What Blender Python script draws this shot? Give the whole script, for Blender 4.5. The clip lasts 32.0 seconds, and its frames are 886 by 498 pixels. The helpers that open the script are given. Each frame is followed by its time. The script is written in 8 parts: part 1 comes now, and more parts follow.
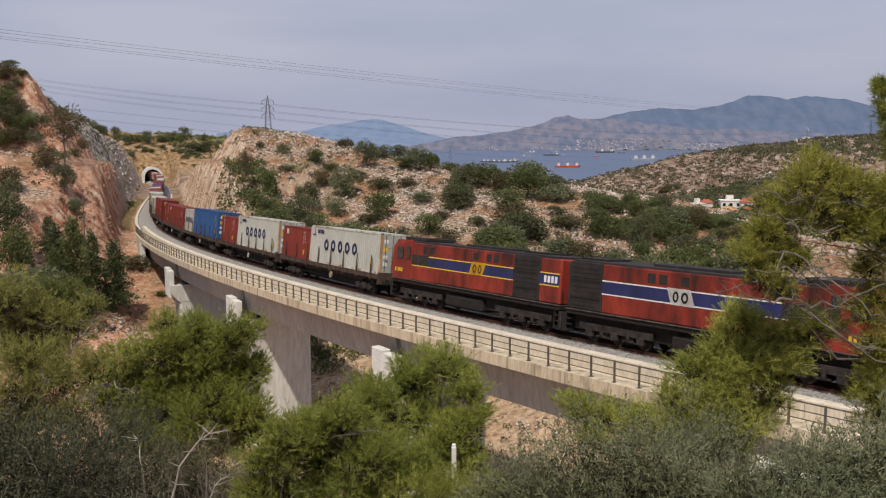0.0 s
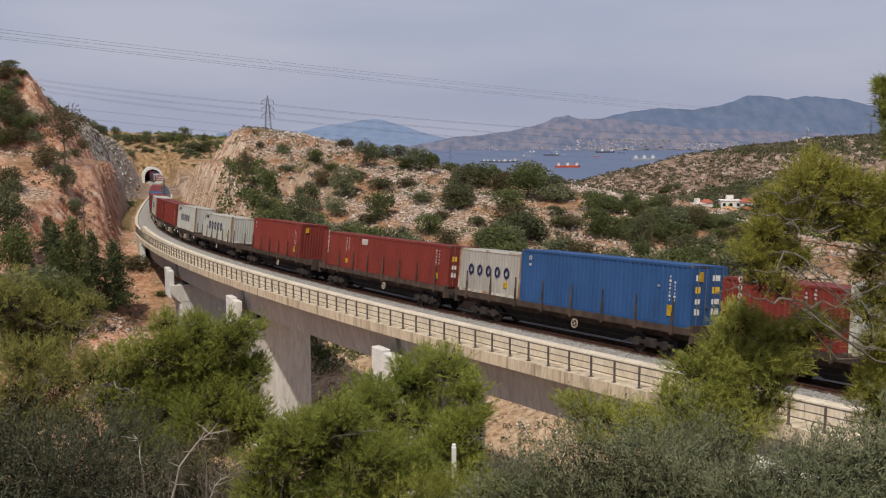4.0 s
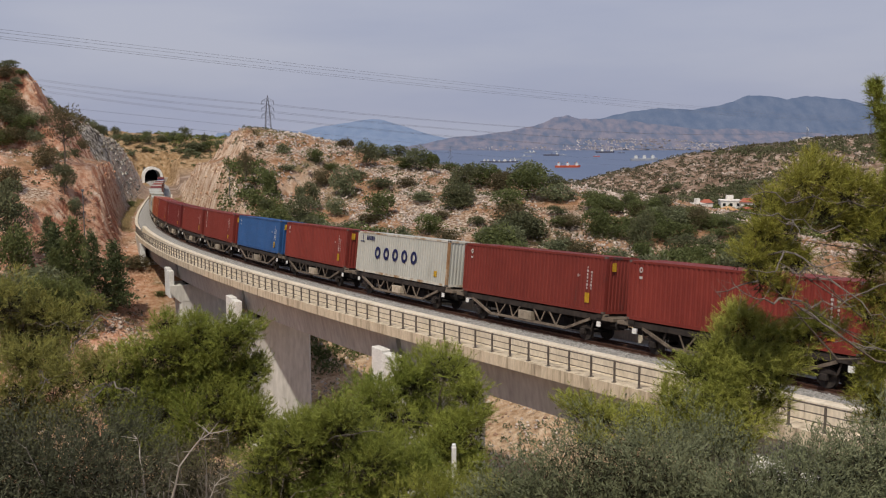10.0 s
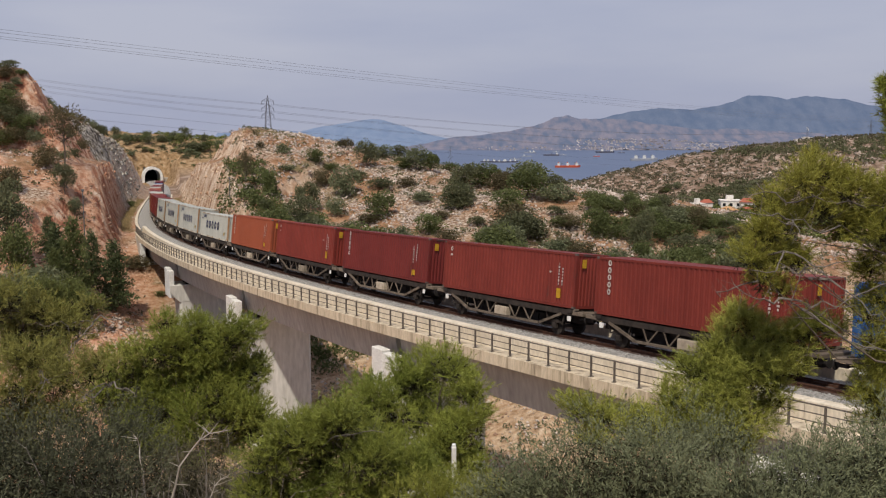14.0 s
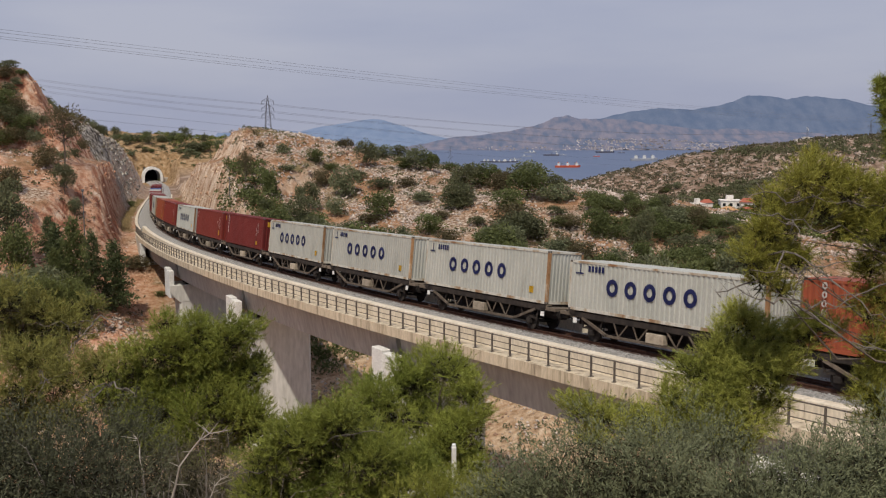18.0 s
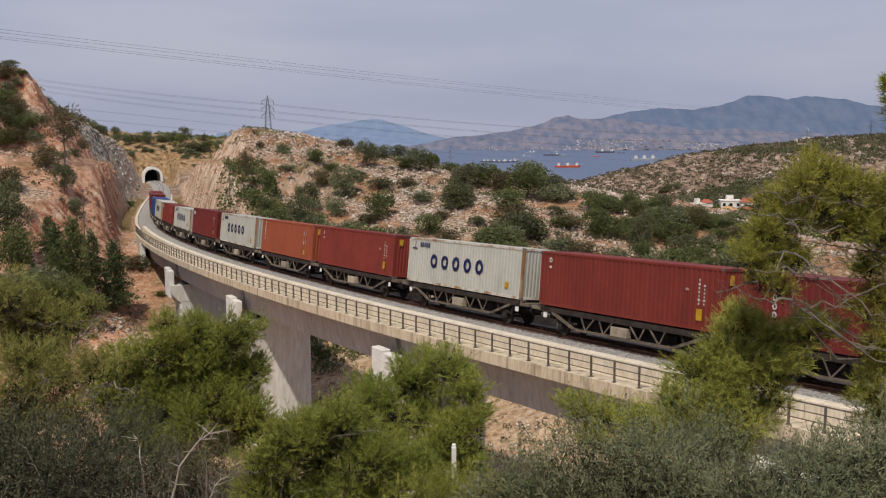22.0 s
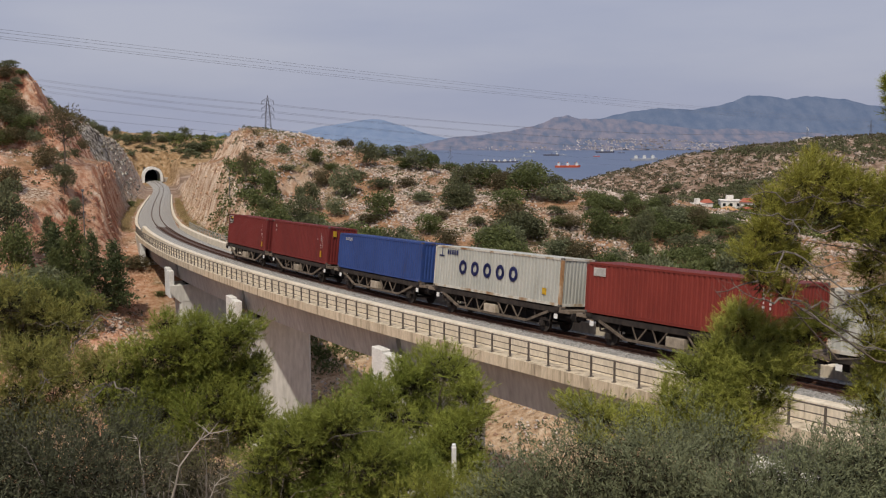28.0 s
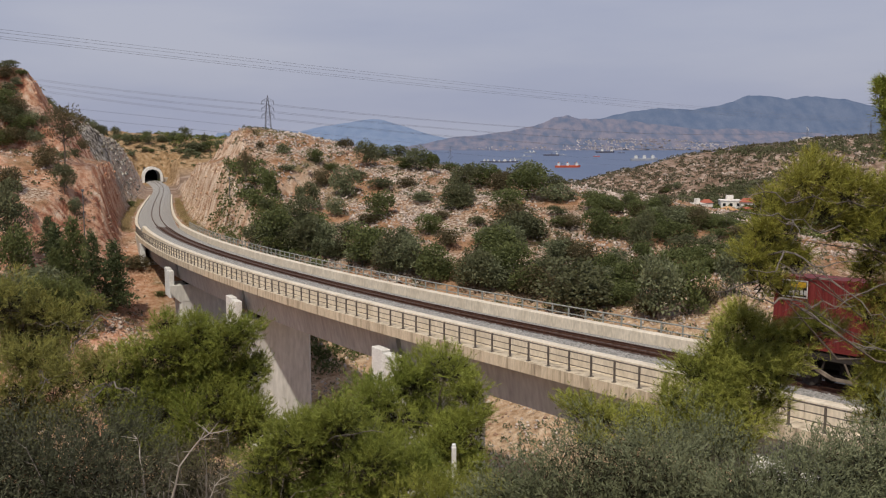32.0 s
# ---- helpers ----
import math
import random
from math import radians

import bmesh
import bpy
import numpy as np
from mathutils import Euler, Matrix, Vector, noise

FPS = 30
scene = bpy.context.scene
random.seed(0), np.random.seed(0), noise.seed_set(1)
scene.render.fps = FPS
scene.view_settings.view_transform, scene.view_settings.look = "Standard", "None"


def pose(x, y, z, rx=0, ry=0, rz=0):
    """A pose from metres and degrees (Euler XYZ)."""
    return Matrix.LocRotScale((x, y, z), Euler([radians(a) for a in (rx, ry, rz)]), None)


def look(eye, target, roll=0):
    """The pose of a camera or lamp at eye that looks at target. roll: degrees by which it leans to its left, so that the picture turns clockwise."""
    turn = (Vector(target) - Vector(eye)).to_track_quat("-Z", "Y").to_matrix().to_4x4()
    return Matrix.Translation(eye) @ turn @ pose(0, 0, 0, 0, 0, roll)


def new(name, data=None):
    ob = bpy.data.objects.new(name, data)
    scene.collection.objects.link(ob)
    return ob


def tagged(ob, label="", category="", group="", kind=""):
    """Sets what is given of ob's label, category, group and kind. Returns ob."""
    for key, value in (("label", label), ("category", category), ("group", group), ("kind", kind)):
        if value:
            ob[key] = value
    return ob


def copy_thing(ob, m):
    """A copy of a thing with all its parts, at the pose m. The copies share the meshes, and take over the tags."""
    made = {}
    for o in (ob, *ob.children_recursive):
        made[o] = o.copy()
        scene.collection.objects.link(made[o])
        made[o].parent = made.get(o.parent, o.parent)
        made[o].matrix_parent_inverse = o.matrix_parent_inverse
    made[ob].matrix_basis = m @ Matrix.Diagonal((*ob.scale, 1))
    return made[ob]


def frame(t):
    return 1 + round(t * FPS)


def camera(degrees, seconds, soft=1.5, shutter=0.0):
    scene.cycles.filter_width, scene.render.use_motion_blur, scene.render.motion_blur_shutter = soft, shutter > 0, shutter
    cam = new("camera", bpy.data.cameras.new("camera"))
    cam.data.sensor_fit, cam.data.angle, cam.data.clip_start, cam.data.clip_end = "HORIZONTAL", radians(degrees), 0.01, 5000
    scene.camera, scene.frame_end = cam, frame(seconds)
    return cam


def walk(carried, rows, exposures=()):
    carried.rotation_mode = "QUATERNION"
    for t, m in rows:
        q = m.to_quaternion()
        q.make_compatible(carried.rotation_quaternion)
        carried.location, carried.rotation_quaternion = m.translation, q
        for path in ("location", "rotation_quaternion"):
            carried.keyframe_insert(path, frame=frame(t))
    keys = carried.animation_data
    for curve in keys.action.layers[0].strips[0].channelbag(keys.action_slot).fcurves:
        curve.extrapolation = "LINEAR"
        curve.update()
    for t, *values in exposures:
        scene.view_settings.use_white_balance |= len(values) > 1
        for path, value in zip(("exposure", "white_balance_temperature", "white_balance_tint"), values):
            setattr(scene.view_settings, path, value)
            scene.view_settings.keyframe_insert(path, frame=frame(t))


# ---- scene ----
# ---------- camera ----------
EYE_Z = 10.534
cam = camera(49.66, 32.0, soft=1.2)
still = pose(0, 0, EYE_Z, 90 - 7.067, 0, 0) @ pose(0, 0, 0, 0, 0, -0.134)
walk(cam, [(0.0, still), (32.0, still)], exposures=[(0.0, 0.05), (3.0, 0.0), (6.0, 0.03), (9.0, -0.05), (11.0, -0.02), (14.0, 0.04), (17.0, -0.02), (20.0, -0.08), (22.0, 0.0), (25.0, -0.06), (32.0, -0.05)])

# ---------- sky and sun ----------
SUN_AZ, SUN_EL = radians(-166), radians(55)   # azimuth from +y towards +x, elevation
world = bpy.data.worlds.new("hazy_sky")
scene.world = world
world.use_nodes = True
wn, wl = world.node_tree.nodes, world.node_tree.links
wn.clear()
sky = wn.new("ShaderNodeTexSky")
sky.sky_type, sky.sun_disc = "NISHITA", False
sky.sun_elevation, sky.sun_rotation = SUN_EL, SUN_AZ
sky.air_density, sky.dust_density, sky.altitude = 1.0, 3.0, 100
bg_sky = wn.new("ShaderNodeBackground")
bg_sky.inputs[1].default_value = 0.07
wl.new(sky.outputs[0], bg_sky.inputs[0])
bg_cloud = wn.new("ShaderNodeBackground")
bg_cloud.inputs[1].default_value = 0.77
wc = wn.new("ShaderNodeTexCoord")
wmap = wn.new("ShaderNodeMapping")
wmap.inputs["Scale"].default_value = (1.2, 1.2, 6.0)
wl.new(wc.outputs["Generated"], wmap.inputs[0])
wnoise = wn.new("ShaderNodeTexNoise")
wnoise.inputs["Scale"].default_value, wnoise.inputs["Detail"].default_value = 1.6, 5
wl.new(wmap.outputs[0], wnoise.inputs["Vector"])
wramp = wn.new("ShaderNodeValToRGB")
wramp.color_ramp.elements[0].position, wramp.color_ramp.elements[1].position = 0.35, 0.68
wramp.color_ramp.elements[0].color = (0.49, 0.53, 0.72, 1)
wramp.color_ramp.elements[1].color = (0.64, 0.66, 0.80, 1)
wl.new(wnoise.outputs[0], wramp.inputs[0])
wl.new(wramp.outputs[0], bg_cloud.inputs[0])
wmix = wn.new("ShaderNodeMixShader")
wmix.inputs[0].default_value = 0.85
wl.new(bg_sky.outputs[0], wmix.inputs[1])
wl.new(bg_cloud.outputs[0], wmix.inputs[2])
wout = wn.new("ShaderNodeOutputWorld")
wl.new(wmix.outputs[0], wout.inputs[0])

sun = new("sun", bpy.data.lights.new("sun", "SUN"))
sun.data.energy, sun.data.angle, sun.data.color = 3.5, radians(1.2), (1.0, 0.91, 0.77)
sun_dir = Vector((math.sin(SUN_AZ) * math.cos(SUN_EL), math.cos(SUN_AZ) * math.cos(SUN_EL), math.sin(SUN_EL)))
sun.matrix_world = look(sun_dir * 300, (0, 0, 0))


# ---------- materials ----------
def mat(name, stops, scale=3.0, rough=0.8, metal=0.0, bump=0.2, fine=None, coords="Object", stretch=(1, 1, 1), spec=0.3,
        island=0.0, per_object=0.0, detail=6, bump_dist=0.02, grit=(0.78, 1.18)):
    """A noise-driven surface: colour stops [(position, rgb)], fine grain, bump, and per-piece variation."""
    m = bpy.data.materials.new(name)
    m.use_nodes = True
    n, l = m.node_tree.nodes, m.node_tree.links
    b = n["Principled BSDF"]
    b.inputs["Roughness"].default_value, b.inputs["Metallic"].default_value = rough, metal
    b.inputs["Specular IOR Level"].default_value = spec
    tc = n.new("ShaderNodeTexCoord")
    mp = n.new("ShaderNodeMapping")
    mp.inputs["Scale"].default_value = stretch
    l.new(tc.outputs[coords], mp.inputs[0])
    big = n.new("ShaderNodeTexNoise")
    big.inputs["Scale"].default_value, big.inputs["Detail"].default_value = scale, detail
    l.new(mp.outputs[0], big.inputs["Vector"])
    ramp = n.new("ShaderNodeValToRGB")
    els = ramp.color_ramp.elements
    for i, (p, c) in enumerate(stops):
        e = els[i] if i < 2 else els.new(p)
        e.position, e.color = p, (*c, 1)
    l.new(big.outputs[0], ramp.inputs[0])
    colour = ramp.outputs[0]
    grain = n.new("ShaderNodeTexNoise")
    grain.inputs["Scale"].default_value, grain.inputs["Detail"].default_value = fine or scale * 9, 4
    l.new(mp.outputs[0], grain.inputs["Vector"])
    gm = n.new("ShaderNodeMapRange")
    gm.inputs[1].default_value, gm.inputs[2].default_value = 0.25, 0.75
    gm.inputs[3].default_value, gm.inputs[4].default_value = grit
    l.new(grain.outputs[0], gm.inputs[0])
    hsv = n.new("ShaderNodeHueSaturation")
    l.new(colour, hsv.inputs["Color"])
    value = gm.outputs[0]
    for amount, node_type, socket in ((island, "ShaderNodeNewGeometry", "Random Per Island"), (per_object, "ShaderNodeObjectInfo", "Random")):
        if amount:
            src = n.new(node_type)
            r = n.new("ShaderNodeMapRange")
            r.inputs[3].default_value, r.inputs[4].default_value = 1 - amount, 1 + amount
            l.new(src.outputs[socket], r.inputs[0])
            mul = n.new("ShaderNodeMath")
            mul.operation = "MULTIPLY"
            l.new(value, mul.inputs[0])
            l.new(r.outputs[0], mul.inputs[1])
            value = mul.outputs[0]
    l.new(value, hsv.inputs["Value"])
    l.new(hsv.outputs[0], b.inputs["Base Color"])
    if bump:
        bp = n.new("ShaderNodeBump")
        bp.inputs["Strength"].default_value, bp.inputs["Distance"].default_value = bump, bump_dist
        l.new(grain.outputs[0], bp.inputs["Height"])
        l.new(bp.outputs[0], b.inputs["Normal"])
    return m


CONCRETE = mat("pale_concrete", [(0.3, (0.40, 0.37, 0.33)), (0.7, (0.52, 0.49, 0.44))], 0.6, 0.85, bump=0.25, stretch=(1, 1, 0.3))
# Girder concrete is the pier's, darkened to hold the shade below the deck.
GIRDER = mat("shaded_grey_concrete", [(0.3, (0.335, 0.335, 0.325)), (0.7, (0.42, 0.42, 0.405))], 0.35, 0.85, bump=0.15, stretch=(1, 1, 0.25))
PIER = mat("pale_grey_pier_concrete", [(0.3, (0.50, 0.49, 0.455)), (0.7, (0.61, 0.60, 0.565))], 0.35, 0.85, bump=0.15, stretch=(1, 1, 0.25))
PARAPET = mat("sandy_concrete", [(0.3, (0.54, 0.475, 0.375)), (0.7, (0.69, 0.62, 0.51))], 0.8, 0.85, bump=0.2, stretch=(1, 1, 0.4))
FASCIA = mat("stained_concrete", [(0.32, (0.27, 0.225, 0.165)), (0.48, (0.54, 0.46, 0.34)), (0.72, (0.65, 0.57, 0.44))], 2.6, 0.88, bump=0.3, stretch=(1, 1, 0.12))
WHITE_BLOCK = mat("white_concrete", [(0.3, (0.62, 0.62, 0.60)), (0.7, (0.74, 0.74, 0.72))], 1.0, 0.8, bump=0.1)
BROWN_BALLAST = mat("rust_stained_ballast", [(0.3, (0.035, 0.020, 0.015)), (0.7, (0.10, 0.062, 0.048))], 7, 0.95, bump=1.0, fine=22, bump_dist=0.06)
BALLAST = mat("grey_ballast", [(0.3, (0.19, 0.185, 0.175)), (0.7, (0.42, 0.405, 0.38))], 7, 0.95, bump=1.0, fine=22, bump_dist=0.06)
STONE = mat("ballast_stone", [(0.3, (0.20, 0.195, 0.19)), (0.7, (0.42, 0.41, 0.39))], 5, 0.95, bump=0.4, island=0.35)
RUST = mat("rusty_rail", [(0.3, (0.06, 0.028, 0.018)), (0.7, (0.115, 0.055, 0.035))], 5, 0.8, metal=0.2, bump=0.2)
SLEEPER = mat("dark_sleeper", [(0.3, (0.07, 0.05, 0.045)), (0.7, (0.13, 0.10, 0.09))], 5, 0.9, bump=0.3)
STEEL = mat("galvanised_steel", [(0.3, (0.11, 0.112, 0.115)), (0.7, (0.18, 0.182, 0.185))], 8, 0.6, metal=0.5, bump=0.05)
BLACK = mat("black_underframe", [(0.3, (0.009, 0.008, 0.008)), (0.7, (0.024, 0.020, 0.019))], 3, 0.85, bump=0.2)
GRIME = mat("grimy_grey_steel", [(0.3, (0.040, 0.034, 0.031)), (0.7, (0.115, 0.100, 0.090))], 3, 0.8, bump=0.2)
TRUSS = mat("weathered_grey_truss", [(0.3, (0.066, 0.051, 0.039)), (0.7, (0.190, 0.154, 0.120))], 2.5, 0.75, bump=0.2, per_object=0.25)
# Running gear is coloured dark to stand in for shade under the wagons.
SHADED_GEAR = mat("shaded_brown_running_gear", [(0.3, (0.016, 0.013, 0.012)), (0.7, (0.045, 0.036, 0.031))], 3, 0.85, bump=0.2)
STAKE = mat("brown_wagon_steel", [(0.3, (0.030, 0.021, 0.016)), (0.7, (0.080, 0.056, 0.044))], 2.0, 0.8, bump=0.2, per_object=0.2)
PALE = mat("pale_wagon_box", [(0.3, (0.27, 0.225, 0.17)), (0.7, (0.44, 0.38, 0.30))], 3, 0.7, bump=0.1, per_object=0.3)
# Wheel steel is darkened too, for the deep shade around it.
TYRE = mat("steel_wheel", [(0.3, (0.020, 0.016, 0.014)), (0.7, (0.055, 0.046, 0.040))], 6, 0.75, metal=0.1, bump=0.1)
GLASS_DARK = mat("dark_window_glass", [(0.3, (0.012, 0.014, 0.016)), (0.7, (0.03, 0.034, 0.038))], 2, 0.08, bump=0.0, spec=0.6)
YELLOW = mat("yellow_marking", [(0.3, (0.62, 0.40, 0.03)), (0.7, (0.75, 0.50, 0.05))], 6, 0.6, bump=0)
MARK = mat("white_marking", [(0.3, (0.60, 0.60, 0.58)), (0.7, (0.78, 0.78, 0.76))], 6, 0.6, bump=0)
NAVY = mat("navy_lettering_paint", [(0.3, (0.022, 0.030, 0.12)), (0.7, (0.035, 0.045, 0.17))], 6, 0.6, bump=0)


def paint(name, a, b, dirt=(0.05, 0.035, 0.03), rough=0.55):
    return mat(name, [(0.25, dirt), (0.36, a), (0.72, b)], 0.9, rough, bump=0.08, fine=14, stretch=(1, 1, 0.45), per_object=0.10, grit=(0.91, 1.08))


PAINTS = {
    "red": paint("brown_red_container_paint", (0.142, 0.022, 0.0165), (0.184, 0.030, 0.022)),
    "dark": paint("dark_red_container_paint", (0.112, 0.0155, 0.0145), (0.146, 0.021, 0.019)),
    "orange": paint("orange_container_paint", (0.25, 0.062, 0.030), (0.30, 0.076, 0.036)),
    "white": paint("pale_grey_container_paint", (0.335, 0.345, 0.318), (0.41, 0.415, 0.382), dirt=(0.24, 0.205, 0.15)),
    "grey": paint("dull_grey_container_paint", (0.28, 0.27, 0.25), (0.38, 0.37, 0.34), dirt=(0.14, 0.12, 0.1)),
    "blue": paint("blue_container_paint", (0.018, 0.066, 0.185), (0.026, 0.088, 0.24)),
    "navy": paint("deep_blue_container_paint", (0.020, 0.046, 0.165), (0.028, 0.062, 0.215)),
}
RUSTY_FRAME = mat("rust_streaked_pale_frame", [(0.34, (0.22, 0.115, 0.055)), (0.43, (0.34, 0.27, 0.19)), (0.53, (0.49, 0.48, 0.43))], 1.1, 0.7, bump=0.1, fine=14, stretch=(1, 1, 0.4))
POST_RUST = mat("rust_eaten_pale_paint", [(0.36, (0.20, 0.10, 0.045)), (0.55, (0.30, 0.18, 0.09)), (0.68, (0.44, 0.40, 0.33))], 1.6, 0.8, bump=0.1, fine=14, stretch=(1, 1, 0.5), per_object=0.3)
LOCO_RED = mat("red_locomotive_paint", [(0.33, (0.030, 0.012, 0.010)), (0.46, (0.13, 0.020, 0.014)), (0.64, (0.265, 0.034, 0.020))], 0.6, 0.5, bump=0.08, fine=9, stretch=(1.6, 1, 0.5))
LOCO_BLUE = paint("blue_stripe_paint", (0.016, 0.022, 0.085), (0.03, 0.036, 0.13), dirt=(0.02, 0.02, 0.03))
LOCO_BLACK = mat("sooty_locomotive_roof", [(0.3, (0.012, 0.011, 0.011)), (0.7, (0.035, 0.030, 0.030))], 1.5, 0.75, bump=0.1)


# ---------- the railway line: arc length s grows from the near end of the viaduct to the tunnel ----------
S_MIN, S_MAX = -640, 680
RAIL_Z = -0.20
_k = [(-640, 0.0), (-60, 0.0), (-40, -0.00089), (0, -0.00172), (20, -0.00251), (40, -0.00234), (60, -0.00229), (80, -0.00239),
      (100, -0.00235), (120, -0.00187), (140, -0.00113), (160, -0.00053), (190, -0.00022), (230, -0.00008), (300, 0.0001), (340, 0.00028),
      (362, 0.00028), (375, 0.00115), (450, 0.00115), (500, 0.0), (680, 0.0)]
GRADE = -0.03458
S = np.arange(S_MIN, S_MAX + 0.5, 1.0)
_curv = np.interp(S, [a for a, _ in _k], [b for _, b in _k])
TH = np.concatenate([[0], np.cumsum((_curv[1:] + _curv[:-1]) / 2)])
TH += 2.18389 - TH[-S_MIN]
TX = np.concatenate([[0], np.cumsum((np.cos(TH[1:]) + np.cos(TH[:-1])) / 2)])
TY = np.concatenate([[0], np.cumsum((np.sin(TH[1:]) + np.sin(TH[:-1])) / 2)])
TX += 9.3716 - TX[-S_MIN]
TY += 47.4198 - TY[-S_MIN]


def profile(s):
    """Height of the line, which flattens towards the tunnel."""
    return GRADE * s + 2.35 * np.clip((s - 300) / 150.0, 0, 1) ** 2 + 0.018 * np.clip(s - 450, 0, 300)


SPEED = 16.85
CANT = np.radians(7.0) * np.clip(-_curv / 0.0023, -0.6, 1.0)     # superelevation: the outer rail, on the camera's side, stands higher


def cant(s):
    return float(np.interp(s, S, CANT))


def canted(s, lat, z):
    """Height z of a point of the track once the track is tilted about a line just below the outer rail."""
    c = cant(s)
    return z + math.tan(c) * (lat - 1.1)


def track(s, lat=0.0, z=0.0):
    """A point beside the line: lat is positive towards the camera's side, z is above the reference level."""
    x, y, a = np.interp(s, S, TX), np.interp(s, S, TY), np.interp(s, S, TH)
    return Vector((x - math.sin(a) * lat, y + math.cos(a) * lat, z + float(profile(s))))


def heading(s):
    return float(np.interp(s, S, TH))


# ---------- small mesh helpers ----------
def mesh_from(name, verts, faces, material, smooth=False):
    me = bpy.data.meshes.new(name)
    me.from_pydata([tuple(v) for v in verts], [], faces)
    me.update()
    if material:
        me.materials.append(material)
    if smooth:
        me.polygons.foreach_set("use_smooth", [True] * len(me.polygons))
    return me


def part(name, bm, material, parent=None, label=""):
    """Links a bmesh (or mesh) as one mesh object under a thing or a part."""
    if isinstance(bm, bmesh.types.BMesh):
        me = bpy.data.meshes.new(name)
        bm.to_mesh(me)
        bm.free()
        me.materials.append(material)
    else:
        me = bm
    ob = new(name, me)
    if parent:
        ob.parent = parent
    if label:
        ob["label"] = label
    return ob


def box(bm, lo, hi, bevel=0.0):
    """Adds a box between two corners to a bmesh."""
    r = bmesh.ops.create_cube(bm, size=1.0)
    lo, hi = Vector(lo), Vector(hi)
    for v in r["verts"]:
        v.co = Vector([(lo[i] + hi[i]) / 2 + v.co[i] * (hi[i] - lo[i]) for i in range(3)])
    if bevel:
        es = {e for v in r["verts"] for e in v.link_edges}
        bmesh.ops.bevel(bm, geom=list(es), offset=bevel, segments=1, affect="EDGES")
    return bm


def boxes(*pairs, bevel=0.0):
    bm = bmesh.new()
    for lo, hi in pairs:
        box(bm, lo, hi, bevel)
    return bm


def bar(bm, a, b, r=0.04, sides=6, r2=None):
    """Adds a tapered round bar from a to b."""
    a, b = Vector(a), Vector(b)
    q = (b - a).to_track_quat("Z", "Y")
    rings = []
    for p, rr in ((a, r), (b, r2 if r2 is not None else r)):
        rings.append([bm.verts.new(p + q @ Vector((rr * math.cos(i * 2 * math.pi / sides), rr * math.sin(i * 2 * math.pi / sides), 0))) for i in range(sides)])
    for i in range(sides):
        bm.faces.new((rings[0][i], rings[0][(i + 1) % sides], rings[1][(i + 1) % sides], rings[1][i]))
    bm.faces.new(rings[0][::-1])
    bm.faces.new(rings[1])
    return bm


def beam(bm, a, b, w, h):
    """Adds a rectangular bar from a to b, w wide across and h high."""
    a, b = Vector(a), Vector(b)
    d = (b - a).normalized()
    side = d.cross(Vector((0, 0, 1)))
    side = side.normalized() if side.length > 1e-4 else Vector((1, 0, 0))
    up = side.cross(d).normalized()
    vs = [[bm.verts.new(p + side * (sx * w / 2) + up * (sz * h / 2)) for sx, sz in ((-1, -1), (1, -1), (1, 1), (-1, 1))] for p in (a, b)]
    for i in range(4):
        bm.faces.new((vs[0][i], vs[0][(i + 1) % 4], vs[1][(i + 1) % 4], vs[1][i]))
    bm.faces.new(vs[0][::-1])
    bm.faces.new(vs[1])
    return bm


def disc(bm, centre, axis, r, thick, sides=18):
    c, a = Vector(centre), Vector(axis).normalized()
    return bar(bm, c - a * thick / 2, c + a * thick / 2, r, sides)


def thing(name, label, category, group="", m=None, kind=""):
    ob = new(name)
    ob.empty_display_size = 0.3
    tagged(ob, label, category, group, kind)
    if m is not None:
        ob.matrix_basis = m
    return ob


def swept(profile, s0, s1, step=1.0, close=True, tilt=False):
    """A body that follows the line: the profile [(lat, z)] is carried from s0 to s1."""
    n = max(1, int(round((s1 - s0) / step)))
    verts, faces, k = [], [], len(profile)
    for i in range(n + 1):
        s = s0 + (s1 - s0) * i / n
        verts += [track(s, lat, canted(s, lat, z) if tilt else z) for lat, z in profile]
    for i in range(n):
        for j in range(k if close else k - 1):
            a, b = i * k + j, i * k + (j + 1) % k
            faces.append((a, b, b + k, a + k))
    if close:
        faces += [tuple(range(k))[::-1], tuple(n * k + j for j in range(k))]
    return verts, faces


# ---------- ground ----------
def value_noise(x, y, seed=0):
    """Smooth random field on the plane, 0 to 1, one lattice cell per unit."""
    xi, yi = np.floor(x).astype(np.int64), np.floor(y).astype(np.int64)
    fx, fy = x - xi, y - yi
    fx, fy = fx * fx * (3 - 2 * fx), fy * fy * (3 - 2 * fy)

    def h(i, j):
        n = (i * 374761393 + j * 668265263 + seed * 974634777) & 0x7FFFFFFF
        n = ((n ^ (n >> 13)) * 1274126177) & 0x7FFFFFFF
        return ((n ^ (n >> 16)) & 0xFFFF) / 65535.0
    return (h(xi, yi) * (1 - fx) + h(xi + 1, yi) * fx) * (1 - fy) + (h(xi, yi + 1) * (1 - fx) + h(xi + 1, yi + 1) * fx) * fy


def fbm(x, y, seed=0, octaves=4):
    z, a = 0, 0.5
    for o in range(octaves):
        z = z + a * (value_noise(x * 2 ** o, y * 2 ** o, seed + o) - 0.5)
        a *= 0.5
    return z


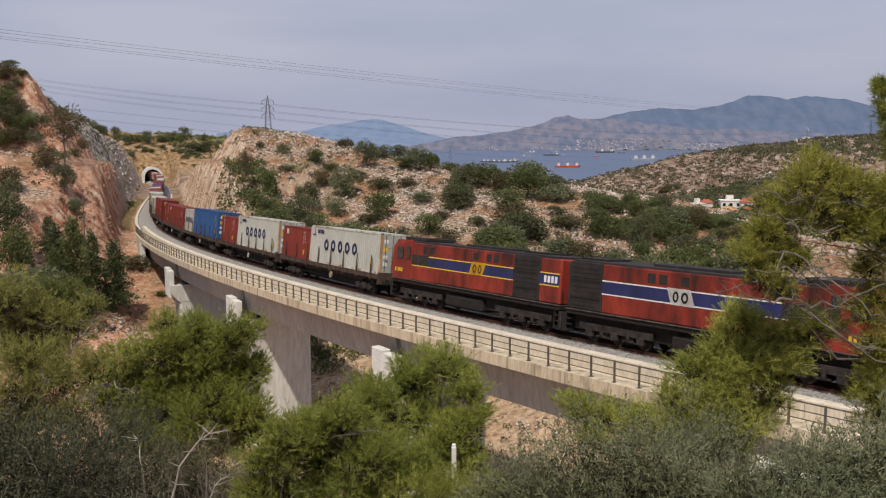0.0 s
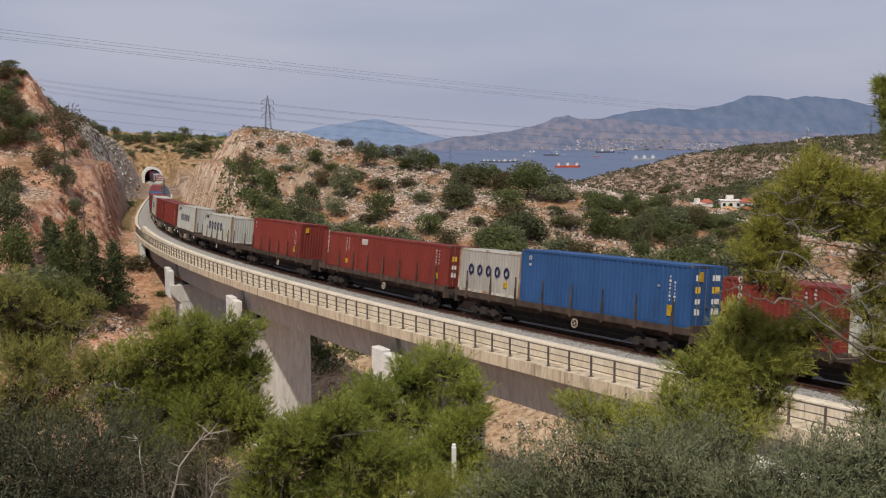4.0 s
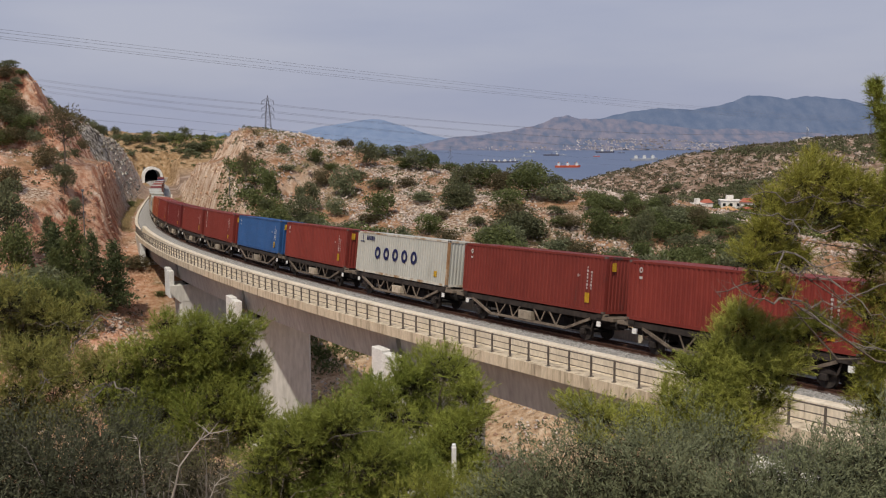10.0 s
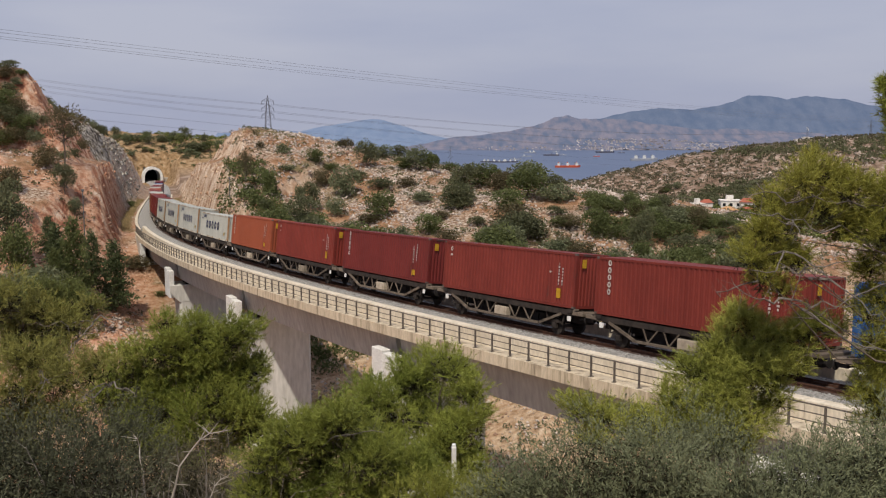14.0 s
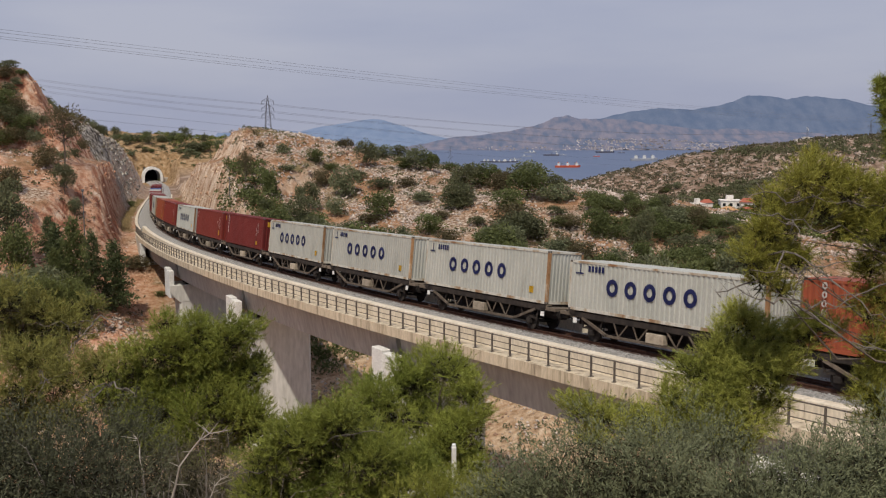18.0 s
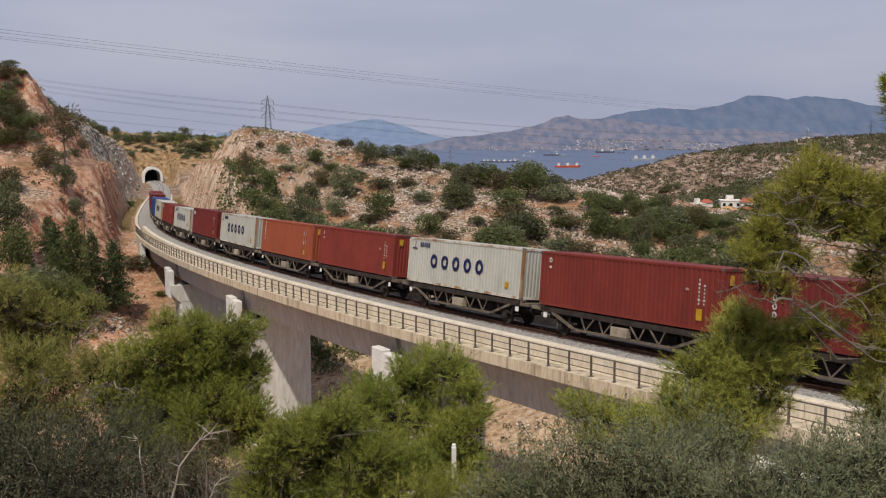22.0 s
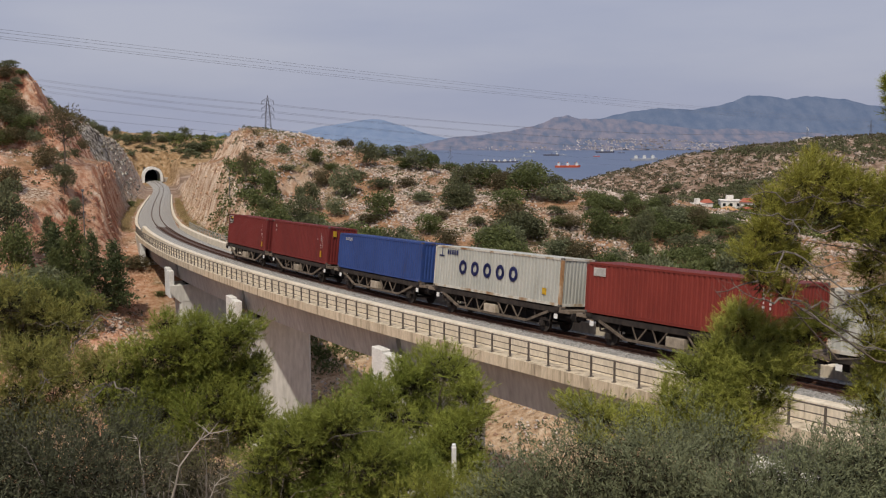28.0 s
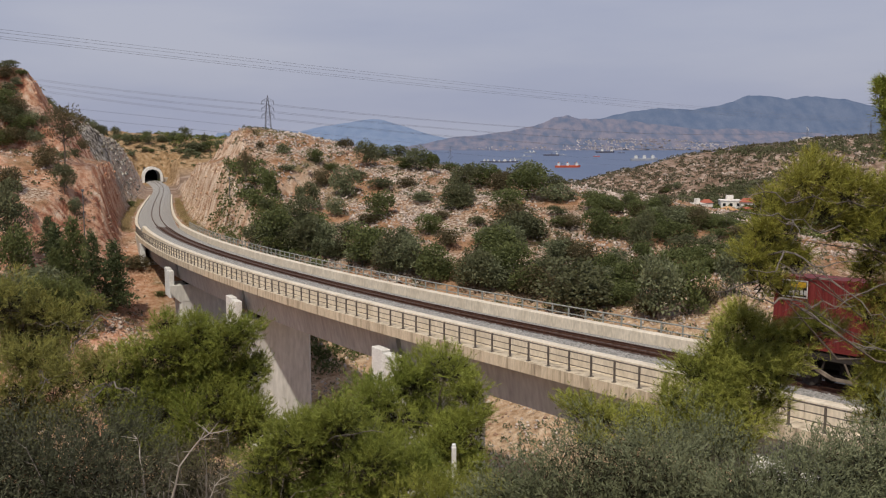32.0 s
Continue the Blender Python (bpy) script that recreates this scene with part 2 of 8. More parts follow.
def crest(x, y, line, slope_a, slope_b, round_r=8.0, power=1.0):
    """Height of a ridge: falls off from its crest line, with one slope on its left-hand side and another on its right."""
    best = np.full(x.shape, 1e9)
    z = np.zeros(x.shape)
    side = np.zeros(x.shape)
    for (x0, y0, z0), (x1, y1, z1) in zip(line[:-1], line[1:]):
        dx, dy = x1 - x0, y1 - y0
        t = np.clip(((x - x0) * dx + (y - y0) * dy) / (dx * dx + dy * dy), 0, 1)
        dist = np.hypot(x - x0 - t * dx, y - y0 - t * dy)
        sd = dx * (y - y0) - dy * (x - x0)
        m = dist < best
        best, z, side = np.where(m, dist, best), np.where(m, z0 + t * (z1 - z0), z), np.where(m, sd, side)
    fall = np.sqrt(best ** 2 + round_r ** 2) - round_r
    return z - np.where(side > 0, slope_a, slope_b) * fall ** power


BACK_HILL = [(-95, 262, 2), (-66, 225, 6), (-45, 190, 11), (-34, 172, 11.2), (-25, 168, 10.4), (-14, 165, 7.6), (0, 155, 3.8),
             (19, 145, 2.6), (30, 135, 1.2), (41, 125, -1.4), (60, 118, -5), (120, 100, -8)]
LEFT_HILL = [(-240, 120, 44), (-120, 150, 26)] + [(*track(s, lat).xy, z) for s, lat, z in ((116, 27, 24.5), (128, 25, 24), (146, 22, 22), (153, 22, 19), (162, 24, 16.5), (200, 25, 15.5), (300, 26, 11.5), (360, 30, 9))]
CAMERA_HILL = [(-150, 10, 20), (-60, -14, 13), (-10, -7, 10.4), (40, -16, 9.0), (120, -60, 9.0)]
RIGHT_HILL = [(60, 900, -60), (125, 830, -32), (160, 815, -21), (200, 808, -9), (245, 800, -1), (296, 790, 3.5), (420, 780, 1), (760, 700, 5)]
TUNNEL_HILL = [(-420, 520, 22), (-260, 548, 11), (-175, 535, 8.5), (-115, 530, 7.5), (-60, 560, 0)]
FAR_LEFT = [(-900, 300, 60), (-600, 700, 40), (-420, 1100, 5)]
S_PORTAL = 450


def line_coords(x, y):
    """Nearest arc length and signed offset (camera's side positive) to the line, for points in arrays."""
    fx, fy = x.ravel(), y.ravel()
    s_out, l_out = np.empty(fx.shape), np.empty(fx.shape)
    px, py, th, ss = TX[::4], TY[::4], TH[::4], S[::4]
    for a in range(0, len(fx), 4000):
        bx, by = fx[a:a + 4000, None], fy[a:a + 4000, None]
        i = np.argmin((bx - px) ** 2 + (by - py) ** 2, axis=1)
        dx, dy = fx[a:a + 4000] - px[i], fy[a:a + 4000] - py[i]
        along = dx * np.cos(th[i]) + dy * np.sin(th[i])
        s_out[a:a + 4000] = ss[i] + along
        l_out[a:a + 4000] = -dx * np.sin(th[i]) + dy * np.cos(th[i])
    return s_out.reshape(x.shape), l_out.reshape(x.shape)


def ground_height(x, y):
    x, y = np.asarray(x, float), np.asarray(y, float)
    r = np.hypot(x, y)
    base = np.interp(r, [0, 30, 60, 110, 200, 420, 700, 1000, 1500, 6000], [-12, -14, -20, -20, -18, -25, -40, -58, -88, -95])
    near_slope = np.interp(x, [-40, -15, 20, 60], [0.40, 0.31, 0.21, 0.15])
    hs = [base,
          crest(x, y, BACK_HILL, 0.22, near_slope, 8),
          crest(x, y, LEFT_HILL, 0.60, 0.60, 6),
          crest(x, y, CAMERA_HILL, 0.40, 0.27, 5),
          crest(x, y, RIGHT_HILL, 0.2, 0.17, 40),
          crest(x, y, TUNNEL_HILL, 0.25, 0.17, 14),
          crest(x, y, FAR_LEFT, 0.2, 0.2, 40)]
    w = 1.6
    top = np.maximum.reduce(hs)
    z = top + w * np.log(sum(np.exp((h - top) / w) for h in hs)) - w * 0.3
    z = z + 2.2 * fbm(x / 22, y / 22, 3, 3) + np.clip(r / 60, 0.3, 1) * 1.5 * fbm(x / 5, y / 5, 9, 4)
    z = z + np.clip((r - 300) / 500, 0, 1) * 16 * fbm(x / 90, y / 90, 17, 4)
    # the railway's cutting and embankment
    s, lat = line_coords(x, y)
    level = profile(s) - 1.05
    off = np.abs(lat)
    rough = 3.4 * fbm(x / 9, y / 9, 21, 4) + 2.6 * fbm(x / 3.1, y / 3.1, 27, 3)
    near_l = np.interp(off, [6.8, 9.4, 12.6, 16.4, 17.4, 21, 60], [0, 10.3, 10.9, 18.2, 19.0, 28, 110])     # two benches
    crag_l = np.interp(off, [6.8, 14.5, 24, 60], [0, 19.5, 30, 90])
    turn_l = np.clip((s - 204) / 10, 0, 1)
    wall_l = near_l * (1 - turn_l) + crag_l * turn_l
    wall_r = np.interp(off, [6.8, 9.8, 12.6, 16.0, 60], [0, 10.2, 10.7, 18.0, 90])
    out = np.clip((112 - s) / 20, 0, 1) * (s > -26)      # the cutting opens out at the viaduct's end
    wall_l = wall_l * (1 - out) + np.maximum(off - 6, 0) * 0.75 * out
    wall = np.where(lat > 0, wall_l, wall_r)
    smooth = np.where((s > 215) & (lat > 0), 1.0, 0.42)
    rough = rough * smooth
    wall = wall + 0.75 * smooth * np.sin(wall * 1.9 + 9 * fbm(x / 14, y / 14, 33, 2)) * np.clip(wall / 2, 0, 1)      # ledges in the rock
    cut = level - np.clip(112 - s, 0, 60) * 0.36 * (s > -26) + np.maximum(wall + rough * np.clip((off - 5.8) / 2.5, 0, 1), 0)
    fill = level - np.maximum(off - 5.2, 0) * 0.62
    open_line = ((s > 108) & (s < 446)) | (s < -26)
    z = np.where((s > 60) & (s < 446) & (z > cut), cut, z)
    z = np.where(open_line, np.clip(z, fill, cut), z)
    # the rock on the camera's side of the cutting steps back in tiers, each with its nose farther up the line
    tier = np.interp(s, [60, 92, 110, 125, 131, 139, 147, 160], [9, 9.6, 10.4, 11.0, 18.6, 19.4, 30, 40])
    cap = level - np.clip(112 - s, 0, 60) * 0.36 + tier + 0.14 * np.clip(off - 10, 0, 20) + 0.9 * np.clip(off - 30, 0, 200) + 0.5 * rough
    z = np.where((lat > 0) & (s > 62) & (s < 158), np.minimum(z, cap), z)
    # the end slope of the cutting, from which the tunnel's mouth stands out
    rise = (s - 446) * 1.4
    mouth = (s > 446) & (s < 500) & (off < 70)
    z = np.where(mouth, np.minimum(z, level + np.maximum(wall, 0) + rise), z)
    roof = (s > 446) & (off < 8) & (s < 660)
    z = np.where(roof, np.maximum(z, level + np.clip(rise, 0, 9.6)), z)
    return z


def graded(lo, hi, step, far_lo, far_hi, grow=1.09):
    a = list(np.arange(lo, hi + 0.01, step))
    d = step
    while a[-1] < far_hi:
        d = min(d * grow, 220)
        a.append(a[-1] + d)
    d = step
    while a[0] > far_lo:
        d = min(d * grow, 220)
        a.insert(0, a[0] - d)
    return np.array(a)
def ground_material():
    m = bpy.data.materials.new("stony_red_earth")
    m.use_nodes = True
    n, l = m.node_tree.nodes, m.node_tree.links
    b = n["Principled BSDF"]
    b.inputs["Roughness"].default_value, b.inputs["Specular IOR Level"].default_value = 0.95, 0.1
    tc = n.new("ShaderNodeTexCoord")

    def noise_tex(scale, detail=5, stretch=None):
        t = n.new("ShaderNodeTexNoise")
        t.inputs["Scale"].default_value, t.inputs["Detail"].default_value = scale, detail
        if stretch:
            mp = n.new("ShaderNodeMapping")
            mp.inputs["Scale"].default_value = stretch
            l.new(tc.outputs["Object"], mp.inputs[0])
            l.new(mp.outputs[0], t.inputs["Vector"])
        else:
            l.new(tc.outputs["Object"], t.inputs["Vector"])
        return t.outputs[0]

    def ramp(src, stops):
        r = n.new("ShaderNodeValToRGB")
        for i, (p, c) in enumerate(stops):
            e = r.color_ramp.elements[i] if i < 2 else r.color_ramp.elements.new(p)
            e.position, e.color = p, (*c, 1)
        l.new(src, r.inputs[0])
        return r.outputs[0]

    def mix(f, a, b2):
        x = n.new("ShaderNodeMix")
        x.data_type = "RGBA"
        l.new(f, x.inputs[0])
        l.new(a, x.inputs[6])
        l.new(b2, x.inputs[7])
        return x.outputs[2]
    soil = ramp(noise_tex(0.9, 8), [(0.28, (0.20, 0.100, 0.052)), (0.5, (0.33, 0.185, 0.105)), (0.72, (0.45, 0.295, 0.190))])
    stones = ramp(noise_tex(2.6, 6), [(0.40, (0.19, 0.115, 0.075)), (0.52, (0.40, 0.30, 0.22)), (0.66, (0.60, 0.52, 0.44))])
    grass = ramp(noise_tex(1.7, 7), [(0.3, (0.12, 0.095, 0.045)), (0.7, (0.26, 0.20, 0.105))])
    sel = ramp(noise_tex(0.16, 6), [(0.44, (0, 0, 0)), (0.56, (1, 1, 1))])
    col = mix(sel, soil, stones)
    sel2 = ramp(noise_tex(0.085, 7), [(0.60, (0, 0, 0)), (0.68, (1, 1, 1))])
    col = mix(sel2, col, grass)
    sand = ramp(noise_tex(1.6, 8), [(0.30, (0.30, 0.19, 0.105)), (0.5, (0.48, 0.335, 0.21)), (0.70, (0.62, 0.49, 0.35))])
    sp0 = n.new("ShaderNodeSeparateXYZ")
    l.new(tc.outputs["Object"], sp0.inputs[0])
    low = n.new("ShaderNodeMapRange")
    low.inputs[1].default_value, low.inputs[2].default_value, low.inputs[4].default_value = 112, 96, 0.85
    l.new(sp0.outputs[1], low.inputs[0])
    col = mix(low.outputs[0], col, sand)
    # greyer, scrubby ground on the hills beyond the valley
    far = ramp(noise_tex(0.14, 8), [(0.32, (0.13, 0.088, 0.060)), (0.5, (0.26, 0.178, 0.130)), (0.66, (0.42, 0.335, 0.275))])
    sp = n.new("ShaderNodeSeparateXYZ")
    l.new(tc.outputs["Object"], sp.inputs[0])
    beyond = n.new("ShaderNodeMapRange")
    beyond.inputs[1].default_value, beyond.inputs[2].default_value = 240, 380
    l.new(sp.outputs[1], beyond.inputs[0])
    col = mix(beyond.outputs[0], col, far)
    # the geology: red rock and earth by the cutting's mouth, grey crags behind it, pale tan rock on the other side
    def math_node(op, a, b2):
        q = n.new("ShaderNodeMath")
        q.operation = op
        for i, v in enumerate((a, b2)):
            if isinstance(v, (int, float)):
                q.inputs[i].default_value = v
            else:
                l.new(v, q.inputs[i])
        return q.outputs[0]

    def between(src, lo, hi):
        q = n.new("ShaderNodeMapRange")
        q.inputs[1].default_value, q.inputs[2].default_value = lo, hi
        l.new(src, q.inputs[0])
        return q.outputs[0]
    wander = noise_tex(0.06, 4)
    across = math_node("ADD", math_node("ADD", sp.outputs[0], math_node("MULTIPLY", sp.outputs[1], 0.36)), math_node("MULTIPLY", wander, 10))
    west = between(across, 17, 7)
    north = between(math_node("ADD", sp.outputs[1], math_node("MULTIPLY", wander, 30)), 222, 240)
    red_soil = ramp(noise_tex(1.3, 8), [(0.30, (0.27, 0.120, 0.068)), (0.46, (0.46, 0.250, 0.155)), (0.60, (0.56, 0.355, 0.245)), (0.74, (0.62, 0.50, 0.40))])
    near_side = between(sp.outputs[1], 190, 150)
    col = mix(math_node("MULTIPLY", math_node("MULTIPLY", west, near_side), between(noise_tex(0.2, 6), 0.62, 0.50)), col, red_soil)
    dry = ramp(noise_tex(0.5, 8), [(0.30, (0.17, 0.105, 0.050)), (0.5, (0.33, 0.215, 0.115)), (0.70, (0.46, 0.335, 0.21))])
    red = ramp(noise_tex(0.75, 10, (1, 1, 0.22)), [(0.30, (0.15, 0.055, 0.038)), (0.43, (0.33, 0.145, 0.088)), (0.56, (0.51, 0.315, 0.21)), (0.70, (0.62, 0.50, 0.40))])
    tan = ramp(noise_tex(0.7, 10, (1, 1, 0.28)), [(0.30, (0.22, 0.110, 0.068)), (0.42, (0.48, 0.315, 0.21)), (0.56, (0.63, 0.49, 0.37)), (0.70, (0.70, 0.60, 0.50))])
    grey = ramp(noise_tex(0.9, 10), [(0.34, (0.045, 0.040, 0.034)), (0.45, (0.17, 0.150, 0.125)), (0.56, (0.37, 0.335, 0.285)), (0.68, (0.54, 0.51, 0.45))])
    rock = mix(west, tan, mix(north, red, grey))
    geo = n.new("ShaderNodeNewGeometry")
    sep = n.new("ShaderNodeSeparateXYZ")
    l.new(geo.outputs["Normal"], sep.inputs[0])
    steep = n.new("ShaderNodeMapRange")
    steep.inputs[1].default_value, steep.inputs[2].default_value = 0.84, 0.66
    l.new(sep.outputs[2], steep.inputs[0])
    col = mix(steep.outputs[0], col, rock)
    col = mix(math_node("MULTIPLY", between(sp.outputs[1], 415, 440), between(sp.outputs[0], -20, -70)), col, dry)
    l.new(col, b.inputs["Base Color"])
    drill = noise_tex(0.8, 8, (1, 1, 0.5))
    rubble = noise_tex(3.5, 8)
    add = n.new("ShaderNodeMath")
    add.operation = "ADD"
    l.new(drill, add.inputs[0])
    l.new(rubble, add.inputs[1])
    bp = n.new("ShaderNodeBump")
    bp.inputs["Strength"].default_value, bp.inputs["Distance"].default_value = 1.0, 0.45
    l.new(add.outputs[0], bp.inputs["Height"])
    l.new(bp.outputs[0], b.inputs["Normal"])
    return m


GROUND = ground_material()
gx = graded(-168, 95, 1.15, -4600, 4600)
gy = np.concatenate([graded(-8, 262, 1.1, -700, 262), np.arange(265, 440, 3.0), np.arange(440, 482, 1.0), graded(484, 530, 3.0, 484, 4850)])
GX, GY = np.meshgrid(gx, gy)
GZ = ground_height(GX, GY)
_s, _l = line_coords(GX, GY)
_open = (np.abs(_l) < 4.2) & (_s > 446.3) & (_s < 450.4)
nx, ny = len(gx), len(gy)
idx = np.arange(nx * ny).reshape(ny, nx)
quads = np.stack([idx[:-1, :-1], idx[:-1, 1:], idx[1:, 1:], idx[1:, :-1]], -1).reshape(-1, 4)
keep = ~_open.ravel()[quads].any(axis=1)
me = bpy.data.meshes.new("ground")
me.from_pydata(np.stack([GX.ravel(), GY.ravel(), GZ.ravel()], -1).tolist(), [], quads[keep].tolist())
me.materials.append(GROUND)
me.polygons.foreach_set("use_smooth", [True] * len(me.polygons))
tagged(new("ground", me), "dry stony hillside of red earth and pale rubble", "ground", kind="structure")


def ground_z(x, y):
    return float(ground_height(np.array([x]), np.array([y]))[0])


# ---------- sea and far mountains ----------
SEA_Z = -72
WATER = mat("hazy_blue_sea", [(0.3, (0.070, 0.105, 0.19)), (0.7, (0.095, 0.13, 0.22))], 0.004, 0.45, bump=0.3, fine=0.3, stretch=(1, 3, 1), bump_dist=0.3)
sea = mesh_from("water", [(-4800, 700, SEA_Z), (4800, 700, SEA_Z), (4800, 4900, SEA_Z), (-4800, 4900, SEA_Z)], [(0, 1, 2, 3)], WATER)
tagged(new("water", sea), "calm blue-grey bay under haze", "sea", kind="structure")


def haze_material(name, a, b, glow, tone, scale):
    """Distance through air: a matt slope, haze painted in as bluish colour and glow."""
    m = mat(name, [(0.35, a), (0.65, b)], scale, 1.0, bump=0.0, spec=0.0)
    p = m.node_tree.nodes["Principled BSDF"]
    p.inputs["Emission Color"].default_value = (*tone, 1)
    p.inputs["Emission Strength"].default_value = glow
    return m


def mountains(name, skyline, y, depth, material, label, foot=SEA_Z - 2, rugged=10, seed=5):
    """A range whose crest passes through skyline [(x, z)], rising from a foot nearer by."""
    xs = np.arange(skyline[0][0], skyline[-1][0] + 1, 13.0)
    crest_z = np.interp(xs, [p[0] for p in skyline], [p[1] for p in skyline]) + rugged * (0.9 * fbm(xs / 75, xs * 0, seed + 31, 4) + 0.7 * fbm(xs / 24, xs * 0, seed + 37, 2))
    rows = 40
    verts, faces = [], []
    for j in range(rows):
        v = j / (rows - 1)
        yy = y + depth * v
        prof = v ** 1.25
        n1 = fbm(xs / 160, np.full(xs.shape, v * depth / 160.0), seed, 5)
        n2 = fbm(xs / 45, np.full(xs.shape, v * 9.0), seed + 7, 3)
        bend = xs + 70 * fbm(xs / 210, np.full(xs.shape, v * 1.5), seed + 13, 3)
        ridged = 0.5 - np.abs(fbm(bend / 150 + 0.6 * v, np.full(xs.shape, v * 2.4), seed + 3, 5)) * 4
        zz = foot + (crest_z - foot) * prof + rugged * (2.2 * n1 + 1.5 * ridged) * math.sin(math.pi * min(1, v * 1.02)) + rugged * 0.5 * n2 * v
        verts += [(float(a), float(yy + 30 * (b)), float(c)) for a, b, c in zip(xs, n2, zz)]
    k = len(xs)
    for j in range(rows - 1):
        faces += [(j * k + i, j * k + i + 1, (j + 1) * k + i + 1, (j + 1) * k + i) for i in range(k - 1)]
    ob = new(name, mesh_from(name, verts, faces, material, True))
    return tagged(ob, label, "mountains", kind="structure")


# Blue base tints and emission imitate the haze over each range.
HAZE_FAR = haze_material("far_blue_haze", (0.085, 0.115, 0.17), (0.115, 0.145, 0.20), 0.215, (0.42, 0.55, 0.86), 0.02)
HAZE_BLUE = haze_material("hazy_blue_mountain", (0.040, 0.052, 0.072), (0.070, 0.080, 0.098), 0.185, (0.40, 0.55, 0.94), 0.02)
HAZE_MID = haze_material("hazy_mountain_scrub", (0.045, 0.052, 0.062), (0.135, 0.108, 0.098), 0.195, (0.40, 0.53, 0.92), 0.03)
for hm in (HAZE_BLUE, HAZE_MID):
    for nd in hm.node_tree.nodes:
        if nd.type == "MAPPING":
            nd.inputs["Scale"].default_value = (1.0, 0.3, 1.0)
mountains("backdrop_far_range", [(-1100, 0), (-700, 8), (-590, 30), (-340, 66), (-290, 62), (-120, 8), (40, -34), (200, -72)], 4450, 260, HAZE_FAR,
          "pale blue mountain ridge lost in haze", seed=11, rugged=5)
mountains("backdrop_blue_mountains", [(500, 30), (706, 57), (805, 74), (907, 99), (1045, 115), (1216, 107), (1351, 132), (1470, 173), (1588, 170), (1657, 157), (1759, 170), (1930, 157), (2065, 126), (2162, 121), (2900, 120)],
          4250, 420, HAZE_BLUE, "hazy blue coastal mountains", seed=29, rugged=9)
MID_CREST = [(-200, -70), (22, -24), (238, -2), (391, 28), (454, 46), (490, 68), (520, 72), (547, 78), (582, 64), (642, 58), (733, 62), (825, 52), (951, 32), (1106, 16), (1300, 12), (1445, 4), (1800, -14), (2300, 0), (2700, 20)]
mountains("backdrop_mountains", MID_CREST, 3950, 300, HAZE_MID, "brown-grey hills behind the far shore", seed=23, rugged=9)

# ---------- viaduct ----------
DECK_A, DECK_B = -26, 116
viaduct = thing("railway_viaduct", "curved concrete railway viaduct with pale parapets on tall piers", "viaduct", kind="structure")
JOINTS = [-12.0, 17.0, 46.0, 74.0, 102.5]
ends = [DECK_A] + JOINTS + [DECK_B]
for a, b in zip(ends[:-1], ends[1:]):
    v, f = swept([(3.3, -1.64), (2.9, -3.9), (-2.9, -3.9), (-3.3, -1.64)], a + 0.3, b - 0.3, 1.5)
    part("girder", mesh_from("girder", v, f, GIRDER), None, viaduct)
    v, f = swept([(4.3, -1.0), (4.3, -1.60), (4.12, -1.64), (3.3, -1.80), (-3.3, -1.80), (-4.12, -1.64), (-4.3, -1.60), (-4.3, -1.0), (-2.55, -1.0), (2.55, -1.0)], a + 0.015, b - 0.015, 1.5)
    part("deck_slab", mesh_from("deck_slab", v, f, FASCIA), None, viaduct)
for lat, top in ((2.5, -0.2), (-3.05, -0.1)):
    for a, b in zip(ends[:-1], ends[1:]):
        v, f = swept([(lat, -1.1), (lat + 0.55, -1.1), (lat + 0.55, top - 0.03), (lat + 0.52, top), (lat + 0.03, top), (lat, top - 0.03)], a + 0.02, b - 0.02, 1.5)
        part("ballast_wall", mesh_from("ballast_wall", v, f, PARAPET), None, viaduct)


def railing_post(height, material):
    bm = boxes(((-0.035, -0.05, 0), (0.035, 0.05, height)), bevel=0.008)
    box(bm, (-0.09, -0.11, 0), (0.09, 0.11, 0.02))
    me = bpy.data.meshes.new("post")
    bm.to_mesh(me)
    bm.free()
    me.materials.append(material)
    return me


# The far railing's steel is lightened to imitate sun on its rails.
SUNLIT_STEEL = mat("sunlit_pale_galvanised_steel", [(0.3, (0.24, 0.25, 0.23)), (0.7, (0.36, 0.37, 0.34))], 5, 0.65, metal=0.15, bump=0.05)
DARK_RAIL = mat("brown_grey_railing_steel", [(0.3, (0.085, 0.072, 0.062)), (0.7, (0.150, 0.132, 0.118))], 8, 0.7, metal=0.1, bump=0.05)
for lat, rise, metal_, words in ((4.05, 0.0, DARK_RAIL, "dark brown-grey steel railing along the viaduct edge"), (-4.05, 0.25, SUNLIT_STEEL, "steel railing coloured pale as if sunlit along the viaduct edge")):
    POST = railing_post(1.02 + rise, metal_)
    railing = thing("railing", words, "railing", "railings of the viaduct")
    s = DECK_A + 0.5
    while s < DECK_B - 0.3:
        ob = part("post", POST, None, railing)
        ob.matrix_basis = Matrix.Translation(track(s, lat, -1.0)) @ pose(0, 0, 0, 0, 0, math.degrees(heading(s)))
        s += 1.5
    for z, r in ((rise - 0.02, 0.032 + rise * 0.05), (rise * 0.6 - 0.35, 0.024 + rise * 0.05), (rise * 0.3 - 0.67, 0.024 + rise * 0.05)):
        v, f = swept([(lat + r * math.cos(q * math.pi / 3), z + r * math.sin(q * math.pi / 3)) for q in range(6)], DECK_A + 0.4, DECK_B - 0.4, 1.5)
        part("rail", mesh_from("rail", v, f, metal_), None, railing)

